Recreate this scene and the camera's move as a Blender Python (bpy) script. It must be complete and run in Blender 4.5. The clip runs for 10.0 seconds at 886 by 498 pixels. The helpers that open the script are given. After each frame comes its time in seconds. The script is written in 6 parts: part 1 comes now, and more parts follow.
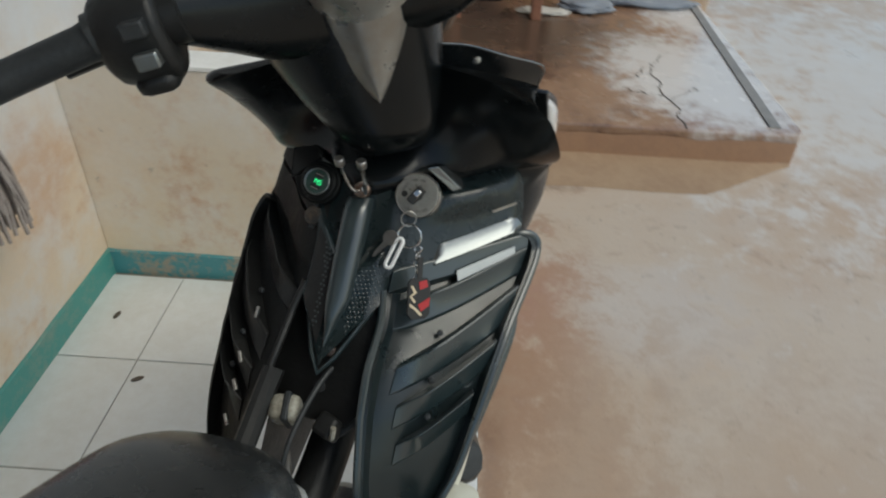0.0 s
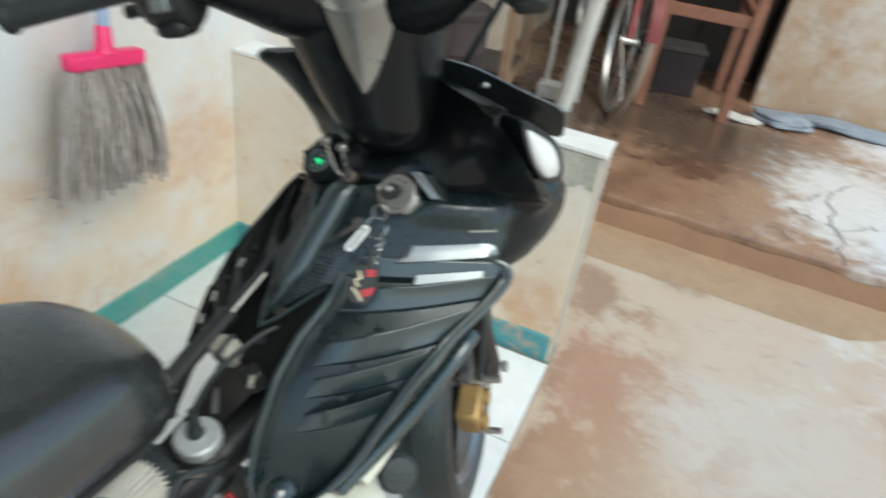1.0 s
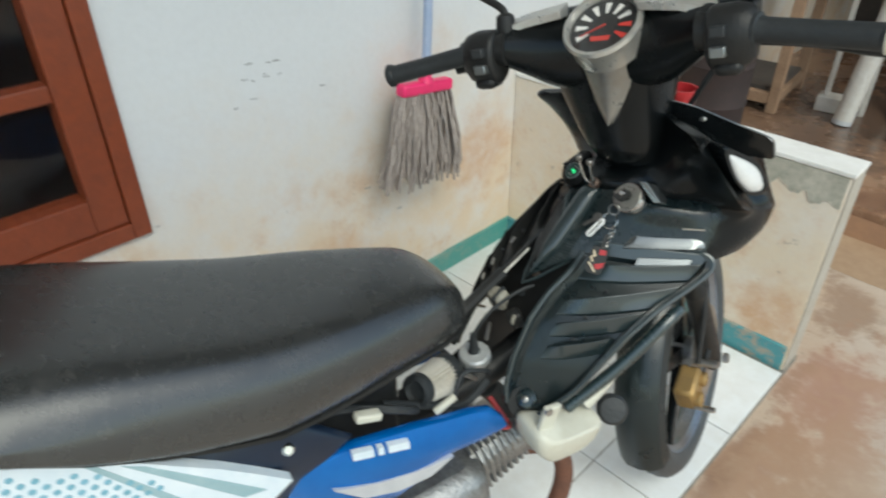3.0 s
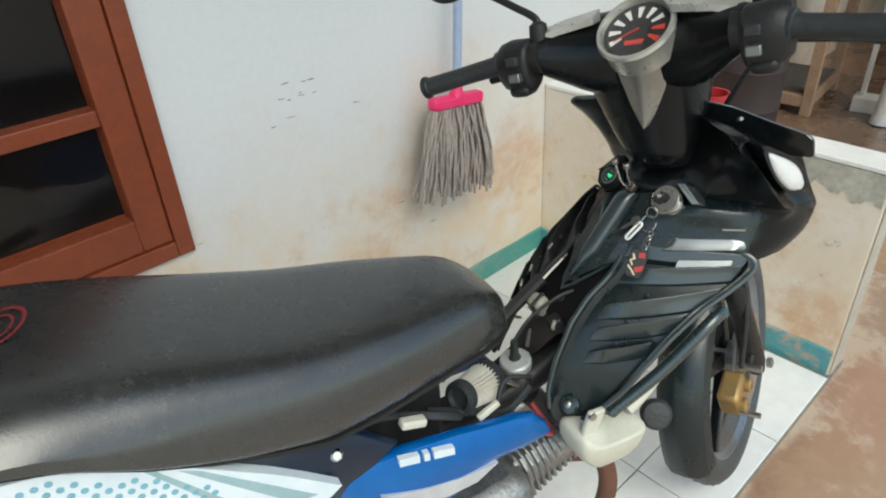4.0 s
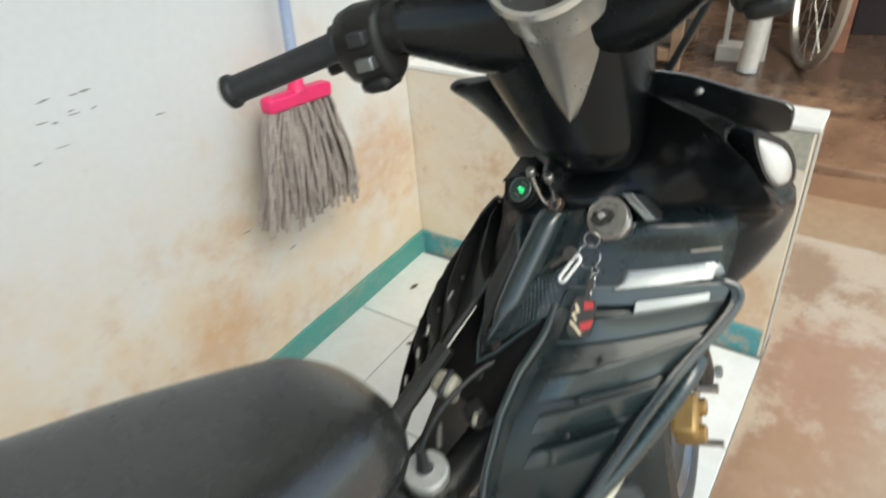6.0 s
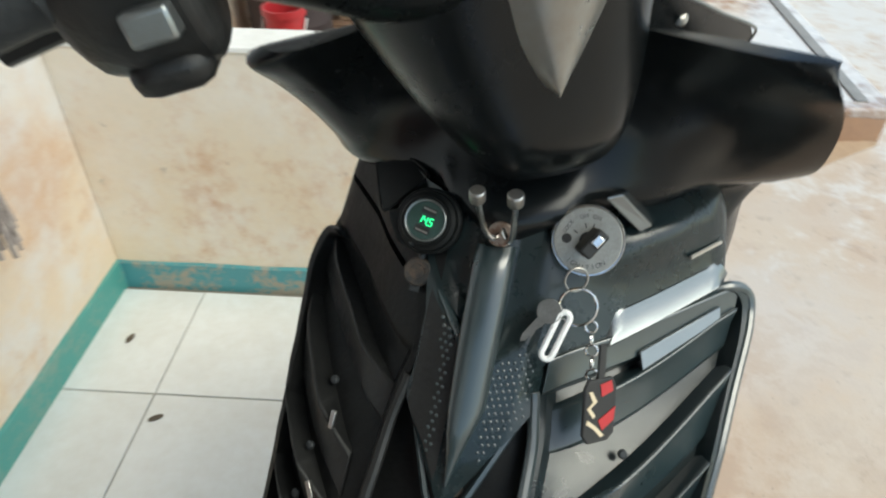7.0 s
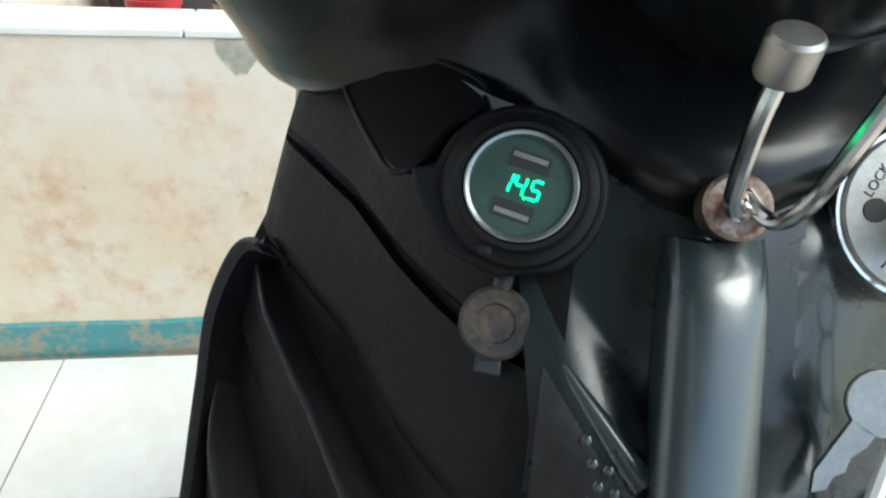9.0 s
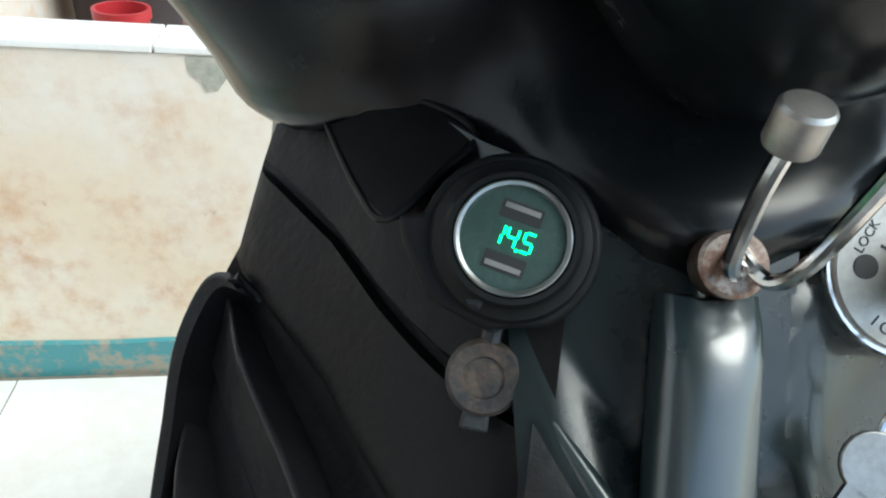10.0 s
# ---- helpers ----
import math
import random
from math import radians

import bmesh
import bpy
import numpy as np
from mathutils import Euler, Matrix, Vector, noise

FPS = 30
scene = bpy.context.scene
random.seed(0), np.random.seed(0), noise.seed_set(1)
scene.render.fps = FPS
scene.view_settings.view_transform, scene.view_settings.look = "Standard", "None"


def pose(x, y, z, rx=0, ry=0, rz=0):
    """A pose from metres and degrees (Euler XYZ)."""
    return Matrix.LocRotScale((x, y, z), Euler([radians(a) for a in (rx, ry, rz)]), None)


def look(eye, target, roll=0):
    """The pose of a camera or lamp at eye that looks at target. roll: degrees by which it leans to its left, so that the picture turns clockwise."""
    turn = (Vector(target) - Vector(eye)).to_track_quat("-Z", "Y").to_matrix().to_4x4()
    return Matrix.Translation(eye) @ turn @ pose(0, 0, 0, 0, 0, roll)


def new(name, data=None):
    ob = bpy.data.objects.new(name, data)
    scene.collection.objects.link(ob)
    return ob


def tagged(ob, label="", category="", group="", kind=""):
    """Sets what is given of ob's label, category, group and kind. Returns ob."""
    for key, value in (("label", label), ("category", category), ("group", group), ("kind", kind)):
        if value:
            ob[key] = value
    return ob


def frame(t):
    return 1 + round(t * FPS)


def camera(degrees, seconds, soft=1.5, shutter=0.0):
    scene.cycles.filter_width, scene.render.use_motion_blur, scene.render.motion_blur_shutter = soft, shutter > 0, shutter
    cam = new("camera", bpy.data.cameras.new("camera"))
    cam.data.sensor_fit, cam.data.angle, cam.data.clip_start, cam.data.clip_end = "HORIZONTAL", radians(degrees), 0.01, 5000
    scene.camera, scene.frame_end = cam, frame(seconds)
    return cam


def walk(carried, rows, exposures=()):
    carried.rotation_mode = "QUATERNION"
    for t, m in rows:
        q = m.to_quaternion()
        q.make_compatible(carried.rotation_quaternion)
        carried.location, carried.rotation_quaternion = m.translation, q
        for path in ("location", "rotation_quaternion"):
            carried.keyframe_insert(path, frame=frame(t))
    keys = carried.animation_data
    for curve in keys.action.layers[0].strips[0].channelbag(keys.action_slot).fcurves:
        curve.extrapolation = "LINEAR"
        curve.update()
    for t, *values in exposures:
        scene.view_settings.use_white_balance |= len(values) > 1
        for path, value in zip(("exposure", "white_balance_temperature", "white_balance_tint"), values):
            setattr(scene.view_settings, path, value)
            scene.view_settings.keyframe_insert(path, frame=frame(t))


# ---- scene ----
cam = camera(67.0, 10.0, 2.0, 0.5)
PATH = [
    (0, (0.034, 0.602, 1.16), (0.003, 2.207, -0.032), 3.0),
    (0.3, (0.072, 0.613, 1.144), (-0.123, 2.249, 0.011), 5.5),
    (0.5, (0.14, 0.617, 1.152), (-0.229, 2.239, 0.041), 5.9),
    (0.8, (0.203, 0.616, 1.136), (-0.229, 2.241, 0.053), 9.7),
    (1, (0.253, 0.596, 1.139), (-0.304, 2.195, 0.074), 8.9),
    (1.2, (0.253, 0.547, 1.141), (-0.473, 2.108, 0.122), 6.6),
    (1.3, (0.265, 0.523, 1.153), (-0.485, 2.088, 0.157), 6.3),
    (1.4, (0.266, 0.527, 1.156), (-0.443, 2.025, 0.036), 7.2),
    (1.5, (0.304, 0.509, 1.181), (-0.443, 1.92, -0.024), 6.5),
    (1.7, (0.329, 0.465, 1.219), (-0.532, 1.791, -0.006), 3.9),
    (2, (0.386, 0.438, 1.271), (-0.651, 1.747, 0.171), 2.4),
    (2.5, (0.412, 0.404, 1.282), (-0.701, 1.644, 0.176), 1.9),
    (3, (0.405, 0.383, 1.275), (-0.78, 1.559, 0.172), -0.2),
    (3.2, (0.408, 0.374, 1.295), (-0.859, 1.499, 0.233), -3.2),
    (4.3, (0.406, 0.362, 1.26), (-0.856, 1.5, 0.205), -3.3),
    (4.5, (0.389, 0.37, 1.255), (-0.842, 1.555, 0.216), -3.7),
    (5, (0.377, 0.383, 1.233), (-0.758, 1.614, 0.14), -2.9),
    (5.5, (0.323, 0.455, 1.192), (-0.713, 1.714, 0.034), -4.0),
    (5.8, (0.23, 0.553, 1.174), (-0.766, 1.849, 0.021), -6.4),
    (6, (0.191, 0.616, 1.167), (-0.786, 1.95, 0.042), -5.0),
    (6.2, (0.124, 0.675, 1.141), (-0.735, 2.097, 0.027), -2.4),
    (7.3, (-0.109, 0.885, 1.011), (-0.061, 2.433, -0.255), 1.4),
    (7.5, (-0.116, 0.925, 0.968), (-0.081, 2.49, -0.277), 1.2),
    (8, (-0.134, 0.975, 0.926), (-0.013, 2.556, -0.293), 1.5),
    (8.5, (-0.141, 1.008, 0.905), (0.053, 2.619, -0.264), 3.6),
    (9, (-0.142, 1.035, 0.891), (0.089, 2.647, -0.268), 3.7),
    (9.5, (-0.146, 1.043, 0.89), (0.176, 2.67, -0.228), 6.3),
    (10, (-0.146, 1.045, 0.894), (0.181, 2.676, -0.217), 6.3),
]
walk(cam, [(t, look(eye, target, roll)) for t, eye, target, roll in PATH], [(0.0, 0.0, 6720, 0), (0.5, 0.2, 6620, 0), (1.0, 0.78, 6340, -4), (1.5, 0.98, 6540, -4), (2.0, 0.85, 6640, -5), (2.5, 0.75, 6540, -4), (3.0, 0.58, 6640, -3), (4.5, 0.62, 6740, -2), (5.0, 0.6, 6740, -2), (5.5, 0.72, 6740, -2), (6.0, 0.85, 6940, -1), (7.3, 0.95, 6440, -3), (7.5, 1.38, 6260, -3), (8.0, 1.26, 6260, -3), (10.0, 1.38, 6160, -3)])

# world and light: an open-sided porch, bright overcast sky beyond the open side
world = bpy.data.worlds.new("World")
scene.world = world
world.use_nodes = True
wn = world.node_tree.nodes
sky = wn.new("ShaderNodeTexSky")
sky.sky_type = "NISHITA"
sky.sun_disc = False
sky.sun_elevation, sky.sun_rotation = radians(52), radians(111)
sky.dust_density = 2.0
wn["Background"].inputs[1].default_value = 0.15
sky.ozone_density = 1.0
world.node_tree.links.new(sky.outputs[0], wn["Background"].inputs[0])
sun = new("sun", bpy.data.lights.new("sun", "SUN"))
sun.data.energy, sun.data.angle, sun.data.color = 0.9, radians(35), (1.0, 0.99, 0.97)
sun.matrix_world = look((0.93 * 5, -0.36 * 5, 6.4), (0, 0, 0))

# the moped's frame: heading a little to the right of the porch axis
BIKE = pose(-0.343, 0.051, 0, 0, -1, -15)
# its steering, turned to the left about the raked stem
STEM = Vector((0.005, 1.10, 1.02))
TURNED = Matrix.Translation(STEM) @ Matrix.Rotation(radians(30), 4, Vector((0, -math.sin(radians(26.5)), math.cos(radians(26.5))))) @ Matrix.Translation(-STEM)

# ---- materials ----
def material(name, color, rough=0.5, metal=0.0, spots=None, scale=8.0, amount=0.5, bump=0.0, bump_scale=120.0, rough_var=0.0, coat=0.0, spots_sharp=(0.4, 0.65), random_value=0.0, spec=0.5):
    """Base colour, blotches of a second colour at two scales, fine relief, varied gloss."""
    m = bpy.data.materials.new(name)
    m.use_nodes = True
    n, l = m.node_tree.nodes, m.node_tree.links
    b = n["Principled BSDF"]
    b.inputs["Roughness"].default_value, b.inputs["Metallic"].default_value = rough, metal
    b.inputs["Base Color"].default_value = (*color, 1)
    b.inputs["Coat Weight"].default_value = coat
    b.inputs["Specular IOR Level"].default_value = spec
    b.inputs["Coat Roughness"].default_value = 0.12
    tc = n.new("ShaderNodeNewGeometry")
    coord = tc.outputs["Position"]
    if spots:
        na, nb = n.new("ShaderNodeTexNoise"), n.new("ShaderNodeTexNoise")
        for k, s, d in ((na, scale, 5.0), (nb, scale * 5.3, 6.0)):
            k.inputs["Scale"].default_value, k.inputs["Detail"].default_value, k.inputs["Roughness"].default_value = s, d, 0.65
            l.new(coord, k.inputs["Vector"])
        mix = n.new("ShaderNodeMath"); mix.operation = "MULTIPLY_ADD"
        l.new(nb.outputs["Fac"], mix.inputs[0]); mix.inputs[1].default_value = 0.45
        sc = n.new("ShaderNodeMath"); sc.operation = "MULTIPLY"; sc.inputs[1].default_value = 0.55
        l.new(na.outputs["Fac"], sc.inputs[0]); l.new(sc.outputs[0], mix.inputs[2])
        ramp = n.new("ShaderNodeMapRange")
        ramp.inputs["From Min"].default_value, ramp.inputs["From Max"].default_value = spots_sharp
        ramp.inputs["To Max"].default_value = amount
        l.new(mix.outputs[0], ramp.inputs["Value"])
        cm = n.new("ShaderNodeMix"); cm.data_type = "RGBA"
        cm.inputs["A"].default_value, cm.inputs["B"].default_value = (*color, 1), (*spots, 1)
        l.new(ramp.outputs[0], cm.inputs["Factor"])
        out = cm.outputs["Result"]
        if random_value:
            oi = n.new("ShaderNodeObjectInfo")
            hsv = n.new("ShaderNodeHueSaturation")
            rv = n.new("ShaderNodeMapRange")
            rv.inputs["To Min"].default_value, rv.inputs["To Max"].default_value = 1 - random_value, 1 + random_value * 0.5
            l.new(oi.outputs["Random"], rv.inputs["Value"]); l.new(rv.outputs[0], hsv.inputs["Value"]); l.new(out, hsv.inputs["Color"])
            out = hsv.outputs["Color"]
        l.new(out, b.inputs["Base Color"])
        if rough_var:
            rr = n.new("ShaderNodeMapRange")
            rr.inputs["From Min"].default_value, rr.inputs["From Max"].default_value = 0.35, 0.65
            rr.inputs["To Min"].default_value, rr.inputs["To Max"].default_value = max(0.03, rough - rough_var), min(1, rough + rough_var)
            l.new(mix.outputs[0], rr.inputs["Value"]); l.new(rr.outputs[0], b.inputs["Roughness"])
    if bump:
        nf = n.new("ShaderNodeTexNoise")
        nf.inputs["Scale"].default_value, nf.inputs["Detail"].default_value = bump_scale, 6.0
        l.new(coord, nf.inputs["Vector"])
        bp = n.new("ShaderNodeBump")
        bp.inputs["Strength"].default_value, bp.inputs["Distance"].default_value = bump, 0.004
        l.new(nf.outputs["Fac"], bp.inputs["Height"]); l.new(bp.outputs[0], b.inputs["Normal"])
    return m


def stained_plaster(name, clean, stain, low, high, rust, strong=0.9, patches=()):
    """Whitewash that is clean above and damp-stained ochre towards its foot, with rust blotches and scuffs."""
    m = bpy.data.materials.new(name)
    m.use_nodes = True
    n, l = m.node_tree.nodes, m.node_tree.links
    b = n["Principled BSDF"]
    b.inputs["Roughness"].default_value = 0.75
    g = n.new("ShaderNodeNewGeometry")
    sx = n.new("ShaderNodeSeparateXYZ"); l.new(g.outputs["Position"], sx.inputs[0])

    def nz(scale, detail=6.0, rough=0.65):
        k = n.new("ShaderNodeTexNoise")
        k.inputs["Scale"].default_value, k.inputs["Detail"].default_value, k.inputs["Roughness"].default_value = scale, detail, rough
        l.new(g.outputs["Position"], k.inputs["Vector"])
        return k.outputs["Fac"]

    def rng(v, a, c, lo=0.0, hi=1.0):
        k = n.new("ShaderNodeMapRange"); k.interpolation_type = "SMOOTHSTEP"
        for i, x in zip(("From Min", "From Max", "To Min", "To Max"), (a, c, lo, hi)):
            k.inputs[i].default_value = x
        l.new(v, k.inputs["Value"])
        return k.outputs[0]

    def op(kind, a, c):
        k = n.new("ShaderNodeMath"); k.operation = kind
        for i, x in enumerate((a, c)):
            if isinstance(x, (int, float)):
                k.inputs[i].default_value = x
            else:
                l.new(x, k.inputs[i])
        return k.outputs[0]

    def mixc(f, a, c):
        k = n.new("ShaderNodeMix"); k.data_type = "RGBA"
        l.new(f, k.inputs["Factor"])
        for i, x in (("A", a), ("B", c)):
            if isinstance(x, tuple):
                k.inputs[i].default_value = (*x, 1)
            else:
                l.new(x, k.inputs[i])
        return k.outputs["Result"]

    damp = rng(op("ADD", sx.outputs["Z"], op("MULTIPLY", op("SUBTRACT", nz(2.2), 0.5), 0.75)), high, low, 0.0, strong)
    blot = rng(op("ADD", op("MULTIPLY", nz(5.5), 0.6), op("MULTIPLY", nz(24.0), 0.4)), 0.47, 0.70)
    fine = rng(nz(70.0), 0.35, 0.7, 0.0, 0.11)
    c = mixc(op("MULTIPLY", damp, rng(nz(7.0), 0.3, 0.62, 0.35, 1.0)), clean, stain)
    c = mixc(op("MULTIPLY", op("MULTIPLY", blot, damp), 0.75), c, rust)
    c = mixc(fine, c, (clean[0] * 0.72, clean[1] * 0.7, clean[2] * 0.68))
    dark = rng(op("ADD", op("MULTIPLY", nz(13.0), 0.55), op("MULTIPLY", nz(55.0), 0.45)), 0.61, 0.68, 0.0, 0.55)
    c = mixc(op("MULTIPLY", dark, damp), c, (0.2, 0.17, 0.14))
    for centre, radius in patches:
        d = n.new("ShaderNodeVectorMath"); d.operation = "DISTANCE"
        l.new(g.outputs["Position"], d.inputs[0]); d.inputs[1].default_value = centre
        reach = rng(op("ADD", d.outputs["Value"], op("MULTIPLY", op("SUBTRACT", nz(9.0), 0.5), radius * 1.6)), radius, radius * 0.25, 0.0, 0.55)
        c = mixc(op("MULTIPLY", reach, rng(nz(26.0), 0.3, 0.6, 0.45, 1.0)), c, (rust[0], rust[1] * 0.95, rust[2] * 0.9))
    l.new(c, b.inputs["Base Color"])
    bp = n.new("ShaderNodeBump"); bp.inputs["Strength"].default_value, bp.inputs["Distance"].default_value = 0.15, 0.004
    l.new(op("ADD", nz(9.0), op("MULTIPLY", nz(60.0), 0.4)), bp.inputs["Height"]); l.new(bp.outputs[0], b.inputs["Normal"])
    return m


WALL = stained_plaster("whitewashed_wall", (0.69, 0.70, 0.71), (0.70, 0.56, 0.40), 0.25, 0.82, (0.55, 0.31, 0.14), 0.9, (((-0.875, 1.80, 0.38), 0.2), ((-0.875, 1.25, 0.20), 0.16)))
PARAPET = stained_plaster("stained_parapet", (0.83, 0.79, 0.73), (0.79, 0.66, 0.49), 0.1, 1.1, (0.58, 0.29, 0.12), 0.95, (((0.03, 1.975, 0.13), 0.16),))
ENDGREY = material("darkened_end_plaster", (0.44, 0.41, 0.36), 0.85, spots=(0.33, 0.27, 0.20), scale=9, amount=0.7, bump=0.3, bump_scale=60)
CEMENT = material("cement_smear", (0.34, 0.34, 0.28), 0.85, spots=(0.66, 0.62, 0.54), scale=11, amount=0.8, bump=0.4, bump_scale=60)
TEAL = material("teal_paint", (0.075, 0.29, 0.26), 0.5, spots=(0.20, 0.31, 0.26), scale=11, amount=0.8, bump=0.3, bump_scale=50, spots_sharp=(0.45, 0.6))
TEALWORN = material("worn_teal_paint", (0.08, 0.29, 0.32), 0.5, spots=(0.40, 0.32, 0.24), scale=9, amount=0.85, bump=0.3, bump_scale=50, spots_sharp=(0.47, 0.56))
TILE = material("white_floor_tile", (0.78, 0.80, 0.80), 0.16, spots=(0.62, 0.6, 0.55), scale=7, amount=0.45, rough_var=0.1, random_value=0.06)
GROUT = material("dirty_grout", (0.16, 0.15, 0.13), 0.9, spots=(0.3, 0.27, 0.22), scale=30, amount=0.7)
CAPTILE = material("white_cap_tile", (0.90, 0.89, 0.86), 0.3, spots=(0.62, 0.6, 0.55), scale=12, amount=0.4)


def worn_cement(name, base, layers, blobs, gloss, relief, spec=0.5):
    """Trodden cement: layers of noise (scale, detail, warp, from, to, amount, colour) and single patches, stains or
    painted glare and shade (place, size, amount, colour).
    """
    m = bpy.data.materials.new(name)
    m.use_nodes = True
    n, l = m.node_tree.nodes, m.node_tree.links
    b = n["Principled BSDF"]
    b.inputs["Specular IOR Level"].default_value = spec
    g = n.new("ShaderNodeNewGeometry")

    def nz(scale, detail=7.0, rough=0.6, warp=0.0):
        k = n.new("ShaderNodeTexNoise")
        k.inputs["Scale"].default_value, k.inputs["Detail"].default_value, k.inputs["Roughness"].default_value, k.inputs["Distortion"].default_value = scale, detail, rough, warp
        l.new(g.outputs["Position"], k.inputs["Vector"])
        return k.outputs["Fac"]

    def rng(v, a, c, lo=0.0, hi=1.0):
        k = n.new("ShaderNodeMapRange"); k.interpolation_type = "SMOOTHSTEP"
        for i, x in zip(("From Min", "From Max", "To Min", "To Max"), (a, c, lo, hi)):
            k.inputs[i].default_value = x
        l.new(v, k.inputs["Value"])
        return k.outputs[0]

    def math2(kind, a, c):
        k = n.new("ShaderNodeMath"); k.operation = kind
        l.new(a, k.inputs[0])
        if isinstance(c, float):
            k.inputs[1].default_value = c
        else:
            l.new(c, k.inputs[1])
        return k.outputs[0]

    def over(col, fac, tint):
        k = n.new("ShaderNodeMix"); k.data_type = "RGBA"
        l.new(fac, k.inputs["Factor"])
        if isinstance(col, tuple):
            k.inputs["A"].default_value = (*col, 1)
        else:
            l.new(col, k.inputs["A"])
        k.inputs["B"].default_value = (*tint, 1)
        return k.outputs["Result"]

    ragged, mottled = nz(4.5, 8.0, 0.68, 0.3), nz(16.0, 8.0, 0.72)
    col = base
    for scale, detail, warp, lo, hi, amount, tint in layers:
        col = over(col, rng(nz(scale, detail, 0.66, warp), lo, hi, 0.0, amount), tint)
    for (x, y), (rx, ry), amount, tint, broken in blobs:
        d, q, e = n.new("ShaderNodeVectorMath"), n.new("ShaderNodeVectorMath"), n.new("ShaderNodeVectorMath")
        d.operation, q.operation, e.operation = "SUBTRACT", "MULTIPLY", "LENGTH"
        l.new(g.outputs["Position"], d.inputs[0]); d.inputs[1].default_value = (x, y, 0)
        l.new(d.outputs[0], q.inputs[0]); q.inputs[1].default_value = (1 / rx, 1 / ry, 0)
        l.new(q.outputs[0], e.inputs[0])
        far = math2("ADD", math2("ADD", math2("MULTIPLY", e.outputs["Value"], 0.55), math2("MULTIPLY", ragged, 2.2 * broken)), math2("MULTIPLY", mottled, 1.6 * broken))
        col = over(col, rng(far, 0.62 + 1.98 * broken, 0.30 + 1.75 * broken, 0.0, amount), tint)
    l.new(col, b.inputs["Base Color"])
    l.new(rng(nz(4.0), 0.25, 0.7, *gloss), b.inputs["Roughness"])
    bp = n.new("ShaderNodeBump"); bp.inputs["Strength"].default_value, bp.inputs["Distance"].default_value = relief, 0.004
    l.new(nz(28.0, 8.0, 0.7), bp.inputs["Height"]); l.new(bp.outputs[0], b.inputs["Normal"])
    return m


# stains, and a last pale patch that paints the far yard's glare
GROUND = worn_cement("worn_red_concrete", (0.54, 0.45, 0.365),
                     ((0.9, 6.0, 0.5, 0.40, 0.64, 0.85, (0.49, 0.345, 0.235)), (2.6, 8.0, 0.3, 0.50, 0.70, 0.55, (0.57, 0.51, 0.45)), (5.5, 9.0, 0.5, 0.56, 0.70, 0.45, (0.31, 0.19, 0.13)),
                      (17.0, 6.0, 0.0, 0.58, 0.70, 0.35, (0.24, 0.17, 0.12)), (75.0, 3.0, 0.0, 0.66, 0.72, 0.55, (0.12, 0.09, 0.07))),
                     (((0.55, 1.95), (0.34, 0.24), 0.6, (0.56, 0.52, 0.49), 0.6), ((0.30, 2.72), (0.26, 0.15), 0.75, (0.17, 0.095, 0.055), 0.5), ((0.15, 2.42), (0.13, 0.20), 0.65, (0.26, 0.155, 0.095), 1.0),
                      ((0.24, 1.98), (0.15, 0.30), 0.8, (0.37, 0.19, 0.135), 0.8), ((0.20, 1.66), (0.10, 0.20), 0.7, (0.30, 0.15, 0.09), 1.0), ((0.19, 1.62), (0.10, 0.20), 0.5, (0.33, 0.20, 0.14), 1.0),
                      ((0.14, 1.54), (0.03, 0.06), 0.8, (0.12, 0.07, 0.05), 1.0), ((0.140, 1.45), (0.040, 0.60), 0.7, (0.24, 0.13, 0.08), 0.8), ((0.30, 1.5), (0.22, 0.75), 0.6, (0.42, 0.27, 0.17), 0.8), ((0.85, 1.2), (0.6, 0.7), 0.5, (0.44, 0.33, 0.24), 1.0), ((2.1, 3.6), (1.2, 1.6), 0.8, (0.64, 0.62, 0.59), 0.9)),
                     (0.26, 0.62), 0.45, 0.7)
# two wide dark patches paint the store's shade, the last two pale ones glare
SLAB = worn_cement("brown_concrete_slab", (0.33, 0.195, 0.12),
                   ((1.6, 7.0, 0.5, 0.44, 0.64, 0.8, (0.19, 0.10, 0.06)), (4.2, 8.0, 0.4, 0.52, 0.66, 0.6, (0.12, 0.06, 0.04)), (3.1, 8.0, 0.2, 0.56, 0.68, 0.5, (0.42, 0.29, 0.20)), (30.0, 6.0, 0.0, 0.58, 0.70, 0.4, (0.10, 0.06, 0.045))),
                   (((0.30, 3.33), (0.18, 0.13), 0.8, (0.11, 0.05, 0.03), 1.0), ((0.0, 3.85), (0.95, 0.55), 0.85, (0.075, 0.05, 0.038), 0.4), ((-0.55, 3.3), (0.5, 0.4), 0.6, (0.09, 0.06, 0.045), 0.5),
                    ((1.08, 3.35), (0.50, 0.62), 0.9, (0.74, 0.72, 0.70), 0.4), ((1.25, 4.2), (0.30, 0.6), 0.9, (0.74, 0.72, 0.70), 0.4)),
                   (0.14, 0.32), 0.12, 0.9)
SLABEDGE = material("orange_slab_edge", (0.42, 0.25, 0.15), 0.7, spots=(0.34, 0.2, 0.13), scale=9, amount=0.8, bump=0.4, bump_scale=50)
SKIRT = material("tan_mortar", (0.40, 0.28, 0.18), 0.7, spots=(0.30, 0.19, 0.12), scale=7, amount=0.7, bump=0.3, bump_scale=40)
STRIP = material("grey_floor_strip", (0.22, 0.22, 0.22), 0.7, spots=(0.35, 0.34, 0.33), scale=12, amount=0.6, bump=0.3)
CHIPM = material("grey_chip", (0.33, 0.33, 0.33), 0.8, spots=(0.16, 0.16, 0.16), scale=60, amount=0.8)
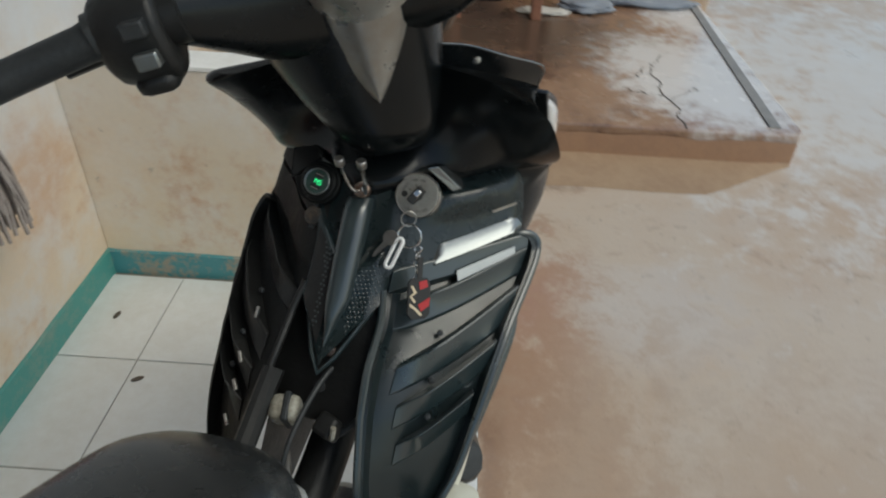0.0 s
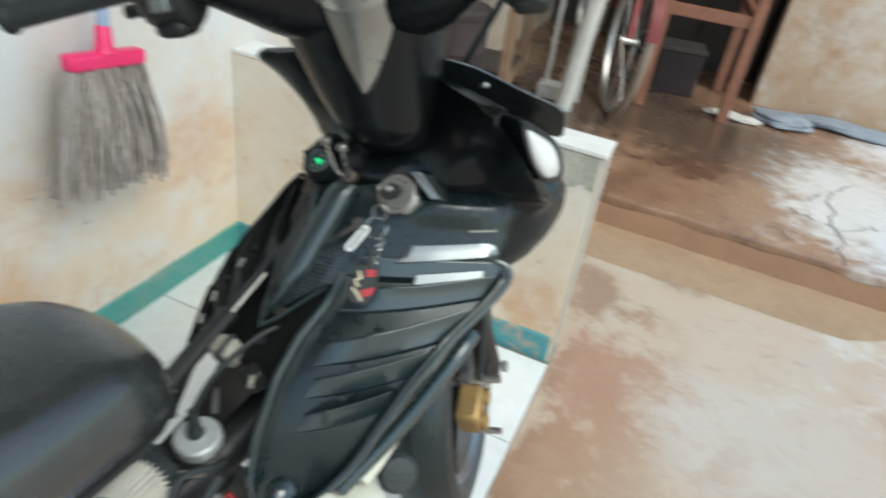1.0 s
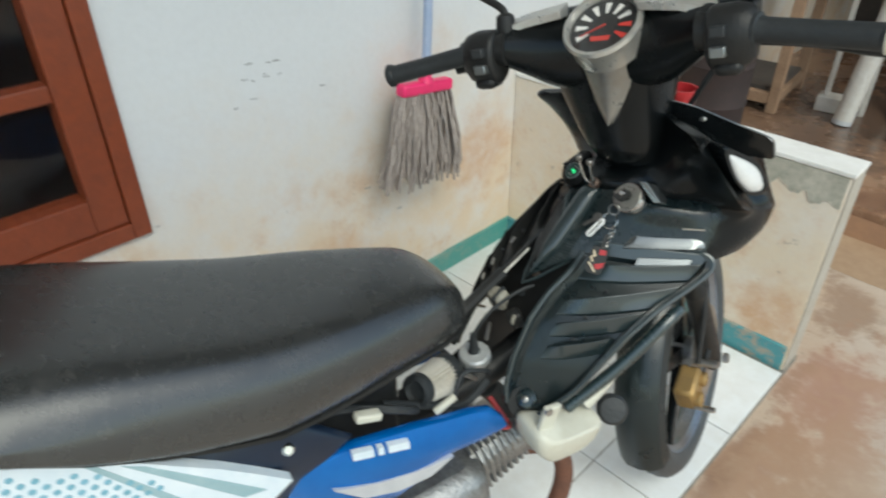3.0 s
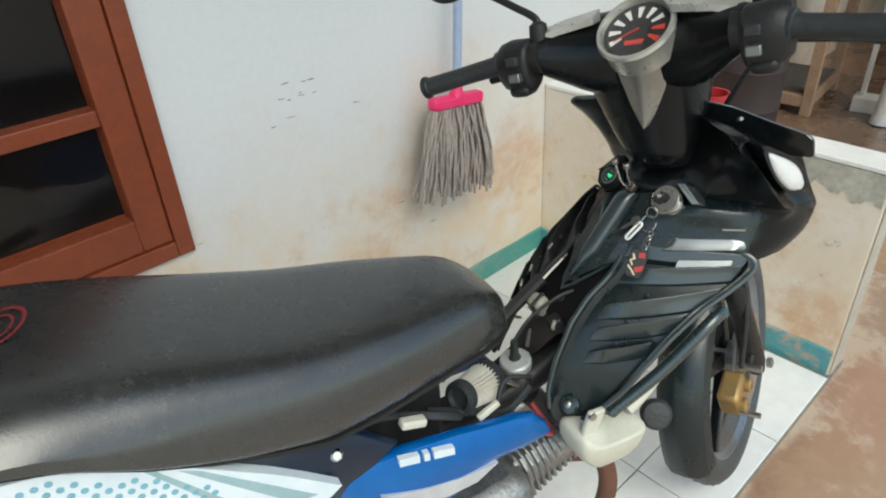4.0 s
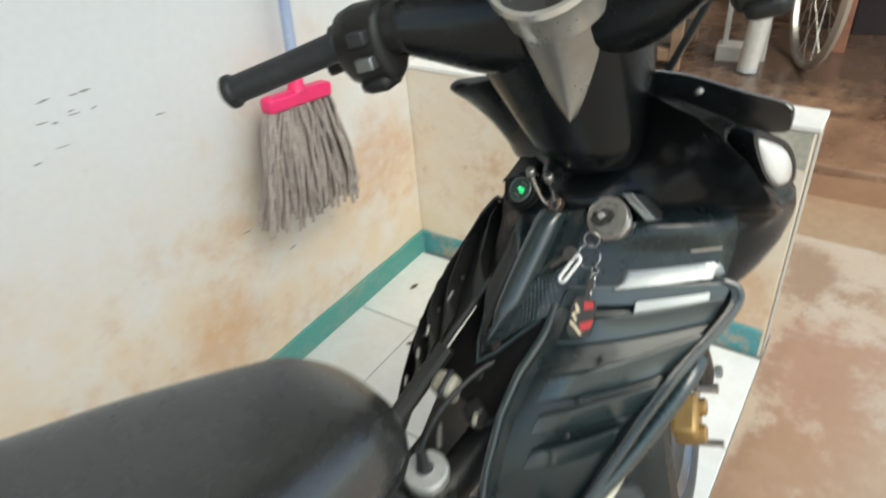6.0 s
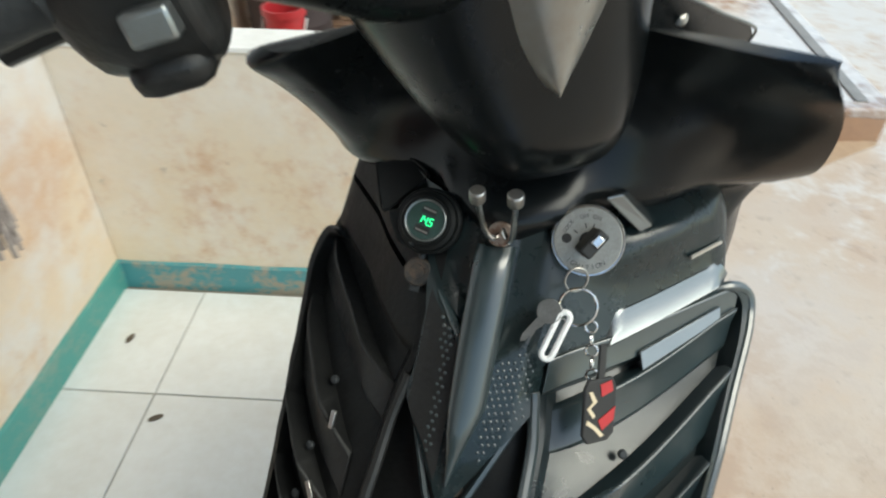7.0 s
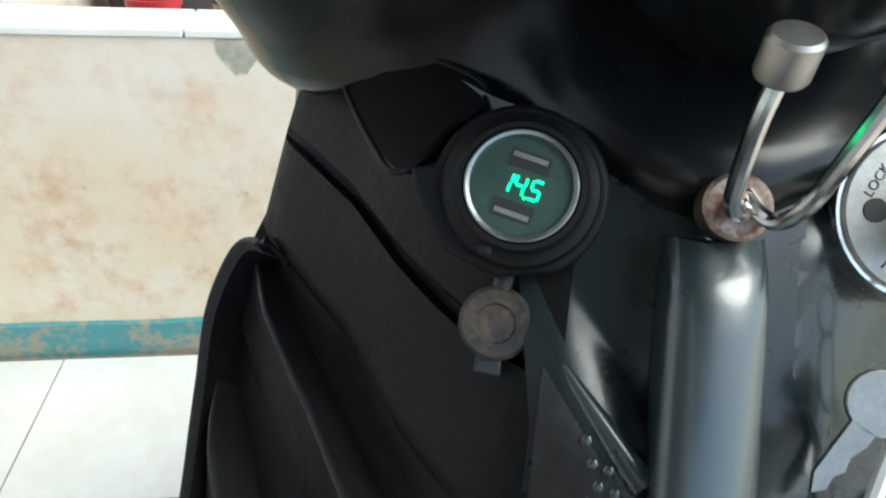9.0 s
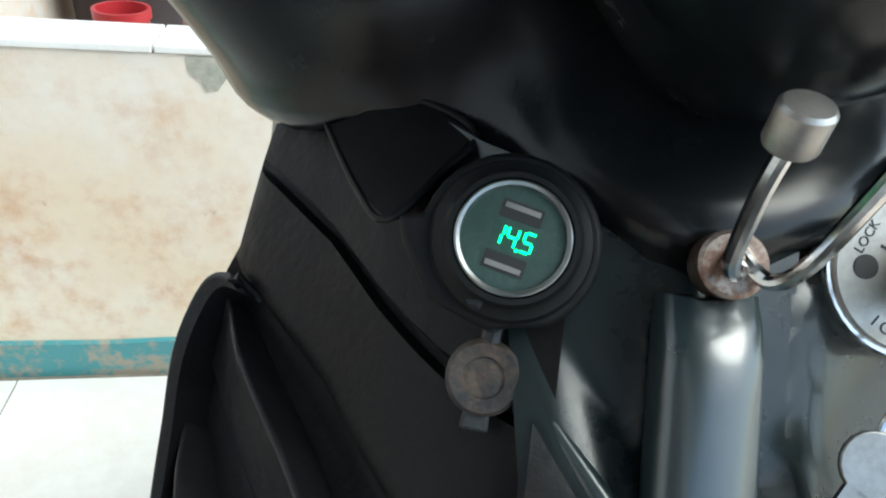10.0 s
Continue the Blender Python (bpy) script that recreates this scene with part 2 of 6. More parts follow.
CRACK = material("crack", (0.06, 0.045, 0.035), 0.9)
ROOF = material("unseen_roof_grey", (0.13, 0.115, 0.10), 0.8, spots=(0.09, 0.08, 0.07), scale=3, amount=0.6)
BACKWALL = stained_plaster("ochre_back_wall", (0.76, 0.72, 0.66), (0.55, 0.35, 0.2), 0.5, 1.3, (0.4, 0.2, 0.1))
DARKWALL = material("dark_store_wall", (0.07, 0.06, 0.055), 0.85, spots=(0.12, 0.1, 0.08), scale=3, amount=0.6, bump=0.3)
WOODRED = material("varnished_red_wood", (0.235, 0.052, 0.02), 0.4, spots=(0.15, 0.034, 0.014), scale=14, amount=0.6, bump=0.2, bump_scale=90, rough_var=0.12)
WOODOLD = material("old_timber", (0.34, 0.22, 0.14), 0.75, spots=(0.18, 0.11, 0.07), scale=16, amount=0.7, bump=0.4, bump_scale=80)
WOODBRN = material("reddish_brown_table_wood", (0.34, 0.15, 0.09), 0.6, spots=(0.14, 0.06, 0.04), scale=14, amount=0.6, bump=0.3)
PAINTW = material("dull_white_paint", (0.62, 0.6, 0.56), 0.6, spots=(0.4, 0.36, 0.3), scale=14, amount=0.6, bump=0.2)
NEARBLACK = material("near_black", (0.03, 0.022, 0.022), 0.8, spots=(0.06, 0.035, 0.035), scale=4, amount=0.6)
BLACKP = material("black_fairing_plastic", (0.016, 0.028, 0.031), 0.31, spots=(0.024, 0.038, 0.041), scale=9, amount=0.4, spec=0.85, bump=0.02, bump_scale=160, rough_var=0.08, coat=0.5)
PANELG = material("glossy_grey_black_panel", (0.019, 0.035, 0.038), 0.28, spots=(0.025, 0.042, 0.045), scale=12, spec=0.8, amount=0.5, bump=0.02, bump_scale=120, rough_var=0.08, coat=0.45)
# pale metal painted over black plastic where it reflects the sky
SHEENGREY = material("sheen_grey_metal", (0.21, 0.225, 0.23), 0.26, 0.85, spots=(0.16, 0.175, 0.18), scale=6, amount=0.5)
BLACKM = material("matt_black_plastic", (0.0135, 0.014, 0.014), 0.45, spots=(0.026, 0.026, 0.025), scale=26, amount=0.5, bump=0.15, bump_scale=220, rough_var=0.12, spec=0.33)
BLACKG = material("gloss_black_cowl", (0.005, 0.0065, 0.007), 0.24, spots=(0.010, 0.0115, 0.0125), scale=9, amount=0.4, spec=0.3, rough_var=0.07, bump=0.03, bump_scale=60)
MATTK = material("dull_jet_black", (0.006, 0.007, 0.007), 0.55, spots=(0.012, 0.012, 0.011), scale=60, amount=0.5, spec=0.2)
RUBBER = material("black_rubber", (0.017, 0.020, 0.022), 0.55, spots=(0.036, 0.039, 0.040), scale=30, amount=0.6, bump=0.3, bump_scale=150)
TYRE = material("dusty_tyre_rubber", (0.036, 0.044, 0.050), 0.5, spots=(0.075, 0.082, 0.086), scale=18, amount=0.6, spec=0.7, bump=0.3, bump_scale=120)
VINYL = material("worn_black_seat_vinyl", (0.022, 0.0235, 0.024), 0.27, spots=(0.031, 0.032, 0.031), scale=9, amount=0.7, bump=0.04, bump_scale=420, rough_var=0.06, spec=1.0)
RUSTW = material("rusty_washer", (0.34, 0.29, 0.25), 0.42, 0.9, spots=(0.16, 0.08, 0.05), scale=160, amount=0.8, spots_sharp=(0.42, 0.56))
GRIMY = material("grimy_rubber", (0.022, 0.022, 0.021), 0.6, spots=(0.11, 0.075, 0.05), scale=70, amount=0.8, bump=0.3, bump_scale=200, spots_sharp=(0.46, 0.62))
SILVER = material("scratched_silver_paint", (0.60, 0.60, 0.57), 0.32, 0.7, spots=(0.46, 0.36, 0.26), scale=13, amount=0.5, rough_var=0.08)
CHROME = material("chrome", (0.72, 0.72, 0.71), 0.14, 1.0, spots=(0.4, 0.37, 0.33), scale=60, amount=0.5, rough_var=0.08)
STEEL = material("dull_steel", (0.50, 0.49, 0.47), 0.38, 1.0, spots=(0.25, 0.22, 0.18), scale=40, amount=0.6, rough_var=0.12)
ALU = material("dirty_aluminium", (0.40, 0.41, 0.41), 0.45, 0.9, spots=(0.14, 0.13, 0.12), scale=30, amount=0.7, bump=0.3, bump_scale=150)
ZINC = material("pale_zinc", (0.60, 0.62, 0.62), 0.42, 0.5, spots=(0.42, 0.43, 0.43), scale=60, amount=0.6)
GOLD = material("gold_caliper", (0.42, 0.27, 0.10), 0.5, 0.6, spots=(0.3, 0.2, 0.1), scale=40, amount=0.7, bump=0.3)
RUST = material("rusty_pipe", (0.18, 0.08, 0.05), 0.75, 0.3, spots=(0.1, 0.05, 0.035), scale=30, amount=0.8, bump=0.4)
WHEELM = material("polished_grey_wheel", (0.30, 0.32, 0.35), 0.28, 0.85, spots=(0.15, 0.16, 0.18), scale=20, amount=0.6)
BLUE = material("blue_metallic_paint", (0.0, 0.16, 0.56), 0.24, 0.5, spots=(0.0, 0.11, 0.43), scale=6, amount=0.6, coat=0.4)
NAVY = material("dark_navy_side_cover", (0.006, 0.014, 0.032), 0.28, spots=(0.010, 0.02, 0.04), scale=10, amount=0.6)
TEALPRINT = material("grey_teal_print", (0.26, 0.40, 0.44), 0.3, spots=(0.38, 0.5, 0.53), scale=14, amount=0.6)
STICKW = material("white_sticker", (0.72, 0.78, 0.82), 0.3, spots=(0.55, 0.66, 0.74), scale=9, amount=0.7)
STICKB = material("light_blue_sticker_dots", (0.14, 0.34, 0.42), 0.3, spots=(0.3, 0.55, 0.7), scale=20, amount=0.6)
STICKG = material("grey_sticker_stripe", (0.42, 0.43, 0.45), 0.35, spots=(0.6, 0.6, 0.6), scale=14, amount=0.6)
WHITEP = material("yellowed_white_plastic", (0.60, 0.59, 0.50), 0.42, spots=(0.5, 0.46, 0.36), scale=18, amount=0.5, bump=0.1)
GRIMEW = material("grimy_pale_plastic", (0.40, 0.39, 0.33), 0.5, spots=(0.13, 0.11, 0.08), scale=45, amount=0.8, bump=0.2, spots_sharp=(0.42, 0.6))
PAPER = material("filter_pleats", (0.66, 0.63, 0.56), 0.8, spots=(0.42, 0.38, 0.32), scale=40, amount=0.6)
WHITE = material("white_plastic_tag", (0.85, 0.85, 0.83), 0.3)
REDP = material("red_plastic", (0.42, 0.025, 0.03), 0.4, spots=(0.4, 0.02, 0.03), scale=20, amount=0.5)
REDLOGO = material("dark_red_print", (0.20, 0.02, 0.025), 0.5)
CREAM = material("cream_print", (0.62, 0.52, 0.36), 0.5)
PINK = material("hot_pink_plastic", (0.85, 0.03, 0.16), 0.35, spots=(0.7, 0.02, 0.12), scale=14, amount=0.5)
MOPYARN = material("grey_brown_mop_yarn", (0.42, 0.365, 0.33), 0.95, spots=(0.24, 0.20, 0.18), scale=45, amount=0.8, bump=0.5, bump_scale=300)
PIPEBLUE = material("pale_blue_handle", (0.30, 0.38, 0.55), 0.4, spots=(0.5, 0.55, 0.65), scale=14, amount=0.6)
DIALW = material("dial_white", (0.8, 0.78, 0.74), 0.4)
DIALR = material("dial_red", (0.6, 0.05, 0.04), 0.4)
KEYM = material("dull_key_metal", (0.30, 0.30, 0.285), 0.38, 0.95, spots=(0.18, 0.17, 0.16), scale=120, amount=0.6)
LOCKFACE = material("worn_lock_face", (0.40, 0.39, 0.35), 0.36, 0.6, spots=(0.22, 0.21, 0.19), scale=90, amount=0.6, rough_var=0.1)
INKK = material("black_ink", (0.02, 0.02, 0.02), 0.6)
# the LED's green glow on the socket face is mixed into this colour
USBFACE = material("green_tinted_usb_face", (0.025, 0.058, 0.048), 0.4, spots=(0.06, 0.10, 0.088), scale=120, amount=0.6, bump=0.1, bump_scale=400)
USBRIM = material("dull_grey_rim", (0.24, 0.26, 0.26), 0.3, 0.8, spots=(0.22, 0.22, 0.21), scale=120, amount=0.6)
LENSW = material("white_indicator_lens", (0.80, 0.80, 0.78), 0.12, spots=(0.62, 0.63, 0.64), scale=30, amount=0.5, coat=0.6)
CLOTHB = material("blue_grey_sheet", (0.22, 0.25, 0.30), 0.7, spots=(0.34, 0.36, 0.39), scale=14, amount=0.7)
BIKERED = material("faded_red_bicycle_paint", (0.35, 0.05, 0.05), 0.4, spots=(0.2, 0.05, 0.04), scale=20, amount=0.6)
BROWNTYRE = material("brown_dusty_tyre", (0.26, 0.21, 0.165), 0.8, spots=(0.25, 0.2, 0.16), scale=30, amount=0.6)
LEAF = material("dry_leaf", (0.10, 0.08, 0.06), 0.8)


def glowing(name, color, strength):
    m = bpy.data.materials.new(name)
    m.use_nodes = True
    b = m.node_tree.nodes["Principled BSDF"]
    b.inputs["Base Color"].default_value = (0.01, 0.02, 0.02, 1)
    b.inputs["Emission Color"].default_value = (*color, 1)
    b.inputs["Emission Strength"].default_value = strength
    return m


def glass(name, rough=0.03, tint=(1, 1, 1), ior=1.45):
    m = bpy.data.materials.new(name)
    m.use_nodes = True
    b = m.node_tree.nodes["Principled BSDF"]
    b.inputs["Base Color"].default_value = (*tint, 1)
    b.inputs["Roughness"].default_value = rough
    b.inputs["Transmission Weight"].default_value = 1.0
    b.inputs["IOR"].default_value = ior
    return m


LED = glowing("green_led", (0.05, 0.9, 0.29), 1.4)
PANE = glass("window_glass", ior=1.25)


def thin_cover(name):
    """A clear thin cover: mostly seen through, with a faint gloss."""
    m = bpy.data.materials.new(name)
    m.use_nodes = True
    n, l = m.node_tree.nodes, m.node_tree.links
    tr, gl, mx = n.new("ShaderNodeBsdfTransparent"), n.new("ShaderNodeBsdfGlossy"), n.new("ShaderNodeMixShader")
    gl.inputs["Roughness"].default_value = 0.05
    mx.inputs[0].default_value = 0.07
    l.new(tr.outputs[0], mx.inputs[1]); l.new(gl.outputs[0], mx.inputs[2])
    l.new(mx.outputs[0], n["Material Output"].inputs["Surface"])
    return m


COVER = thin_cover("clear_gauge_cover")


# ---- helpers for shapes ----
def finish(bm, mat, smooth=True, angle=35):
    bmesh.ops.recalc_face_normals(bm, faces=bm.faces)
    me = bpy.data.meshes.new("mesh")
    bm.to_mesh(me)
    bm.free()
    for m in mat if isinstance(mat, (list, tuple)) else [mat]:
        me.materials.append(m)
    if smooth:
        me.polygons.foreach_set("use_smooth", [True] * len(me.polygons))
        me.set_sharp_from_angle(angle=radians(angle))
    return me


def part(name, bm, mat, parent=None, label="", smooth=True, angle=35, bevel=0.0, subdiv=0):
    """One mesh object out of a bmesh, under a thing or a part."""
    ob = new(name, finish(bm, mat, smooth, angle))
    if parent:
        ob.parent = parent
    if bevel:
        mod = ob.modifiers.new("bevel", "BEVEL")
        mod.width, mod.segments, mod.limit_method, mod.angle_limit = bevel, 2, "ANGLE", radians(40)
        mod.harden_normals = False
    if subdiv:
        mod = ob.modifiers.new("subdivision", "SUBSURF")
        mod.levels = mod.render_levels = subdiv
    return tagged(ob, label)


def thing(name, label, category, m=None, group="", kind=""):
    ob = new(name)
    ob.empty_display_size = 0.05
    if m:
        ob.matrix_world = m
    return tagged(ob, label, category, group, kind)


def box_bm(x0, x1, y0, y1, z0, z1, bm=None, m=None):
    bm = bm or bmesh.new()
    vs = bmesh.ops.create_cube(bm, size=1)["verts"]
    for v in vs:
        v.co = Vector((x0 + (v.co.x + 0.5) * (x1 - x0), y0 + (v.co.y + 0.5) * (y1 - y0), z0 + (v.co.z + 0.5) * (z1 - z0)))
        if m:
            v.co = m @ v.co
    return bm


def loft_bm(rings, closed=True, caps=True, bm=None):
    """Skin rings of equal length; closed: every ring is a loop."""
    bm = bm or bmesh.new()
    rows = [[bm.verts.new(p) for p in r] for r in rings]
    k = len(rows[0])
    for a, c in zip(rows, rows[1:]):
        for i in range(k if closed else k - 1):
            j = (i + 1) % k
            bm.faces.new((a[i], a[j], c[j], c[i]))
    if caps and closed:
        bm.faces.new(rows[0]), bm.faces.new(rows[-1])
    return bm


def smooth_line(pts, steps=6):
    """Catmull-Rom through the points."""
    pts = [Vector(p) for p in pts]
    out = []
    for i in range(len(pts) - 1):
        p0, p1, p2, p3 = pts[max(i - 1, 0)], pts[i], pts[i + 1], pts[min(i + 2, len(pts) - 1)]
        for s in range(steps):
            t = s / steps
            out.append(0.5 * ((2 * p1) + (p2 - p0) * t + (2 * p0 - 5 * p1 + 4 * p2 - p3) * t * t + (3 * p1 - p0 - 3 * p2 + p3) * t ** 3))
    return out + [pts[-1]]


def tube_bm(pts, r, sides=10, bm=None, caps=True):
    """A round bar along a line; r is a number or one for each point."""
    pts = [Vector(p) for p in pts]
    rs = r if isinstance(r, (list, tuple)) else [r] * len(pts)
    rings, up = [], None
    for i, p in enumerate(pts):
        d = (pts[min(i + 1, len(pts) - 1)] - pts[max(i - 1, 0)]).normalized()
        if up is None:
            up = d.orthogonal().normalized()
        up = (up - d * up.dot(d)).normalized()
        side = d.cross(up)
        rings.append([p + (up * math.cos(a) + side * math.sin(a)) * rs[i] for a in (2 * math.pi * j / sides for j in range(sides))])
    return loft_bm(rings, True, caps, bm)


def aim(place, normal, up=(0, 0, 1)):
    """A pose whose z axis is the normal and whose y axis is nearest to up."""
    z = Vector(normal).normalized()
    y = Vector(up) - z * z.dot(Vector(up))
    y.normalize()
    x = y.cross(z)
    m = Matrix((x, y, z)).transposed().to_4x4()
    m.translation = Vector(place)
    return m


def lathe_bm(profile, m=None, sides=32, bm=None, caps=True):
    """Turn (radius, height) pairs about z, then place by m."""
    m = m or Matrix()
    rings = [[m @ Vector((r * math.cos(a), r * math.sin(a), h)) for a in (2 * math.pi * j / sides for j in range(sides))] for r, h in profile]
    return loft_bm(rings, True, caps, bm)


def slab_bm(outline, depth, m=None, bm=None):
    """A flat outline (x, y), depth thick along z, placed by m."""
    m = m or Matrix()
    return loft_bm([[m @ Vector((x, y, 0)) for x, y in outline], [m @ Vector((x, y, depth)) for x, y in outline]], True, True, bm)


def circle_pts(r, k=24, x=0.0, y=0.0):
    return [(x + r * math.cos(2 * math.pi * j / k), y + r * math.sin(2 * math.pi * j / k)) for j in range(k)]


def moved(bm, m):
    bm.transform(m)
    return bm


def steer(bm):
    return moved(bm, TURNED)


def lerp(table, x):
    """Piecewise-linear look-up in rows (x, value)."""
    for (a, fa), (c, fc) in zip(table, table[1:]):
        if (a <= x <= c) or (c <= x <= a):
            return fa + (fc - fa) * (x - a) / (c - a)
    return table[0][1] if abs(x - table[0][0]) < abs(x - table[-1][0]) else table[-1][1]


# ---- the porch ----
XW, XE, YP, PT = -0.875, 0.112, 1.975, 0.59      # west wall, terrace edge, parapet face, parapet top
FLOOR = tagged(part("floor", box_bm(XW - 0.1, XE, -1.6, YP + 0.09, -0.12, -0.004), GROUT, smooth=False), "terrace of square white tiles with dirty joints", "floor", kind="structure")
bm = bmesh.new()
ring = lambda r, z: [(r * math.cos(a), 1 + r * math.sin(a), z) for a in (2 * math.pi * j / 48 for j in range(48))]
bm.faces.new([bm.verts.new(p) for p in ring(600, -0.025)])
tagged(part("ground", bm, GROUND, smooth=False), "worn reddish-brown concrete yard, stained and dusty", "ground", kind="structure")
# the raised concrete slab beyond, with its ragged front edge
front = [(-3.0, 2.86)] + [(-2.9 + 0.1 * i, 2.845 + 0.012 * noise.noise(Vector((i * 0.7, 3.1, 0)))) for i in range(41)] + [(1.262, 2.86), (1.285, 2.90)]
bm = slab_bm(front + [(1.30, 4.45), (1.30, 7.0), (-3.0, 7.0)], 0.125, pose(0, 0, -0.025))
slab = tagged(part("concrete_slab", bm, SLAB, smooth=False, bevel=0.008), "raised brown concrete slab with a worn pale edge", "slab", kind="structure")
bm = loft_bm([[(x, y - 0.005, -0.024) for x, y in front[1:]], [(x, y - 0.004 - 0.004 * noise.noise(Vector((x * 9, 0, 1))), 0.07 + 0.012 * noise.noise(Vector((x * 6, 0, 4)))) for x, y in front[1:]]], False)
part("edge_render", bm, SLABEDGE, slab, "orange-brown rendered step face")
rows = []
# tan mortar skirt smeared out along the foot of the step
for i in range(36):
    x = -2.0 + 3.26 * i / 35
    wd = (0.24 + 0.09 * noise.noise(Vector((x * 2.1, 7.0, 0)))) * min(1, max(0.02, (1.26 - x) / 0.35))
    rows.append([(x, 2.85, -0.0125), (x, 2.85 - wd * 0.5, -0.019), (x, 2.85 - wd, -0.0245)])
part("mortar_skirt", loft_bm(rows, False), SKIRT, slab, "tan mortar smeared along the step")
bm = slab_bm([(1.165, 2.90), (1.205, 2.90), (1.275, 4.44), (1.235, 4.44)], 0.006, pose(0, 0, 0.1005))
part("joint_strip", bm, STRIP, slab, "grey mortar strip")
random.seed(4)
for a, c in (((0.86, 2.86), (0.82, 3.45)), ((0.83, 3.1), (1.0, 3.25)), ((0.72, 3.3), (0.95, 3.62)), ((0.62, 3.2), (0.84, 3.14)), ((0.5, 3.6), (0.95, 3.75))):
    pts = []
    for i in range(13):
        t = i / 12
        pts.append((a[0] + (c[0] - a[0]) * t + random.uniform(-0.02, 0.02), a[1] + (c[1] - a[1]) * t + random.uniform(-0.015, 0.015)))
    bm = bmesh.new()
    top = [bm.verts.new((x - 0.003, y, 0.1013)) for x, y in pts]
    low = [bm.verts.new((x + 0.003, y + 0.002, 0.1013)) for x, y in pts]
    for i in range(12):
        bm.faces.new((top[i], top[i + 1], low[i + 1], low[i]))
    part("crack", bm, CRACK, slab, smooth=False)

# west wall, with the window opening cut through
WY0, WY1, WZ0, WZ1 = -0.30, 0.79, 0.535, 1.85
bm = bmesh.new()
for y0, y1, z0, z1 in ((-3.2, WY0, -0.1, 3.0), (WY1, 5.4, -0.1, 3.0), (WY0, WY1, -0.1, WZ0), (WY0, WY1, WZ1, 3.0)):
    box_bm(XW - 0.13, XW, y0, y1, z0, z1, bm)
bmesh.ops.remove_doubles(bm, verts=bm.verts, dist=1e-4)
tagged(part("wall_west", bm, WALL, smooth=False), "whitewashed plaster wall, stained ochre and rusty near the floor", "wall", kind="structure")
bm = box_bm(XW, XE - 0.006, YP, YP + 0.088, -0.03, PT - 0.012)
par = tagged(part("wall_parapet", bm, PARAPET, smooth=False, bevel=0.004), "low plaster parapet with ochre stains and a white tiled top", "wall", kind="structure")
# added grey-beige skin tones down the sunlit end of the parapet
part("end_render", box_bm(XE - 0.006, XE - 0.003, YP + 0.001, YP + 0.087, -0.004, PT - 0.013), ENDGREY, par, "grey-beige end, darkened to offset the sun", smooth=False)
for i in range(4):
    x0 = XW + 0.247 * i
    part("cap_tile", box_bm(x0 + 0.001, x0 + 0.245, YP - 0.004, YP + 0.092, PT - 0.011, PT), CAPTILE, par, "glazed white cap tile" if i == 0 else "", smooth=False, bevel=0.002)
# grey cement smear along the upper right of the parapet face
random.seed(8)
pts = [(0.10, PT - 0.014), (-0.34, PT - 0.014)] + [(-0.34 + 0.44 * i / 60, PT - 0.03 - 0.07 * (i / 60) - 0.05 * noise.fractal(Vector((i * 0.13, 5.0, 0)), 1.0, 2.0, 4) - 0.006 * random.random()) for i in range(61)]
part("cement_smear", slab_bm([(x, z) for x, z in pts], 0.002, Matrix.Translation((0, YP, 0)) @ pose(0, 0, 0, 90)), CEMENT, par, "grey cement patch", smooth=False)
# teal painted skirting
base = []
for nm, a, c in (("baseboard_west", (XW, -1.6), (XW, YP)), ("baseboard_parapet", (XW, YP), (XE - 0.012, YP))):
    bm = bmesh.new()
    k = 60
    rows = []
    for i in range(k + 1):
        t = i / k
        x, y = a[0] + (c[0] - a[0]) * t, a[1] + (c[1] - a[1]) * t
        h = 0.074 + 0.004 * noise.noise(Vector((x * 9, y * 9, 2)))
        if nm.endswith("west"):
            rows.append([(x, y, -0.004), (x + 0.007, y, -0.004), (x + 0.007, y, h - 0.004), (x + 0.003, y, h), (x, y, h)])
        else:
            rows.append([(x, y, -0.004), (x, y - 0.007, -0.004), (x, y - 0.007, h - 0.004), (x, y - 0.003, h), (x, y, h)])
    tagged(part(nm, loft_bm(rows), TEAL if nm.endswith("west") else TEALWORN, smooth=False), "peeling teal-painted skirting", "baseboard", kind="structure")

# unseen roof over the porch, its outline cut to shape the light, and plain closing walls
bm = slab_bm([(-1.2, -1.7), (0.45, -1.7), (0.45, 3.0), (0.85, 3.3), (0.85, 4.5), (-1.2, 4.5)], 0.1, pose(0, 0, 2.75))
tagged(part("ceiling", bm, ROOF, smooth=False), "plain grey porch roof, unseen, cut to shape the light", "ceiling", kind="structure")
tagged(part("wall_north", box_bm(0.50, 1.36, 4.47, 4.62, 0.0, 2.75), BACKWALL, smooth=False, bevel=0.006), "ochre stained end wall beside the bright opening", "wall", kind="structure")
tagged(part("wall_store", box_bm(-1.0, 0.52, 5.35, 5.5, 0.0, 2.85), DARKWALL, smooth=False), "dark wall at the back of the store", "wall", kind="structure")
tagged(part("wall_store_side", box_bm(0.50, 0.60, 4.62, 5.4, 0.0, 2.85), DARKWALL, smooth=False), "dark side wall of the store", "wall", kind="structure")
tagged(part("ceiling_store", box_bm(-1.0, 0.6, 4.6, 5.5, 2.75, 2.85), ROOF, smooth=False), "plain grey roof over the store", "ceiling", kind="structure")


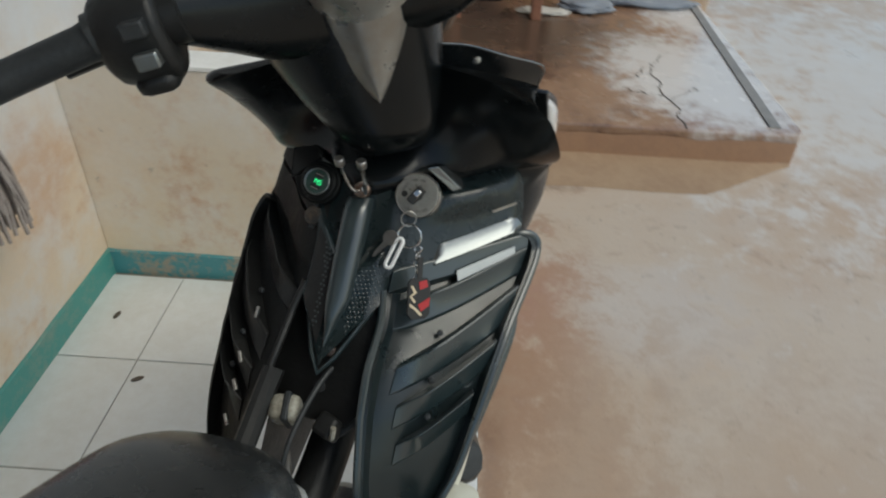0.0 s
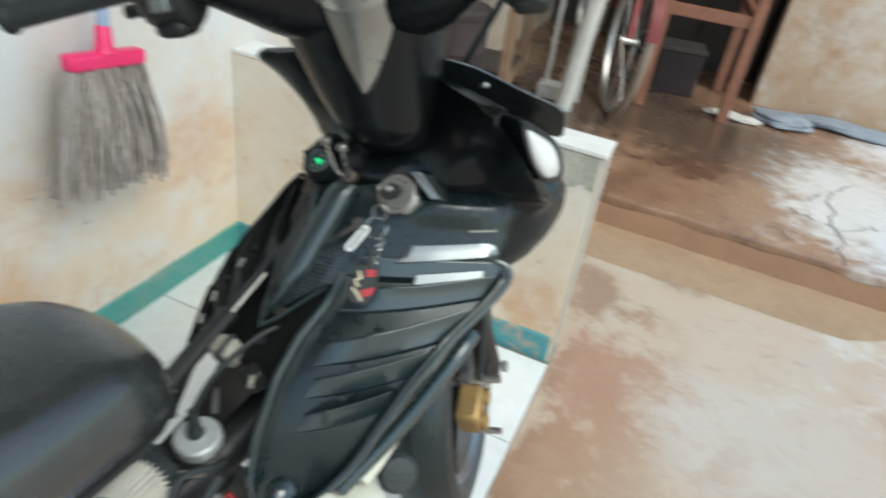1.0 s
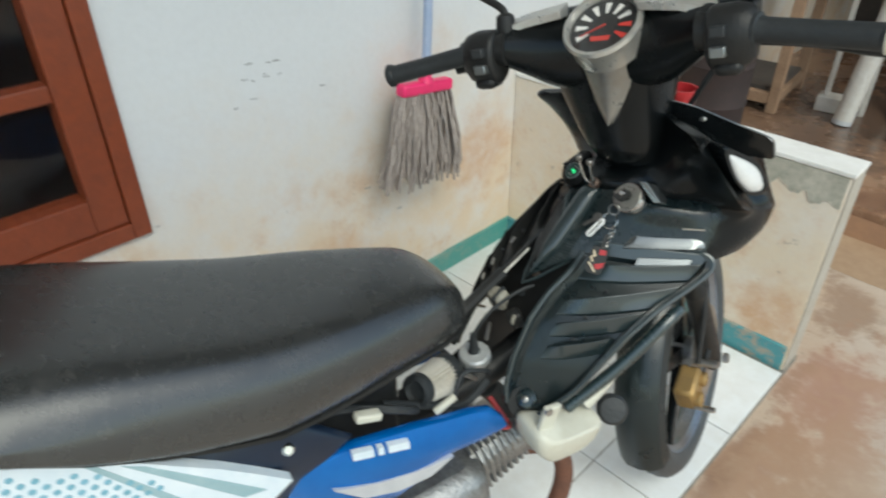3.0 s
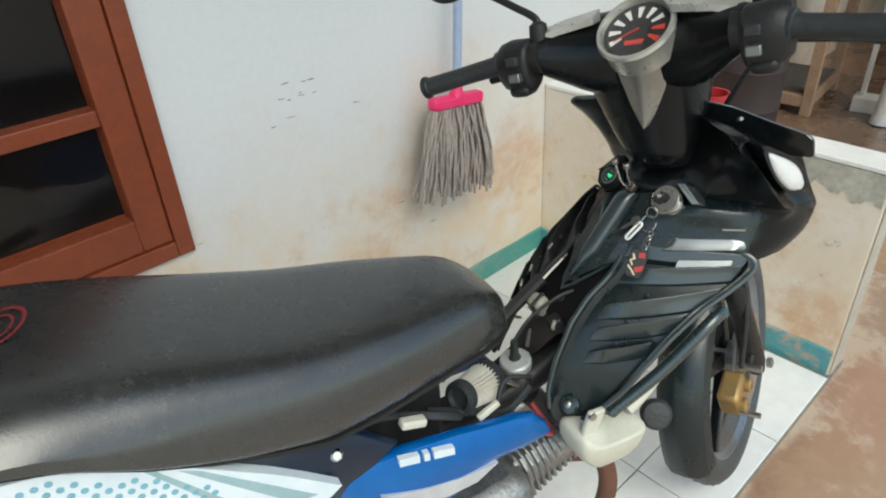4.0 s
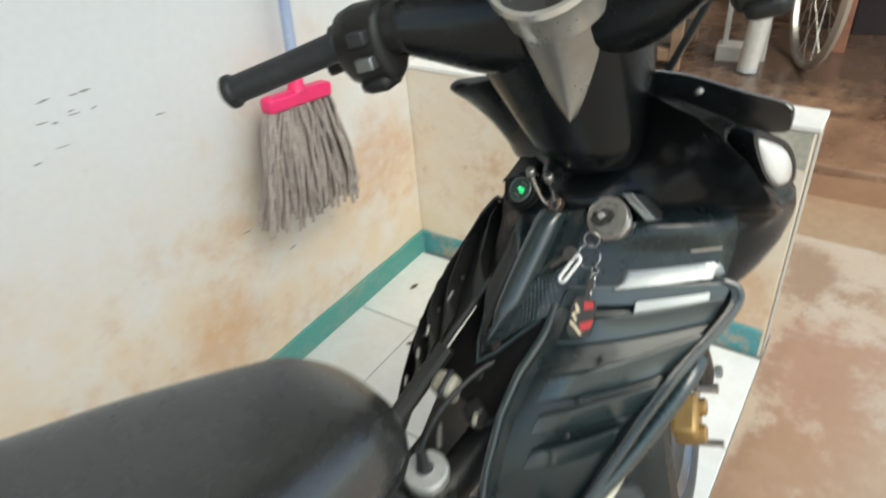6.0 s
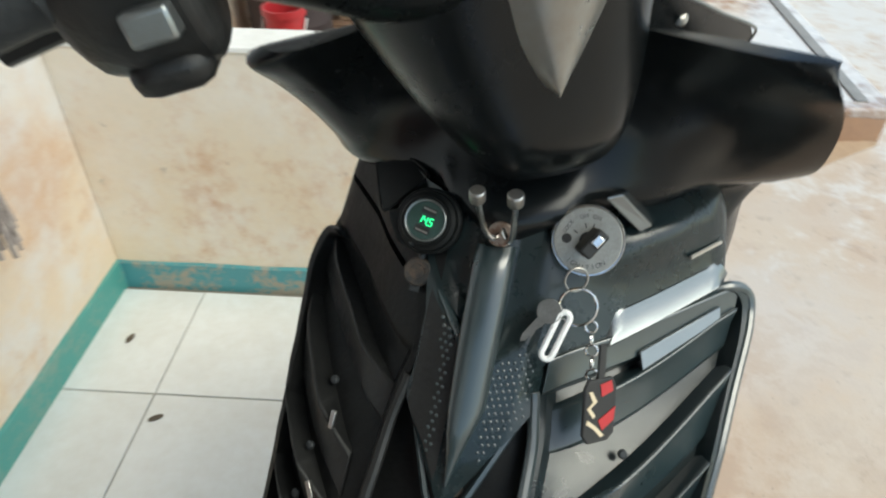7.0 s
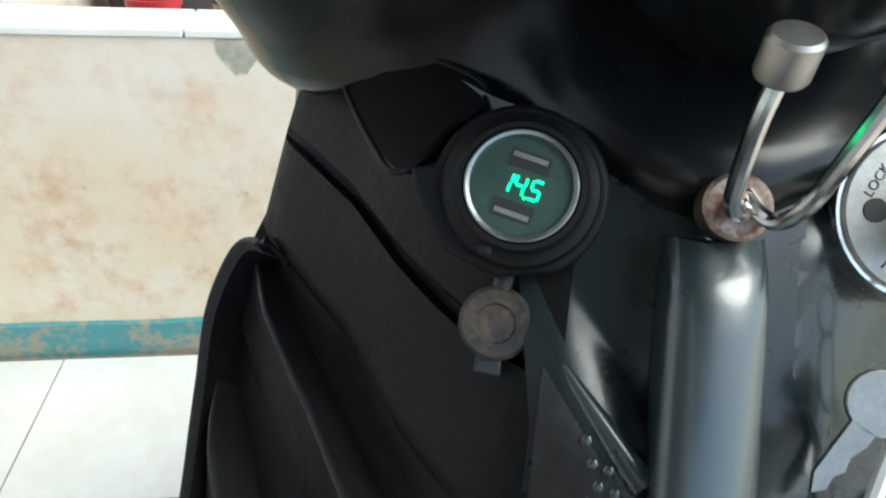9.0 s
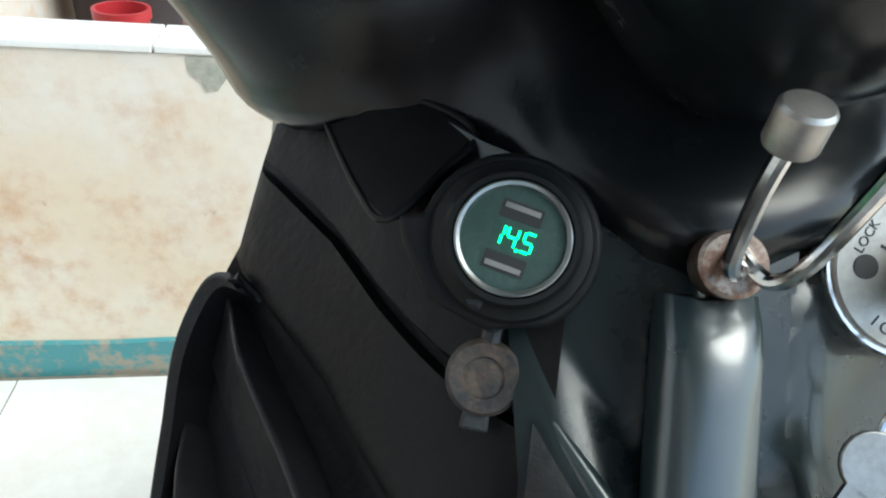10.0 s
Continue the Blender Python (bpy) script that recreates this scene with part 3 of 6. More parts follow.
# window with a red-brown timber frame and two panes seen
def window():
    w = thing("window_1", "red-brown varnished timber window, dark behind its panes", "window", kind="structure")
    x0, x1 = XW - 0.06, XW + 0.012
    fr = 0.036
    bm = bmesh.new()
    box_bm(x0, x1, WY1 - fr, WY1, WZ0, WZ1, bm)
    box_bm(x0, x1, WY0, WY0 + fr, WZ0, WZ1, bm)
    box_bm(x0, x1, WY0 + fr, WY1 - fr, WZ0, WZ0 + fr, bm)
    box_bm(x0, x1, WY0 + fr, WY1 - fr, WZ1 - fr, WZ1, bm)
    part("window_frame", bm, WOODRED, w, "outer timber frame", smooth=False, bevel=0.003)
    mid = (WY0 + WY1) / 2
    for a, c in ((mid + 0.002, WY1 - fr - 0.002), (WY0 + fr + 0.002, mid - 0.002)):
        s = 0.062
        z0, z1 = WZ0 + fr + 0.002, WZ1 - fr - 0.002
        xs, xe = x0 + 0.012, XW + 0.006
        bm = bmesh.new()
        box_bm(xs, xe, c - s, c, z0, z1, bm)
        box_bm(xs, xe, a, a + s, z0, z1, bm)
        box_bm(xs, xe, a + s, c - s, z0, z0 + 0.072, bm)
        box_bm(xs, xe, a + s, c - s, z1 - s, z1, bm)
        for zz in (0.858, 1.13, 1.41):
            box_bm(xs + 0.008, xe - 0.006, a + s, c - s, zz - 0.016, zz + 0.016, bm)
        sash = part("sash", bm, WOODRED, w, smooth=False, bevel=0.003)
        lv = [z0 + 0.072, 0.858, 1.13, 1.41, z1 - s]
        for lo, hi in zip(lv, lv[1:]):
            p = part("pane", box_bm(xs + 0.018, xs + 0.021, a + s, c - s, lo, hi), PANE, sash, smooth=False)
            p.visible_shadow = False
    # the dim room behind: an added box, its lack of light painted near-black
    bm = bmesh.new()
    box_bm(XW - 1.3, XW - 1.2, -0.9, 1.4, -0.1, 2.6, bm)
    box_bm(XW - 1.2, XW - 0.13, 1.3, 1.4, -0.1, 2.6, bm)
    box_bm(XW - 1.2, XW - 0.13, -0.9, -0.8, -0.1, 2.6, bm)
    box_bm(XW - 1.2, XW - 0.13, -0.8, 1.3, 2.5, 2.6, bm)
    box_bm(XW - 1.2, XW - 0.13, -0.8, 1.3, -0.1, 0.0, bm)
    tagged(part("wall_room", bm, NEARBLACK, smooth=False), "near-black box standing in for the unlit room behind the window", "wall", kind="structure")


window()

# ---- the moped ----
moped = thing("moped", "scuffed black and blue underbone moped parked on white tiles", "motorcycle", BIKE)

# saddle: long, low nose, rising to the tail
HW = [(0.02, 0.130), (0.1, 0.140), (0.3, 0.151), (0.45, 0.150), (0.6, 0.139), (0.72, 0.119), (0.80, 0.098), (0.85, 0.082), (0.88, 0.064), (0.897, 0.045), (0.908, 0.018)]
TOP = [(0.02, 0.896), (0.1, 0.893), (0.25, 0.886), (0.36, 0.871), (0.45, 0.848), (0.53, 0.825), (0.62, 0.802), (0.72, 0.788), (0.8, 0.775), (0.85, 0.766), (0.88, 0.745), (0.897, 0.725), (0.908, 0.701)]
LOW = [(0.02, 0.86), (0.1, 0.86), (0.25, 0.84), (0.353, 0.816), (0.43, 0.770), (0.523, 0.724), (0.614, 0.693), (0.685, 0.690), (0.745, 0.694), (0.80, 0.692), (0.84, 0.690), (0.88, 0.685), (0.908, 0.685)]


def add_scuffs(m, centre, radius):
    """Grey rubbed-through marks in one worn area."""
    n, l = m.node_tree.nodes, m.node_tree.links
    b = n["Principled BSDF"]
    g, d, k = n.new("ShaderNodeNewGeometry"), n.new("ShaderNodeVectorMath"), n.new("ShaderNodeTexNoise")
    d.operation = "DISTANCE"
    l.new(g.outputs["Position"], d.inputs[0]); d.inputs[1].default_value = centre
    k.inputs["Scale"].default_value, k.inputs["Detail"].default_value, k.inputs["Roughness"].default_value = 55, 6, 0.7
    l.new(g.outputs["Position"], k.inputs["Vector"])
    near, mark, mul, mix = n.new("ShaderNodeMapRange"), n.new("ShaderNodeMapRange"), n.new("ShaderNodeMath"), n.new("ShaderNodeMix")
    for node, a, c in ((near, radius, radius * 0.2), (mark, 0.54, 0.64)):
        node.inputs["From Min"].default_value, node.inputs["From Max"].default_value = a, c
    l.new(d.outputs["Value"], near.inputs["Value"]); l.new(k.outputs["Fac"], mark.inputs["Value"])
    mul.operation, mix.data_type = "MULTIPLY", "RGBA"
    l.new(near.outputs[0], mul.inputs[0]); l.new(mark.outputs[0], mul.inputs[1]); l.new(mul.outputs[0], mix.inputs["Factor"])
    l.new(b.inputs["Base Color"].links[0].from_socket, mix.inputs["A"])
    mix.inputs["B"].default_value = (0.055, 0.054, 0.052, 1)
    l.new(mix.outputs["Result"], b.inputs["Base Color"])


add_scuffs(VINYL, (-0.13, 0.47, 0.86), 0.10)


def saddle():
    rings = []
    vs = [0.02, 0.06, 0.12] + [0.16 + 0.03 * i for i in range(23)] + [0.845, 0.86, 0.873, 0.884, 0.893, 0.900, 0.905, 0.908]
    for v in vs:
        h, t, b = lerp(HW, v), lerp(TOP, v), lerp(LOW, v)
        d = t - b
        prof = [(0, 0.004), (0.40, 0.0028), (0.69, -0.0003), (0.835, -0.0075), (0.93, -0.0205), (0.982, -0.043), (1.0, -0.072), (0.985, -0.62 * d), (0.94, -0.85 * d), (0.90, -d), (0.0, -d)]
        k = lerp([(0.02, 1.1), (0.2, 1.2), (0.35, 1.3), (0.5, 1.4), (0.62, 1.4), (0.74, 1.3), (0.82, 1.25), (0.91, 1.2)], v)
        right = [(h * a, v, t + (c if c > 0 or c <= -0.1 else -0.8 * d * (1 - math.exp(c * k / (0.8 * d))))) for a, c in prof[:7]] + [(h * a, v, t - d * f) for a, f in ((0.975, 0.72), (0.935, 0.90), (0.89, 1.0), (0.0, 1.0))]
        # the near flank leans out towards the tail
        lean = min(1, max(0, (0.66 - v) / 0.22))
        near = [(u * (1 - lean * (0.13 * (1 - (t - w) / d) * min(1, u / (0.6 * h)) - 0.09 * max(0, (t - w) / d - 0.6) / 0.4)), vv, w) for u, vv, w in right]
        rings.append(near + [(-u, vv, w) for u, vv, w in right[-2:0:-1]])
    s = part("seat", loft_bm(rings), VINYL, moped, "long worn black vinyl saddle", angle=60, subdiv=1)
    # seat base rim
    rim = [(lerp(HW, v) * 0.86, v, lerp(LOW, v) - 0.006) for v in vs[::2]]
    part("seat_base", tube_bm(rim + [(-u, v, w) for u, v, w in reversed(rim)], 0.0045, 6), BLACKM, moped, "black plastic seat base rim")
    # worn red ring print on the rear of the saddle
    m = aim((-0.01, 0.335, lerp(TOP, 0.335) + 0.0055), (0, -0.20, 1), (0, 1, 0))
    bm = bmesh.new()
    for r0, r1 in ((0.030, 0.034), (0.019, 0.022)):
        a = [bm.verts.new(m @ Vector((x, y, 0))) for x, y in circle_pts(r0, 32)]
        c = [bm.verts.new(m @ Vector((x, y, 0))) for x, y in circle_pts(r1, 32)]
        for i in range(32):
            bm.faces.new((a[i], a[(i + 1) % 32], c[(i + 1) % 32], c[i]))
    part("print", bm, REDLOGO, s, "faded red ring print", smooth=False)
    return s


saddle()

# inner panel and leg shields share one leaning surface
CV = [(0.86, 1.185), (0.812, 1.152), (0.76, 1.106), (0.70, 1.056), (0.65, 1.0), (0.60, 0.965), (0.55, 0.94), (0.51, 0.925)]
GU = [(0.0, 0.0), (0.03, 0.014), (0.055, 0.040), (0.08, 0.062), (0.102, 0.083), (0.148, 0.130), (0.175, 0.155)]
GL = [(0.0, 0.0), (0.015, 0.0028), (0.03, 0.0085), (0.042, 0.0145), (0.055, 0.023), (0.068, 0.036), (0.08, 0.050), (0.102, 0.081), (0.148, 0.130), (0.175, 0.155)]
GD = [(0.0, 0.0), (0.05, 0.004), (0.067, 0.012), (0.08, 0.022), (0.11, 0.050), (0.148, 0.090), (0.16, 0.104), (0.175, 0.120)]


def sweep(u, w):
    """How far the surface sweeps forward at the distance u from the middle."""
    k = min(1, max(0, (w - 0.68) / 0.045))
    return lerp(GD, abs(u)) * (1 - k) + lerp(GU if u > 0 else GL, abs(u)) * k



def skin(u, w, out=0.0):
    """A point of the shield's surface at (u, w), out metres proud of it towards the rider."""
    p = Vector((u, lerp(CV, w) + sweep(u, w), w))
    return p + Vector((0.25 * (1 if u > 0 else -1) * min(1, abs(u) / 0.1), -0.72, 0.62)).normalized() * out


def leg_shield(side):
    """Side panel: flat bands above, a rounded ear, then louvres over a dark hollow; side is 1 or -1."""
    inner = [(0.036, 0.742), (0.037, 0.736), (0.040, 0.727), (0.043, 0.716), (0.046, 0.704), (0.048, 0.682), (0.053, 0.65), (0.060, 0.605), (0.068, 0.56), (0.078, 0.528)]
    outer = [(0.150, 0.743), (0.160, 0.739), (0.167, 0.731), (0.169, 0.718), (0.166, 0.703), (0.161, 0.684), (0.155, 0.65), (0.148, 0.61), (0.138, 0.565), (0.112, 0.514)]
    if side < 0:
        outer = [(u - 0.008 - 0.011 * min(1, max(0, (0.718 - w) / 0.03)) + 0.038 * max(0, (0.64 - w) / 0.12), w - 0.0085 * min(1, max(0, (w - 0.66) / 0.05))) for u, w in outer]
    rows = []
    for (a0, b0), (a1, b1) in zip(smooth2(inner), smooth2(outer)):
        row = []
        for j in range(23):
            t = j / 22
            u, w = a0 + (a1 - a0) * t, b0 + (b1 - b0) * t
            row.append(skin(side * u, w, 0.008 if t > 0.93 else (0.002 if t < 0.08 else -0.007)))
        rows.append(row)
    bm = loft_bm(rows, False)
    bmesh.ops.solidify(bm, geom=bm.faces[:], thickness=0.004)
    # left shield takes a darker, duller black: its shade is put into the material
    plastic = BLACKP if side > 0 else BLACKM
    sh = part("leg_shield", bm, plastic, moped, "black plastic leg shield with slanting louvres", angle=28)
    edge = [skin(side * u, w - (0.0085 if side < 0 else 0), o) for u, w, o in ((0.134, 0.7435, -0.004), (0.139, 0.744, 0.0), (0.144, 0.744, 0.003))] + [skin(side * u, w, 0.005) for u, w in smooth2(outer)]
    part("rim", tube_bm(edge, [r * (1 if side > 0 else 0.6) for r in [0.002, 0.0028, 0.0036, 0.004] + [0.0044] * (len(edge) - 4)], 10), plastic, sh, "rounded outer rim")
    # louvre blades: a crisp upper edge, falling back into the hollow below
    blades = (((0.044, 0.741), (0.158, 0.742), 0.0075, 0.021), ((0.050, 0.716), (0.158, 0.729), 0.010, 0.020), ((0.071, 0.681), (0.159, 0.705), 0.012, 0.023), ((0.080, 0.653), (0.152, 0.6765), 0.012, 0.022), ((0.086, 0.621), (0.142, 0.643), 0.012, 0.022))
    for k, ((u0, w0), (u1, w1), h, deep) in enumerate(blades):
        if side < 0 and k == 0:
            continue
        rings = []
        for i in range(17):
            t = i / 16
            u, w = u0 + (u1 - u0) * t, w0 + (w1 - w0) * t - (0.003 * math.sin(math.pi * t) if k else 0)
            g = min(1, 0.05 + t * 3.0, 1.0 if side > 0 else 0.1 + (1 - t) * 4) if k else 1.0
            top = -0.006 + (h + 0.006) * g
            rings.append([skin(side * u, w + 0.0015, -0.0105), skin(side * u, w, top - 0.001), skin(side * u, w - 0.0012, top), skin(side * u, w - 0.35 * deep, top - (0.5 if k else 0.1) * (h + 0.004) * g), skin(side * u, w - 0.8 * deep, top - (0.88 if k else 0.15) * (h + 0.004) * g), skin(side * u, w - deep, -0.0125)])
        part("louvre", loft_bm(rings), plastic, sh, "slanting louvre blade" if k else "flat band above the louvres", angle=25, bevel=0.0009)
    # black slot plate, painted grey for the sky it mirrors
    q = [(0.097, 0.7275), (0.146, 0.7335), (0.148, 0.7255), (0.101, 0.7190)]
    if side > 0:
        part("slot", loft_bm([[skin(u, w, 0.0088) for u, w in q], [skin(u, w, -0.010) for u, w in q]]), SHEENGREY, sh, "slot plate, grey for its sheen", bevel=0.0008)
    lip = [skin(side * (u - 0.001), w, 0.004) for u, w in smooth2(inner[2:])]
    part("seam_lip", tube_bm(lip, 0.0038, 8), plastic, sh, "rounded inner lip")
    for u, w in ((0.100, 0.692), (0.104, 0.664), (0.108, 0.636)):
        part("screw", lathe_bm([(0.0032, 0), (0.0032, 0.002), (0.002, 0.003)], aim(skin(side * u, w, 0.0), (0.2 * side, -0.7, 0.65)), 10), RUBBER, sh)
    # two flat bands between shield and fairing, with a groove between them
    rows = []
    ws = [0.7385, 0.742, 0.750, 0.760, 0.7685, 0.7700, 0.7710, 0.7722, 0.7738, 0.780, 0.788, 0.794, 0.800] + ([0.807, 0.813, 0.819, 0.825] if side > 0 else [])
    ws = ws if side > 0 else [0.722, 0.732] + ws
    for w in ws:
        out = -0.010 if w < 0.735 else 0.001 if w < 0.7695 else (-0.005 if w < 0.7725 else 0.004)
        if side > 0:
            out = 0.0045 - 0.9 * max(0, w - 0.803)
        lim = lerp([(0.72, 0.152 if side > 0 else 0.157), (0.732, 0.152 if side > 0 else 0.156), (0.742, 0.151), (0.771, 0.146), (0.784, 0.143), (0.792, 0.140), (0.80, 0.136 if side > 0 else 0.122), (0.825, 0.124)], w)
        lo = 0.022 if side > 0 else 0.030
        row = []
        for j in range(17):
            swell = 0.013 * math.exp(-((w - 0.787) / 0.013) ** 2) * min(1, max(0, (j - 3) / 5)) * min(1, (16 - j) / 5) if side > 0 else 0.0
            row.append(skin(side * (lo + (lim - lo) * j / 16), w, out + swell - (0.0065 * (1 - min(1, j / 4)) ** 2 if side > 0 else 0) if j < 16 else -0.004))
        rows.append(row)
    bm = loft_bm(rows, False)
    bmesh.ops.solidify(bm, geom=bm.faces[:], thickness=0.003)
    # same swap here: glossy on the lit right, matt dark for the left's shade
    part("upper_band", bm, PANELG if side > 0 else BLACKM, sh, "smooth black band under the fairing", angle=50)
    return sh


def smooth2(pts):
    return [(p.x, p.y) for p in smooth_line([(a, c, 0) for a, c in pts], 4)]


shield_r = leg_shield(1)
shield_l = leg_shield(-1)
# rounded foot of the near shield with its bolt
foot = aim(skin(0.0945, 0.540, 0.001), (0.35, -0.72, 0.60))
part("foot", lathe_bm([(0.015, -0.012), (0.015, 0.0), (0.012, 0.004), (0.006, 0.0055), (0.0001, 0.0055)], foot, 28), BLACKP, shield_r, "rounded foot of the shield")
part("foot_bolt", lathe_bm([(0.0055, 0.004), (0.0055, 0.008), (0.003, 0.0095)], foot, 12), STEEL, shield_r, "bright bolt")
for u, w, lean in ((-0.086, 0.686, 10), (-0.089, 0.655, 40), (-0.088, 0.633, 45), (-0.092, 0.600, 45)):
    part("clip", moved(box_bm(-0.0018, 0.0018, -0.006, 0.006, 0.0, 0.003), aim(skin(u, w, 0.006), (-0.2, -0.7, 0.66)) @ pose(0, 0, 0, 0, 0, lean)), STEEL, shield_l, "bright spring clip", bevel=0.0006)

# the centre panel: runs down to a V between the shields
WID = [(0.845, 0.070), (0.812, 0.066), (0.79, 0.044), (0.76, 0.036), (0.735, 0.036), (0.719, 0.038), (0.706, 0.026), (0.682, 0.002), (0.678, 0.001)]
WIR = [(0.845, 0.026), (0.79, 0.027), (0.77, 0.030), (0.75, 0.036), (0.735, 0.042), (0.719, 0.042), (0.706, 0.026), (0.682, 0.002), (0.678, 0.001)]
rows = []
for i in range(57):
    w = 0.818 - 0.140 * i / 56
    row = []
    for j in range(49):
        a = j / 24 - 1
        u = (lerp(WIR, w) if a > 0 else lerp(WID, w)) * a
        line = 0.753 + (abs(u) - 0.006) * 0.77 if u < 0 else 0.741 + u * 0.46
        f = min(1, max(0, (w - line) / 0.016)) if w < 0.812 else min(1, max(0, (0.84 - w) / 0.028)) * (1 if w > line else 0)
        row.append(skin(u, w, 0.006 - 0.009 * f * min(1, 1.3 - abs(u) / 0.045 if abs(u) < 0.045 else 0.3)))
    rows.append(row)
bm = loft_bm(rows, False)
bmesh.ops.solidify(bm, geom=bm.faces[:], thickness=0.005)
centre = part("centre_panel", bm, PANELG, moped, "black centre panel with a raised spine and dimpled sides", angle=30)
# dull moulded plate that carries the dimples beside the spine
rows = []
for i in range(25):
    u = -0.0345 + 0.0270 * i / 24
    top = 0.752 + (-u - 0.006) * 0.77
    low = lerp([(-0.0345, 0.716), (-0.020, 0.704), (-0.0075, 0.690)], u)
    rows.append([skin(u, low + (top - low) * t / 10, 0.0074 - 0.0025 * (t == 10)) for t in range(11)])
part("grip_plate", loft_bm(rows, False), BLACKM, centre, "dull dimpled plate", angle=50)
# shiny fillet from the plate's edge down into the hollow beside the spine
fillet = [(-0.033 + 0.0235 * k / 10, k / 10) for k in range(11)]
part("fillet", tube_bm([skin(u, 0.754 + (-u - 0.006) * 0.77 + 0.0015 * t, 0.0040) for u, t in fillet], [0.0012 + 0.0030 * t for u, t in fillet], 14), PANELG, centre, "glossy rounded edge")
# raised spine from the hook down to a point
rings = []
for i in range(21):
    t = i / 20
    w = 0.801 - 0.111 * t
    h = 0.0125 * min(1, (1 - t) * 3.2 + 0.05) * (1.0 + 0.12 * math.sin(math.pi * t))
    a = 0.84 * h * (1 - 0.42 * min(1, t * 1.4))
    hh = 0.0095 * min(1, (1 - t) * 4 + 0.15) * min(1, 0.35 + t * 9)
    rings.append([skin(u, w, o) for u, o in ((-a, 0.001), (-a, 0.006 + 0.45 * hh), (-0.93 * a, 0.006 + 0.80 * hh), (-0.75 * a, 0.006 + 0.95 * hh), (-0.2 * a, 0.006 + 1.0 * hh), (0.4 * h, 0.006 + hh), (0.74 * h, 0.006 + 0.95 * hh), (0.91 * h, 0.006 + 0.76 * hh), (0.98 * h, 0.006 + 0.35 * hh), (h, 0.003), (h, 0.001))])
part("spine", loft_bm(rings), BLACKP, centre, "glossy raised spine", angle=50)
# dimpled grip areas either side of the spine
bm = bmesh.new()
for r in range(32):
    w = 0.786 - 0.0034 * r
    for c in range(12):
        for sgn in (-1, 1):
            u = sgn * (0.0140 + 0.0036 * c + (0.0018 if r % 2 else 0))
            edge = 0.750 + (abs(u) - 0.006) * 0.77 if sgn < 0 else 0.738 + abs(u) * 0.46
            if abs(u) < (lerp(WIR, w) if sgn > 0 else lerp(WID, w)) - 0.005 and w < edge and (sgn > 0 or u > -0.0190 - 0.26 * max(0, w - 0.7427)):
                m = aim(skin(u, w, 0.0058 if sgn > 0 else 0.0073), (0.1 * sgn, -0.72, 0.62))
                lathe_bm([(0.0014, 0.0), (0.0010, 0.0003), (0.0004, 0.0004)], m, 6, bm)
tagged(part("grip_texture", bm, BLACKP, centre, "fine raised dimple texture"), kind="stuff")
# lower apron under the V with a screw hole
rows = [[skin(u * f, w, -0.010) for u in (-0.05, -0.03, 0, 0.03, 0.05)] for w, f in ((0.735, 1.0), (0.70, 1.05), (0.665, 1.1), (0.640, 1.12))]
bm = loft_bm(rows, False)
bmesh.ops.solidify(bm, geom=bm.faces[:], thickness=0.003)
apron = part("apron", bm, BLACKM, moped, "black lower apron")
part("screw", lathe_bm([(0.006, 0), (0.006, 0.002), (0.003, 0.002), (0.003, 0.0005)], aim(skin(0.002, 0.664, -0.0085), (0, -0.72, 0.62)), 14), RUBBER, apron)
bm = tube_bm([skin(-0.030, 0.712, 0.0), skin(-0.012, 0.684, 0.002), skin(0.0, 0.673, 0.003), skin(0.012, 0.684, 0.002), skin(0.034, 0.715, 0.0)], 0.0025, 6)
part("v_edge", bm, BLACKP, apron, "moulded V edge")

# front fairing: a closed shell, wings swept up behind the bars
def smooth_loop(pts, steps=3):
    """Closed Catmull-Rom."""
    pts = [Vector(p) for p in pts]
    n, out = len(pts), []
    for i in range(n):
        p0, p1, p2, p3 = pts[i - 1], pts[i], pts[(i + 1) % n], pts[(i + 2) % n]
        for k in range(steps):
            t = k / steps
            out.append(0.5 * ((2 * p1) + (p2 - p0) * t + (2 * p0 - 5 * p1 + 4 * p2 - p3) * t * t + (3 * p1 - p0 - 3 * p2 + p3) * t ** 3))
    return out


def dense(rings, around=3, along=4):
    """The same skin with rings and points filled in smoothly."""
    loops = [smooth_loop(r, around) for r in rings]
    cols = [smooth_line([l[i] for l in loops], along) for i in range(len(loops[0]))]
    return [[c[k] for c in cols] for k in range(len(cols[0]))]


def fairing_ring(w, rear, side, frontv, ear=()):
    """One level of the fairing; ear: the outer edge and the tucked side behind it, on the right."""
    half = rear + side
    right = [(u, v, w) for u, v in (rear[:5] + list(ear) if ear else half)]
    hang = min(1, max(0, (w - 0.79) / 0.03))
    left = [(-u, v - 0.014 * hang * min(1, max(0, (u - 0.075) / 0.05)), w - 0.024 * hang * min(1, max(0, (u - 0.075) / 0.05))) for u, v in half]
    return right + [(0.06, frontv - 0.012, w), (0, frontv, w), (-0.06, frontv - 0.012, w)] + left[:0:-1]


def hug(w, back=0.005):
    """Rear line of the fairing where it lies behind the shield's skin."""
    return [(u, lerp(CV, w) + (sweep(u, w) + sweep(-u, w)) / 2 + back + (0.010 if 0.03 < u < 0.07 else 0)) for u in (0.0, 0.035, 0.055, 0.09, 0.12, 0.143)]


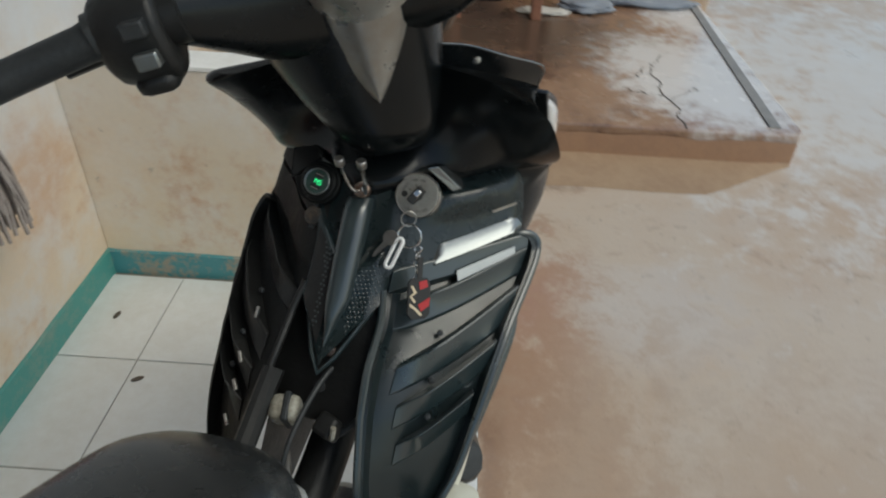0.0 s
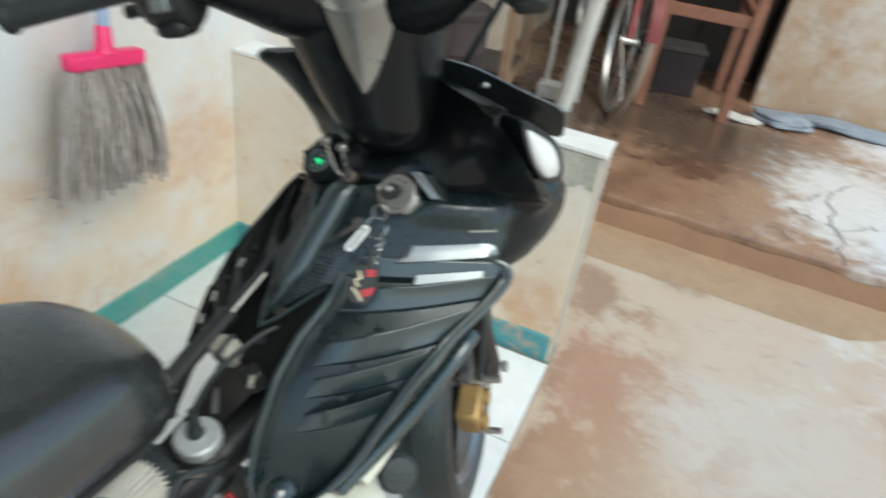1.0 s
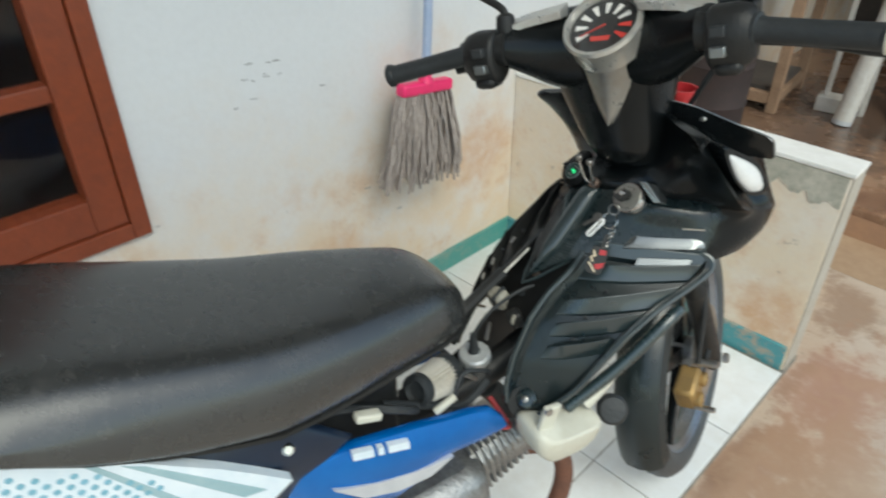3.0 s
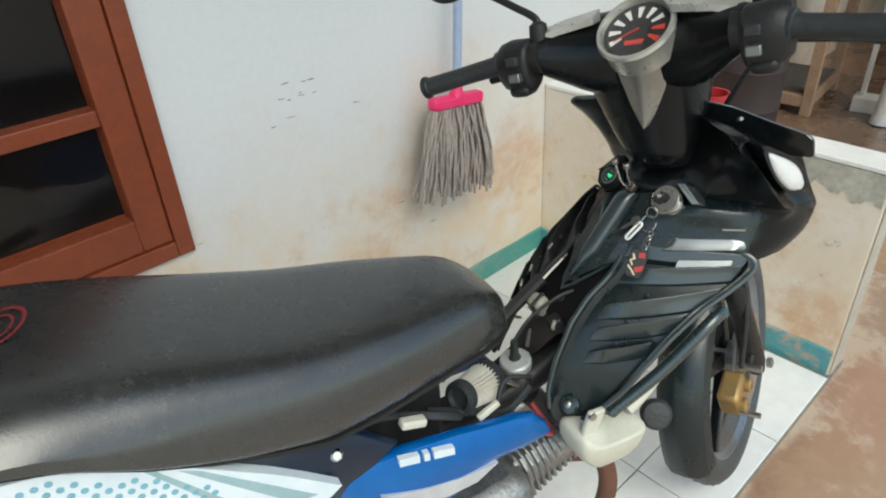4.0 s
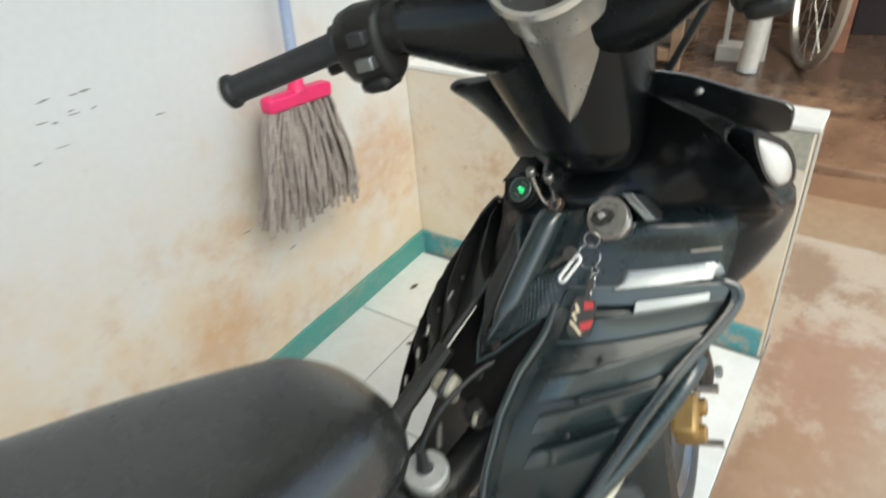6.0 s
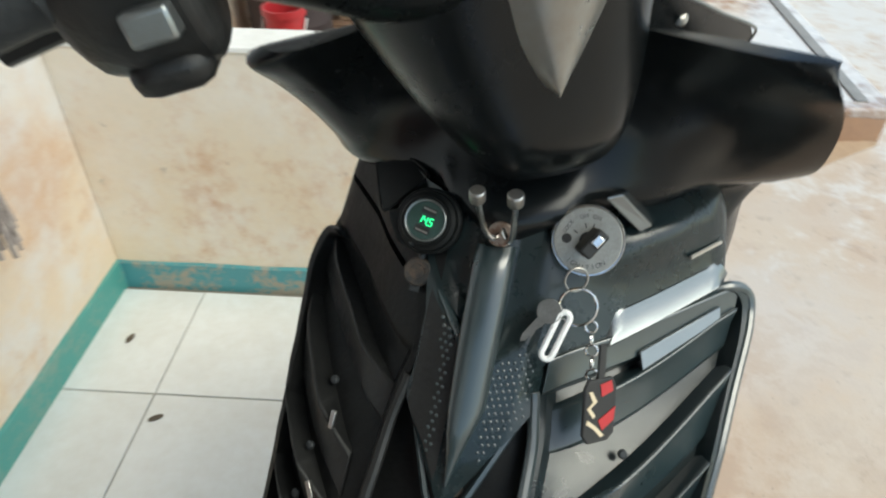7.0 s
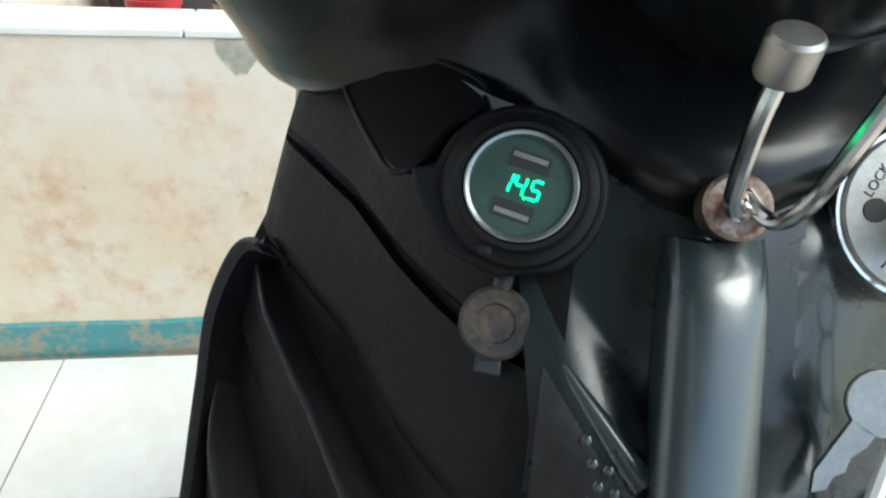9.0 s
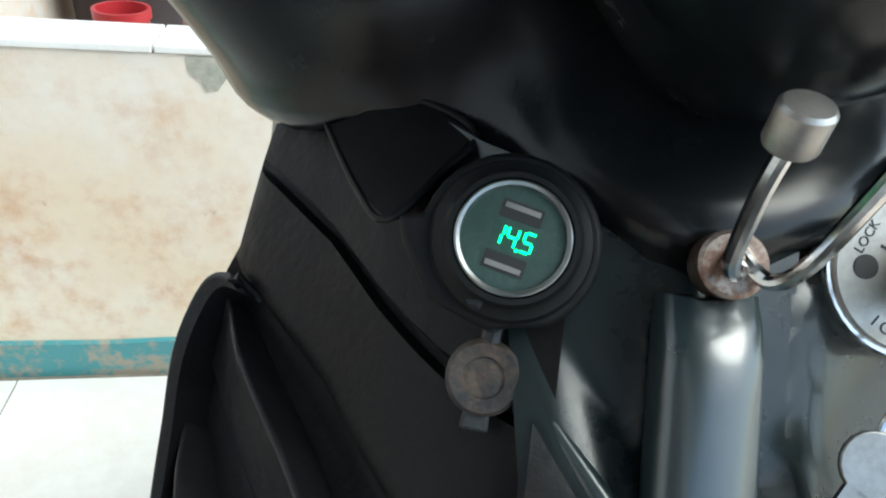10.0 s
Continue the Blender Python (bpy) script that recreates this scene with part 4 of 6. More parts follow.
RINGS = [
    fairing_ring(0.722, hug(0.722, 0.02), [(0.150, 1.300), (0.13, 1.34)], 1.36),
    fairing_ring(0.745, hug(0.745, 0.015), [(0.157, 1.308), (0.14, 1.36)], 1.40),
    fairing_ring(0.775, hug(0.775, 0.014), [(0.157, 1.305), (0.146, 1.37)], 1.43),
    fairing_ring(0.798, hug(0.798, 0.009), [(0.156, 1.300), (0.150, 1.37)], 1.45, ((0.164, 1.284), (0.158, 1.305), (0.146, 1.355))),
    fairing_ring(0.818, [(0, 1.150), (0.035, 1.163), (0.055, 1.186), (0.092, 1.205), (0.122, 1.232), (0.149, 1.256)], [(0.156, 1.290), (0.142, 1.345)], 1.45, ((0.173, 1.256), (0.147, 1.290), (0.132, 1.335))),
    fairing_ring(0.840, [(0, 1.186), (0.035, 1.190), (0.058, 1.198), (0.097, 1.208), (0.128, 1.226), (0.155, 1.246)], [(0.157, 1.272), (0.138, 1.325)], 1.43, ((0.179, 1.229), (0.146, 1.262), (0.130, 1.310))),
    fairing_ring(0.868, [(0, 1.212), (0.035, 1.212), (0.06, 1.210), (0.102, 1.208), (0.134, 1.212), (0.161, 1.224)], [(0.160, 1.252), (0.130, 1.298)], 1.35, ((0.177, 1.205), (0.146, 1.232), (0.124, 1.280))),
    fairing_ring(0.895, [(0, 1.215), (0.035, 1.214), (0.06, 1.210), (0.106, 1.200), (0.140, 1.194), (0.167, 1.198)], [(0.167, 1.226), (0.126, 1.255)], 1.29, ((0.171, 1.184), (0.146, 1.204), (0.120, 1.240))),
    fairing_ring(0.918, [(0, 1.212), (0.035, 1.208), (0.06, 1.202), (0.112, 1.184), (0.147, 1.170), (0.166, 1.171)], [(0.169, 1.195), (0.11, 1.212)], 1.232, ((0.160, 1.162), (0.146, 1.180), (0.105, 1.206))),
    fairing_ring(0.929, [(0, 1.207), (0.035, 1.202), (0.06, 1.195), (0.108, 1.177), (0.136, 1.171), (0.153, 1.172)], [(0.154, 1.181), (0.10, 1.194)], 1.212),
]
fairing = part("front_fairing", loft_bm(dense(RINGS)), BLACKG, moped, "glossy black front fairing with swept wings", angle=45)
IND = ((0.163, 1.199, 0.915), (0.163, 1.232, 0.903), (0.163, 1.277, 0.877), (0.162, 1.306, 0.848), (0.162, 1.315, 0.826), (0.162, 1.303, 0.820), (0.162, 1.273, 0.830), (0.163, 1.231, 0.867))
# band between fairing and shield, its reflection painted as pale metal: a shallow trough, rising towards its outer end
rows = []
for k, f in enumerate((0.0, 0.12, 0.4, 0.7, 0.9, 1.0)):
    row = []
    for t in range(15):
        u = 0.072 + 0.004 * f + (lerp([(0, 0.146), (0.5, 0.149), (1, 0.138)], f) - 0.072 - 0.004 * f) * t / 14
        w = 0.734 + 0.010 * t / 14 + (0.021 - 0.004 * t / 14) * f
        row.append(skin(u, w, (0.0056 + 0.0045 * (1 - f) ** 2) if 0 < t < 14 and 0 < k < 5 else 0.0035))
    rows.append(row)
part("fairing_band", loft_bm(rows, False), SHEENGREY, fairing, "black band given a pale grey sheen")
part("dash", tube_bm([skin(0.118, 0.7690, 0.0085), skin(0.138, 0.7710, 0.0060)], 0.0014, 6), SILVER, fairing, "thin pale line")
# the clear indicator tucked in front of the fairing's ear
lens = [Vector(q) for q in IND]
mid = sum(lens, Vector()) / len(lens)
loops = [smooth_loop([mid + (q - mid) * f + Vector((o, 0, 0)) for q in lens], 4) for f, o in ((1.0, -0.030), (1.0, -0.002), (0.97, 0.0), (0.80, 0.0), (0.77, -0.002))]
ind = part("indicator", loft_bm(loops), BLACKG, fairing, "black indicator housing", angle=50)
mid += Vector((0, -0.004, -0.004))
loops = [smooth_loop([mid + (q - mid) * f + Vector((o, 0, 0)) for q in lens], 4) for f, o in ((0.76, -0.004), (0.76, 0.0), (0.6, 0.003), (0.2, 0.005))]
part("lens", loft_bm(loops), LENSW, ind, "white indicator lens", angle=60)

# facet of the moulding beside the ignition lock, its reflection painted as pale grey
q = [Vector(p) for p in ((0.0590, 1.1705, 0.8335), (0.0690, 1.1765, 0.8345), (0.0905, 1.1880, 0.8075), (0.0835, 1.1810, 0.8060))]
part("lock_facet", loft_bm([q, [p + Vector((0.003, 0.022, -0.010)) for p in q]]), SHEENGREY, fairing, "slanting facet by the lock, pale for its reflection", smooth=False, bevel=0.0012)
# smoked beak plate over the fairing, with a bolt
beak = [(0.050, 1.205, 0.944), (0.078, 1.235, 0.936), (0.108, 1.285, 0.912), (0.131, 1.327, 0.893), (0.136, 1.342, 0.881), (0.126, 1.367, 0.848), (0.100, 1.300, 0.864), (0.078, 1.255, 0.884), (0.060, 1.225, 0.912)]
a = [Vector(p) for p in beak]
c = [Vector((u - 0.004, v + 0.001, w - 0.005)) for u, v, w in beak]
bk = part("beak_plate", loft_bm([a, c]), BLACKG, moped, "thin glossy black fairing plate", bevel=0.001)
part("bolt", lathe_bm([(0.006, 0), (0.006, 0.002), (0.003, 0.005)], aim((0.080, 1.253, 0.917), (0.3, -0.6, 0.7)), 14), STEEL, bk, "bright screw")
# thin pale tube that draws the reflection along the plate's edge
part("edge_glint", tube_bm(smooth_line(beak[:6], 4), 0.0011, 6), USBRIM, bk, "pale line drawn for the upper edge's glint")
lobe = [[Vector((-u * f + 0.003 * (1 - f), v + dv, w + dw)) for u, v, w in beak] for f, dv, dw in ((0.97, 0.004, 0.002), (1.0, 0.004, -0.004), (1.0, 0.008, -0.018), (0.94, 0.012, -0.030))]
part("visor", loft_bm([smooth_loop(q, 3) for q in lobe]), BLACKG, moped, "rounded glossy black fairing lobe", angle=60)

# pocket beside the charger: a closed jet-black face paints the hollow's shade
pk = [Vector(p) for p in ((-0.110, 1.214, 0.805), (-0.094, 1.206, 0.817), (-0.075, 1.196, 0.822), (-0.058, 1.182, 0.820), (-0.066, 1.166, 0.815), (-0.076, 1.148, 0.810), (-0.088, 1.168, 0.806))]
part("pocket", loft_bm([pk, [p + Vector((0, 0.02, -0.012)) for p in pk]]), MATTK, moped, "jet-black face standing in for the shaded pocket")
part("pocket_lip", tube_bm(smooth_line(pk + [pk[0]], 5), 0.0010, 8), MATTK, moped, "rounded lip of the pocket")

# ---- ignition lock ----
LN = Vector((0.10, -0.80, 0.59)).normalized()
lm = aim((0.0535, 1.1622, 0.8060), LN) @ Matrix.Scale(0.90, 4)
lock = part("ignition_lock", lathe_bm([(0.0255, -0.018), (0.0255, 0.002), (0.0245, 0.0035), (0.0232, 0.0035)], lm, 40), CHROME, moped, "round worn metal ignition lock")
part("lock_face", lathe_bm([(0.0232, 0.001), (0.0232, 0.0042), (0.0225, 0.0048), (0.006, 0.0048), (0.006, 0.002)], lm, 40), LOCKFACE, lock, "worn steel lock face")
part("keyhole", lathe_bm([(0.0058, 0.0), (0.0058, 0.0052)], lm, 20), INKK, lock)
part("shutter_hole", lathe_bm([(0.0034, 0.0), (0.0034, 0.0052)], lm @ pose(-0.0145, 0.0, 0), 16), INKK, lock)


def lettering(body, m, size, parent, mat, name="lettering"):
    cu = bpy.data.curves.new("text", "FONT")
    cu.body, cu.size, cu.extrude = body, size, 0.0001
    cu.align_x = cu.align_y = "CENTER"
    cu.materials.append(mat)
    ob = new(name, cu)
    ob.parent = parent
    ob.matrix_local = m
    return ob


for i, ch in enumerate("IGNITION"):
    a = radians(-90 + (i - 3.5) * 11)
    lettering(ch, lm @ pose(0.0185 * math.cos(a), 0.0185 * math.sin(a), 0.0049, 0, 0, math.degrees(a) + 90), 0.0046, lock, INKK)
for ang in (150, 105, 75):
    part("mark", moved(box_bm(-0.0004, 0.0004, 0.0085, 0.0120, 0.0048, 0.0050), lm @ pose(0, 0, 0, 0, 0, ang - 90)), INKK, lock, smooth=False)
for word, ang, rr in (("LOCK", 150, 0.0165), ("OFF", 105, 0.0165), ("ON", 75, 0.0165)):
    a = radians(ang)
    lettering(word, lm @ pose(rr * math.cos(a), rr * math.sin(a), 0.0049, 0, 0, ang - 90), 0.0038, lock, INKK)

# ---- charger with voltmeter ----
UN = Vector((0.02, -0.76, 0.65)).normalized()
um = aim((-0.0455, 1.1425, 0.8125), UN) @ pose(0, 0, 0, 0, 0, -14) @ Matrix.Scale(0.89, 4)
usb = part("charger_socket", lathe_bm([(0.0222, -0.020), (0.0220, -0.004), (0.0210, -0.001), (0.0190, 0.0), (0.0182, 0.001)], um, 48), MATTK, moped, "round black charger socket with a green voltmeter")
part("bezel", lathe_bm([(0.0182, -0.004), (0.0182, 0.0015), (0.0172, 0.003), (0.0158, 0.003), (0.0152, 0.001)], um, 48), MATTK, usb, "black rubber bezel")
part("rim", lathe_bm([(0.0152, -0.002), (0.0152, 0.0030), (0.0147, 0.0034), (0.0138, 0.0030), (0.0135, 0.0012)], um, 48), USBRIM, usb, "thin grey rim")
part("face", lathe_bm([(0.0136, -0.002), (0.0136, 0.0014), (0.0001, 0.0014)], um, 40), USBFACE, usb, "grey face tinted with the display's green glow")
for y in (0.0070, -0.0070):
    part("usb_port", box_bm(-0.0056, 0.0056, y - 0.0024, y + 0.0024, 0.0, 0.0016, m=um), INKK, usb, "dark usb slot", smooth=False)
    part("port_tongue", box_bm(-0.0048, 0.0048, y + (0.0002 if y > 0 else -0.0016), y + (0.0016 if y > 0 else -0.0002), 0.0, 0.0019, m=um), STEEL, usb, "bright contact tongue", smooth=False)
# seven-segment digits 14.5
SEG = {"a": (0, 1, 1), "g": (0, 0, 1), "d": (0, -1, 1), "f": (-1, 0.5, 0), "b": (1, 0.5, 0), "e": (-1, -0.5, 0), "c": (1, -0.5, 0)}
for dx, segs in ((-0.0042, "bc"), (-0.0004, "fgbc"), (0.0040, "afgcd")):
    bm = bmesh.new()
    for s in segs:
        sx, sy, flat = SEG[s]
        cx, cy = sx * 0.00135 + sy * 0.00032, sy * 0.0026
        w, h = (0.0011, 0.00036) if flat else (0.00036, 0.00115)
        box_bm(dx + cx - w, dx + cx + w, cy - h, cy + h, 0.0015, 0.0019, bm, um)
    part("digit", bm, LED, usb, "glowing green digit", smooth=False)
part("decimal_point", lathe_bm([(0.0005, 0.0015), (0.0005, 0.0019)], um @ pose(0.0018, -0.0028, 0), 8), LED, usb)
# teardrop mounting plate and hanging rubber cap
out = [(0.0245 * math.cos(radians(a)), 0.0245 * math.sin(radians(a))) for a in range(-60, 170, 12)] + [(-0.031, 0.004), (-0.029, -0.003), (-0.020, -0.018), (-0.004, -0.024)]
part("mount_plate", slab_bm(out, 0.010, um @ pose(0, 0, -0.014, 0, 0, 14)), MATTK, usb, "black moulded mount", bevel=0.0015)
cm = aim(skin(-0.047, 0.7745, 0.006), (0.0, -0.80, 0.60)) @ pose(0, 0, 0, 0, 0, -4) @ Matrix.Scale(0.80, 4)
cap = part("rubber_cap", lathe_bm([(0.0105, -0.004), (0.0118, -0.002), (0.0118, 0.003), (0.0105, 0.0045), (0.0065, 0.0040), (0.006, 0.0030), (0.0001, 0.0030)], cm, 28), GRIMY, usb, "grimy hanging rubber cap")
part("strap", tube_bm([cm @ Vector((0, 0.009, 0.001)), cm @ Vector((0, 0.016, 0.002)), um @ Vector((-0.004, -0.017, 0.0))], 0.0026, 8), RUBBER, usb, "rubber strap")
part("tab", slab_bm([(-0.004, 0), (-0.0045, -0.006), (0.0045, -0.006), (0.004, 0)], 0.003, cm @ pose(0, -0.0105, -0.001)), RUBBER, cap, bevel=0.0008)

# ---- twin bag hook ----
wm = aim((0.003, 1.1405, 0.8145), (0.0, -0.78, 0.62))
hook = part("bag_hook", lathe_bm([(0.0078, -0.006), (0.0078, 0.0015), (0.0068, 0.0022), (0.0035, 0.0022)], wm, 24), RUSTW, moped, "twin-pronged chromed bag hook")
part("screw_head", lathe_bm([(0.0036, 0.0), (0.0036, 0.0038), (0.0018, 0.0042), (0.0018, 0.0028)], wm, 6), RUSTW, hook)
for pts, tip in (([(0.001, 1.141, 0.815), (0.0008, 1.132, 0.8175), (-0.003, 1.1265, 0.825), (-0.0052, 1.1200, 0.8425), (-0.0057, 1.1155, 0.8545)], (-0.0057, 1.1155, 0.8535)),
                 ([(0.004, 1.141, 0.818), (0.009, 1.134, 0.8155), (0.0125, 1.1290, 0.8230), (0.0142, 1.1220, 0.8425), (0.0150, 1.1180, 0.8545)], (0.0150, 1.1180, 0.8535))):
    part("prong", tube_bm(smooth_line(pts, 6), 0.0019, 10), CHROME, hook, "bent steel prong")
    part("prong_cap", lathe_bm([(0.0042, 0), (0.0046, 0.0008), (0.0046, 0.0072), (0.0040, 0.0080), (0.0001, 0.0081)], aim(tip, (0, -0.22, 1), (0, 1, 0)), 24), STEEL, hook, "cylindrical chrome cap")

# ---- bars, cowl, gauge: built straight, then turned ----
UC = 0.022


def cowl():
    rows = [(0.838, 0.030, 1.165, 1.212), (0.850, 0.038, 1.146, 1.218), (0.872, 0.047, 1.132, 1.225), (0.90, 0.056, 1.126, 1.235), (0.93, 0.063, 1.122, 1.245), (0.96, 0.069, 1.114, 1.25), (0.99, 0.076, 1.104, 1.25), (1.015, 0.084, 1.094, 1.24), (1.038, 0.084, 1.108, 1.225), (1.054, 0.072, 1.132, 1.205), (1.066, 0.05, 1.155, 1.190)]
    rings = []
    for w, h, r, f in rows:
        left = h + lerp([(0.838, 0.004), (0.87, 0.010), (0.90, 0.016), (0.93, 0.022), (0.97, 0.028), (0.99, 0.026), (1.015, 0.014), (1.038, 0.004), (1.066, 0.0)], w)
        rings.append([(UC, r, w)] + [(UC + h * a, r + (f - r) * b, w) for a, b in ((0.45, 0.03), (0.78, 0.14), (0.97, 0.36), (1.0, 0.55), (0.85, 0.8), (0.5, 0.96))] + [(UC, f, w)] + [(UC - left * a, r + (f - r) * b, w) for a, b in ((0.5, 0.96), (0.85, 0.8), (1.0, 0.55), (0.97, 0.36), (0.78, 0.14), (0.45, 0.03))])
    c = part("handlebar_cowl", steer(loft_bm(dense(rings, 2, 3))), BLACKG, moped, "glossy black handlebar cowl", angle=50)
    for s in (1, -1):
        rings = []
        for d, vc, wc, rv, rw in ((0.03, 1.155, 1.009, 0.055, 0.058), (0.075, 1.140, 1.014, 0.050, 0.052), (0.105, 1.120, 1.022, 0.040, 0.040), (0.135, 1.098, 1.030, 0.030, 0.027), (0.148, 1.092, 1.030, 0.024, 0.022)):
            rings.append([(UC + s * d, vc + rv * math.cos(a), wc + rw * math.sin(a)) for a in (2 * math.pi * j / 16 for j in range(16))])
        part("cowl_arm", steer(loft_bm(dense(rings, 2, 3))), BLACKG, c, "black cowl arm", angle=50)
        # pale trim line on top of each arm
        q = [(0.050, 1.108, 1.070), (0.10, 1.102, 1.064), (0.142, 1.090, 1.054)]
        bm = loft_bm([[(UC + s * u, v - 0.014 + 0.004 * i, w - 0.003), (UC + s * u, v + 0.018 * (1 - i * 0.3), w + 0.004), (UC + s * u, v + 0.014, w - 0.012), (UC + s * u, v - 0.010, w - 0.013)] for i, (u, v, w) in enumerate(q)])
        part("arm_trim", steer(bm), SILVER, c, "pale silver trim strip", bevel=0.001)
    return c


cw = cowl()
# silver teardrop below the gauge
rows = []
DROP = [(0.9105, 0.0015), (0.914, 0.0065), (0.922, 0.0118), (0.932, 0.0172), (0.945, 0.0222), (0.96, 0.0268), (0.975, 0.0308), (0.99, 0.0342), (1.005, 0.037), (1.02, 0.040)]
for i in range(37):
    w = 0.9105 + (1.02 - 0.9105) * (i / 36) ** 1.3
    h = lerp(DROP, w)
    r = lerp([(0.90, 1.126), (0.93, 1.122), (0.96, 1.114), (0.99, 1.104), (1.015, 1.094), (1.03, 1.091)], w)
    mid = UC + lerp([(0.91, -0.006), (0.97, 0.002), (1.02, 0.005)], w)
    rows.append([(mid + h * a, r - 0.0075 + 0.011 * a * a, w) for a in (k / 8 - 1 for k in range(17))])
bm = loft_bm(rows, False)
bmesh.ops.solidify(bm, geom=bm.faces[:], thickness=0.006)
tear = part("silver_trim", steer(bm), SILVER, cw, "scratched silver teardrop trim", angle=60)
GM = aim((UC + 0.006, 1.098, 1.042), (0, -0.66, 0.75))
gauge = part("speedometer", steer(lathe_bm([(0.047, -0.03), (0.048, -0.004), (0.051, 0.004), (0.049, 0.009), (0.045, 0.009), (0.043, 0.0)], GM, 48, caps=False)), SILVER, moped, "round speedometer with a silver ring")
part("dial", steer(lathe_bm([(0.0435, -0.002), (0.0435, 0.0005), (0.0001, 0.0005)], GM, 40)), INKK, gauge, "black dial")
for i in range(9):
    a = radians(-30 + i * 30)
    bm = slab_bm([(0.020, -0.0016), (0.036, -0.0040), (0.036, 0.0040), (0.020, 0.0016)], 0.0006, GM @ pose(0, 0, 0.0006, 0, 0, math.degrees(a)))
    part("dial_mark", steer(bm), DIALW if i not in (0, 1) else DIALR, gauge, "pale radial dial mark" if i not in (0, 1) else "red radial dial mark", smooth=False)
part("warning_area", steer(slab_bm([(-0.011, -0.022), (0.011, -0.022), (0.013, -0.015), (-0.013, -0.015)], 0.0006, GM @ pose(0, 0, 0.0006))), DIALR, gauge, "red warning lamp strip", smooth=False)
part("needle", steer(slab_bm([(-0.001, -0.004), (0.0012, -0.004), (0.0004, 0.030), (-0.0004, 0.030)], 0.001, GM @ pose(0, 0, 0.0016, 0, 0, 118))), DIALR, gauge, "red needle", smooth=False)
lens = part("gauge_glass", steer(lathe_bm([(0.0435, 0.005), (0.030, 0.0075), (0.0001, 0.0085)], GM, 32, caps=False)), COVER, gauge, "clear gauge glass")
lens.visible_shadow = False

for s, end in ((-1, -0.288), (1, 0.334)):
    inner = UC + s * 0.180
    y0, y1, z0, z1 = 1.078, 1.054, 1.026, 1.009
    g = [(inner + (end - inner) * t, y0 + (y1 - y0) * t, z0 + (z1 - z0) * t) for t in (0, 0.06, 0.07, 0.12, 0.5, 0.93, 0.94, 0.99, 1.0)]
    grip = part("grip", steer(tube_bm(g, [0.0185, 0.0185, 0.0148, 0.0136, 0.0132, 0.0136, 0.0148, 0.0148, 0.0115], 20)), RUBBER, moped, "black rubber handlebar grip")
    part("bar_end", steer(lathe_bm([(0.0165, -0.005), (0.0165, -0.001), (0.014, 0.001), (0.012, -0.002), (0.011, -0.006)], aim(g[-1], (s * 0.97, -0.16, -0.13)), 20)), WHITEP if s > 0 else RUBBER, grip, "pale bar end ring" if s > 0 else "hollow grip end")
    # switch housing
    hx0, hx1 = UC + s * 0.135, UC + s * 0.186
    rings = []
    for x, r in ((hx0, 0.026), (hx0 + s * 0.004, 0.031), (hx0 + s * 0.030, 0.032), (hx1 - s * 0.006, 0.028), (hx1, 0.022)):
        rings.append([(x, 1.083 + r * 0.95 * math.cos(a) * (1.12 if math.cos(a) > 0 else 0.95), 1.024 + r * math.sin(a) * (1.3 if math.sin(a) < 0 else 1.0)) for a in (2 * math.pi * j / 18 for j in range(18))])
    house = part("switch_housing", steer(loft_bm(rings)), BLACKM, moped, "black plastic switch housing", angle=45, bevel=0.002)
    for k, (yy, zz) in enumerate(((1.052, 1.030), (1.054, 1.008))):
        part("switch_button", steer(box_bm(UC + s * 0.143, UC + s * 0.160, yy - 0.006, yy + 0.01, zz - 0.006, zz + 0.006)), USBRIM if k == 1 else RUBBER, house, "grey switch button" if k == 1 else "", bevel=0.0018)
    part("lower_switch", steer(box_bm(UC + s * 0.142, UC + s * 0.174, 1.064, 1.100, 0.978, 0.996)), BLACKM, house, bevel=0.008)
    part("clamp", steer(lathe_bm([(0.0225, -0.007), (0.0225, 0.007)], aim((UC + s * 0.130, 1.086, 1.028), (1, 0, 0)), 20)), BLACKM, house)
    # lever
    lev = [(UC + s * 0.120, 1.120, 1.012), (UC + s * 0.17, 1.135, 1.006), (UC + s * 0.24, 1.128, 0.998), (UC + s * 0.29, 1.115, 0.988), (UC + s * 0.335, 1.108, 0.982)]
    if s > 0:
        lv = part("brake_lever", steer(tube_bm(smooth_line(lev, 5), 0.0065, 10)), BLACKM, moped, "black brake lever")
        part("lever_ball", steer(lathe_bm([(0.003, -0.007), (0.006, -0.005), (0.0075, 0), (0.006, 0.005), (0.003, 0.007)], aim(lev[-1], (1, 0, 0)), 14)), USBRIM, lv, "bright lever end")
        mc = part("master_cylinder", steer(box_bm(UC + 0.120, UC + 0.178, 1.108, 1.150, 1.010, 1.052)), BLACKM, moped, "black brake fluid reservoir", bevel=0.005)
        part("reservoir_lid", steer(box_bm(UC + 0.118, UC + 0.180, 1.106, 1.152, 1.053, 1.060)), RUBBER, mc, bevel=0.002)
    else:
        part("lever_bracket", steer(tube_bm(smooth_line(lev[:3], 5), 0.007, 10)), BLACKM, moped, "short black lever bracket")
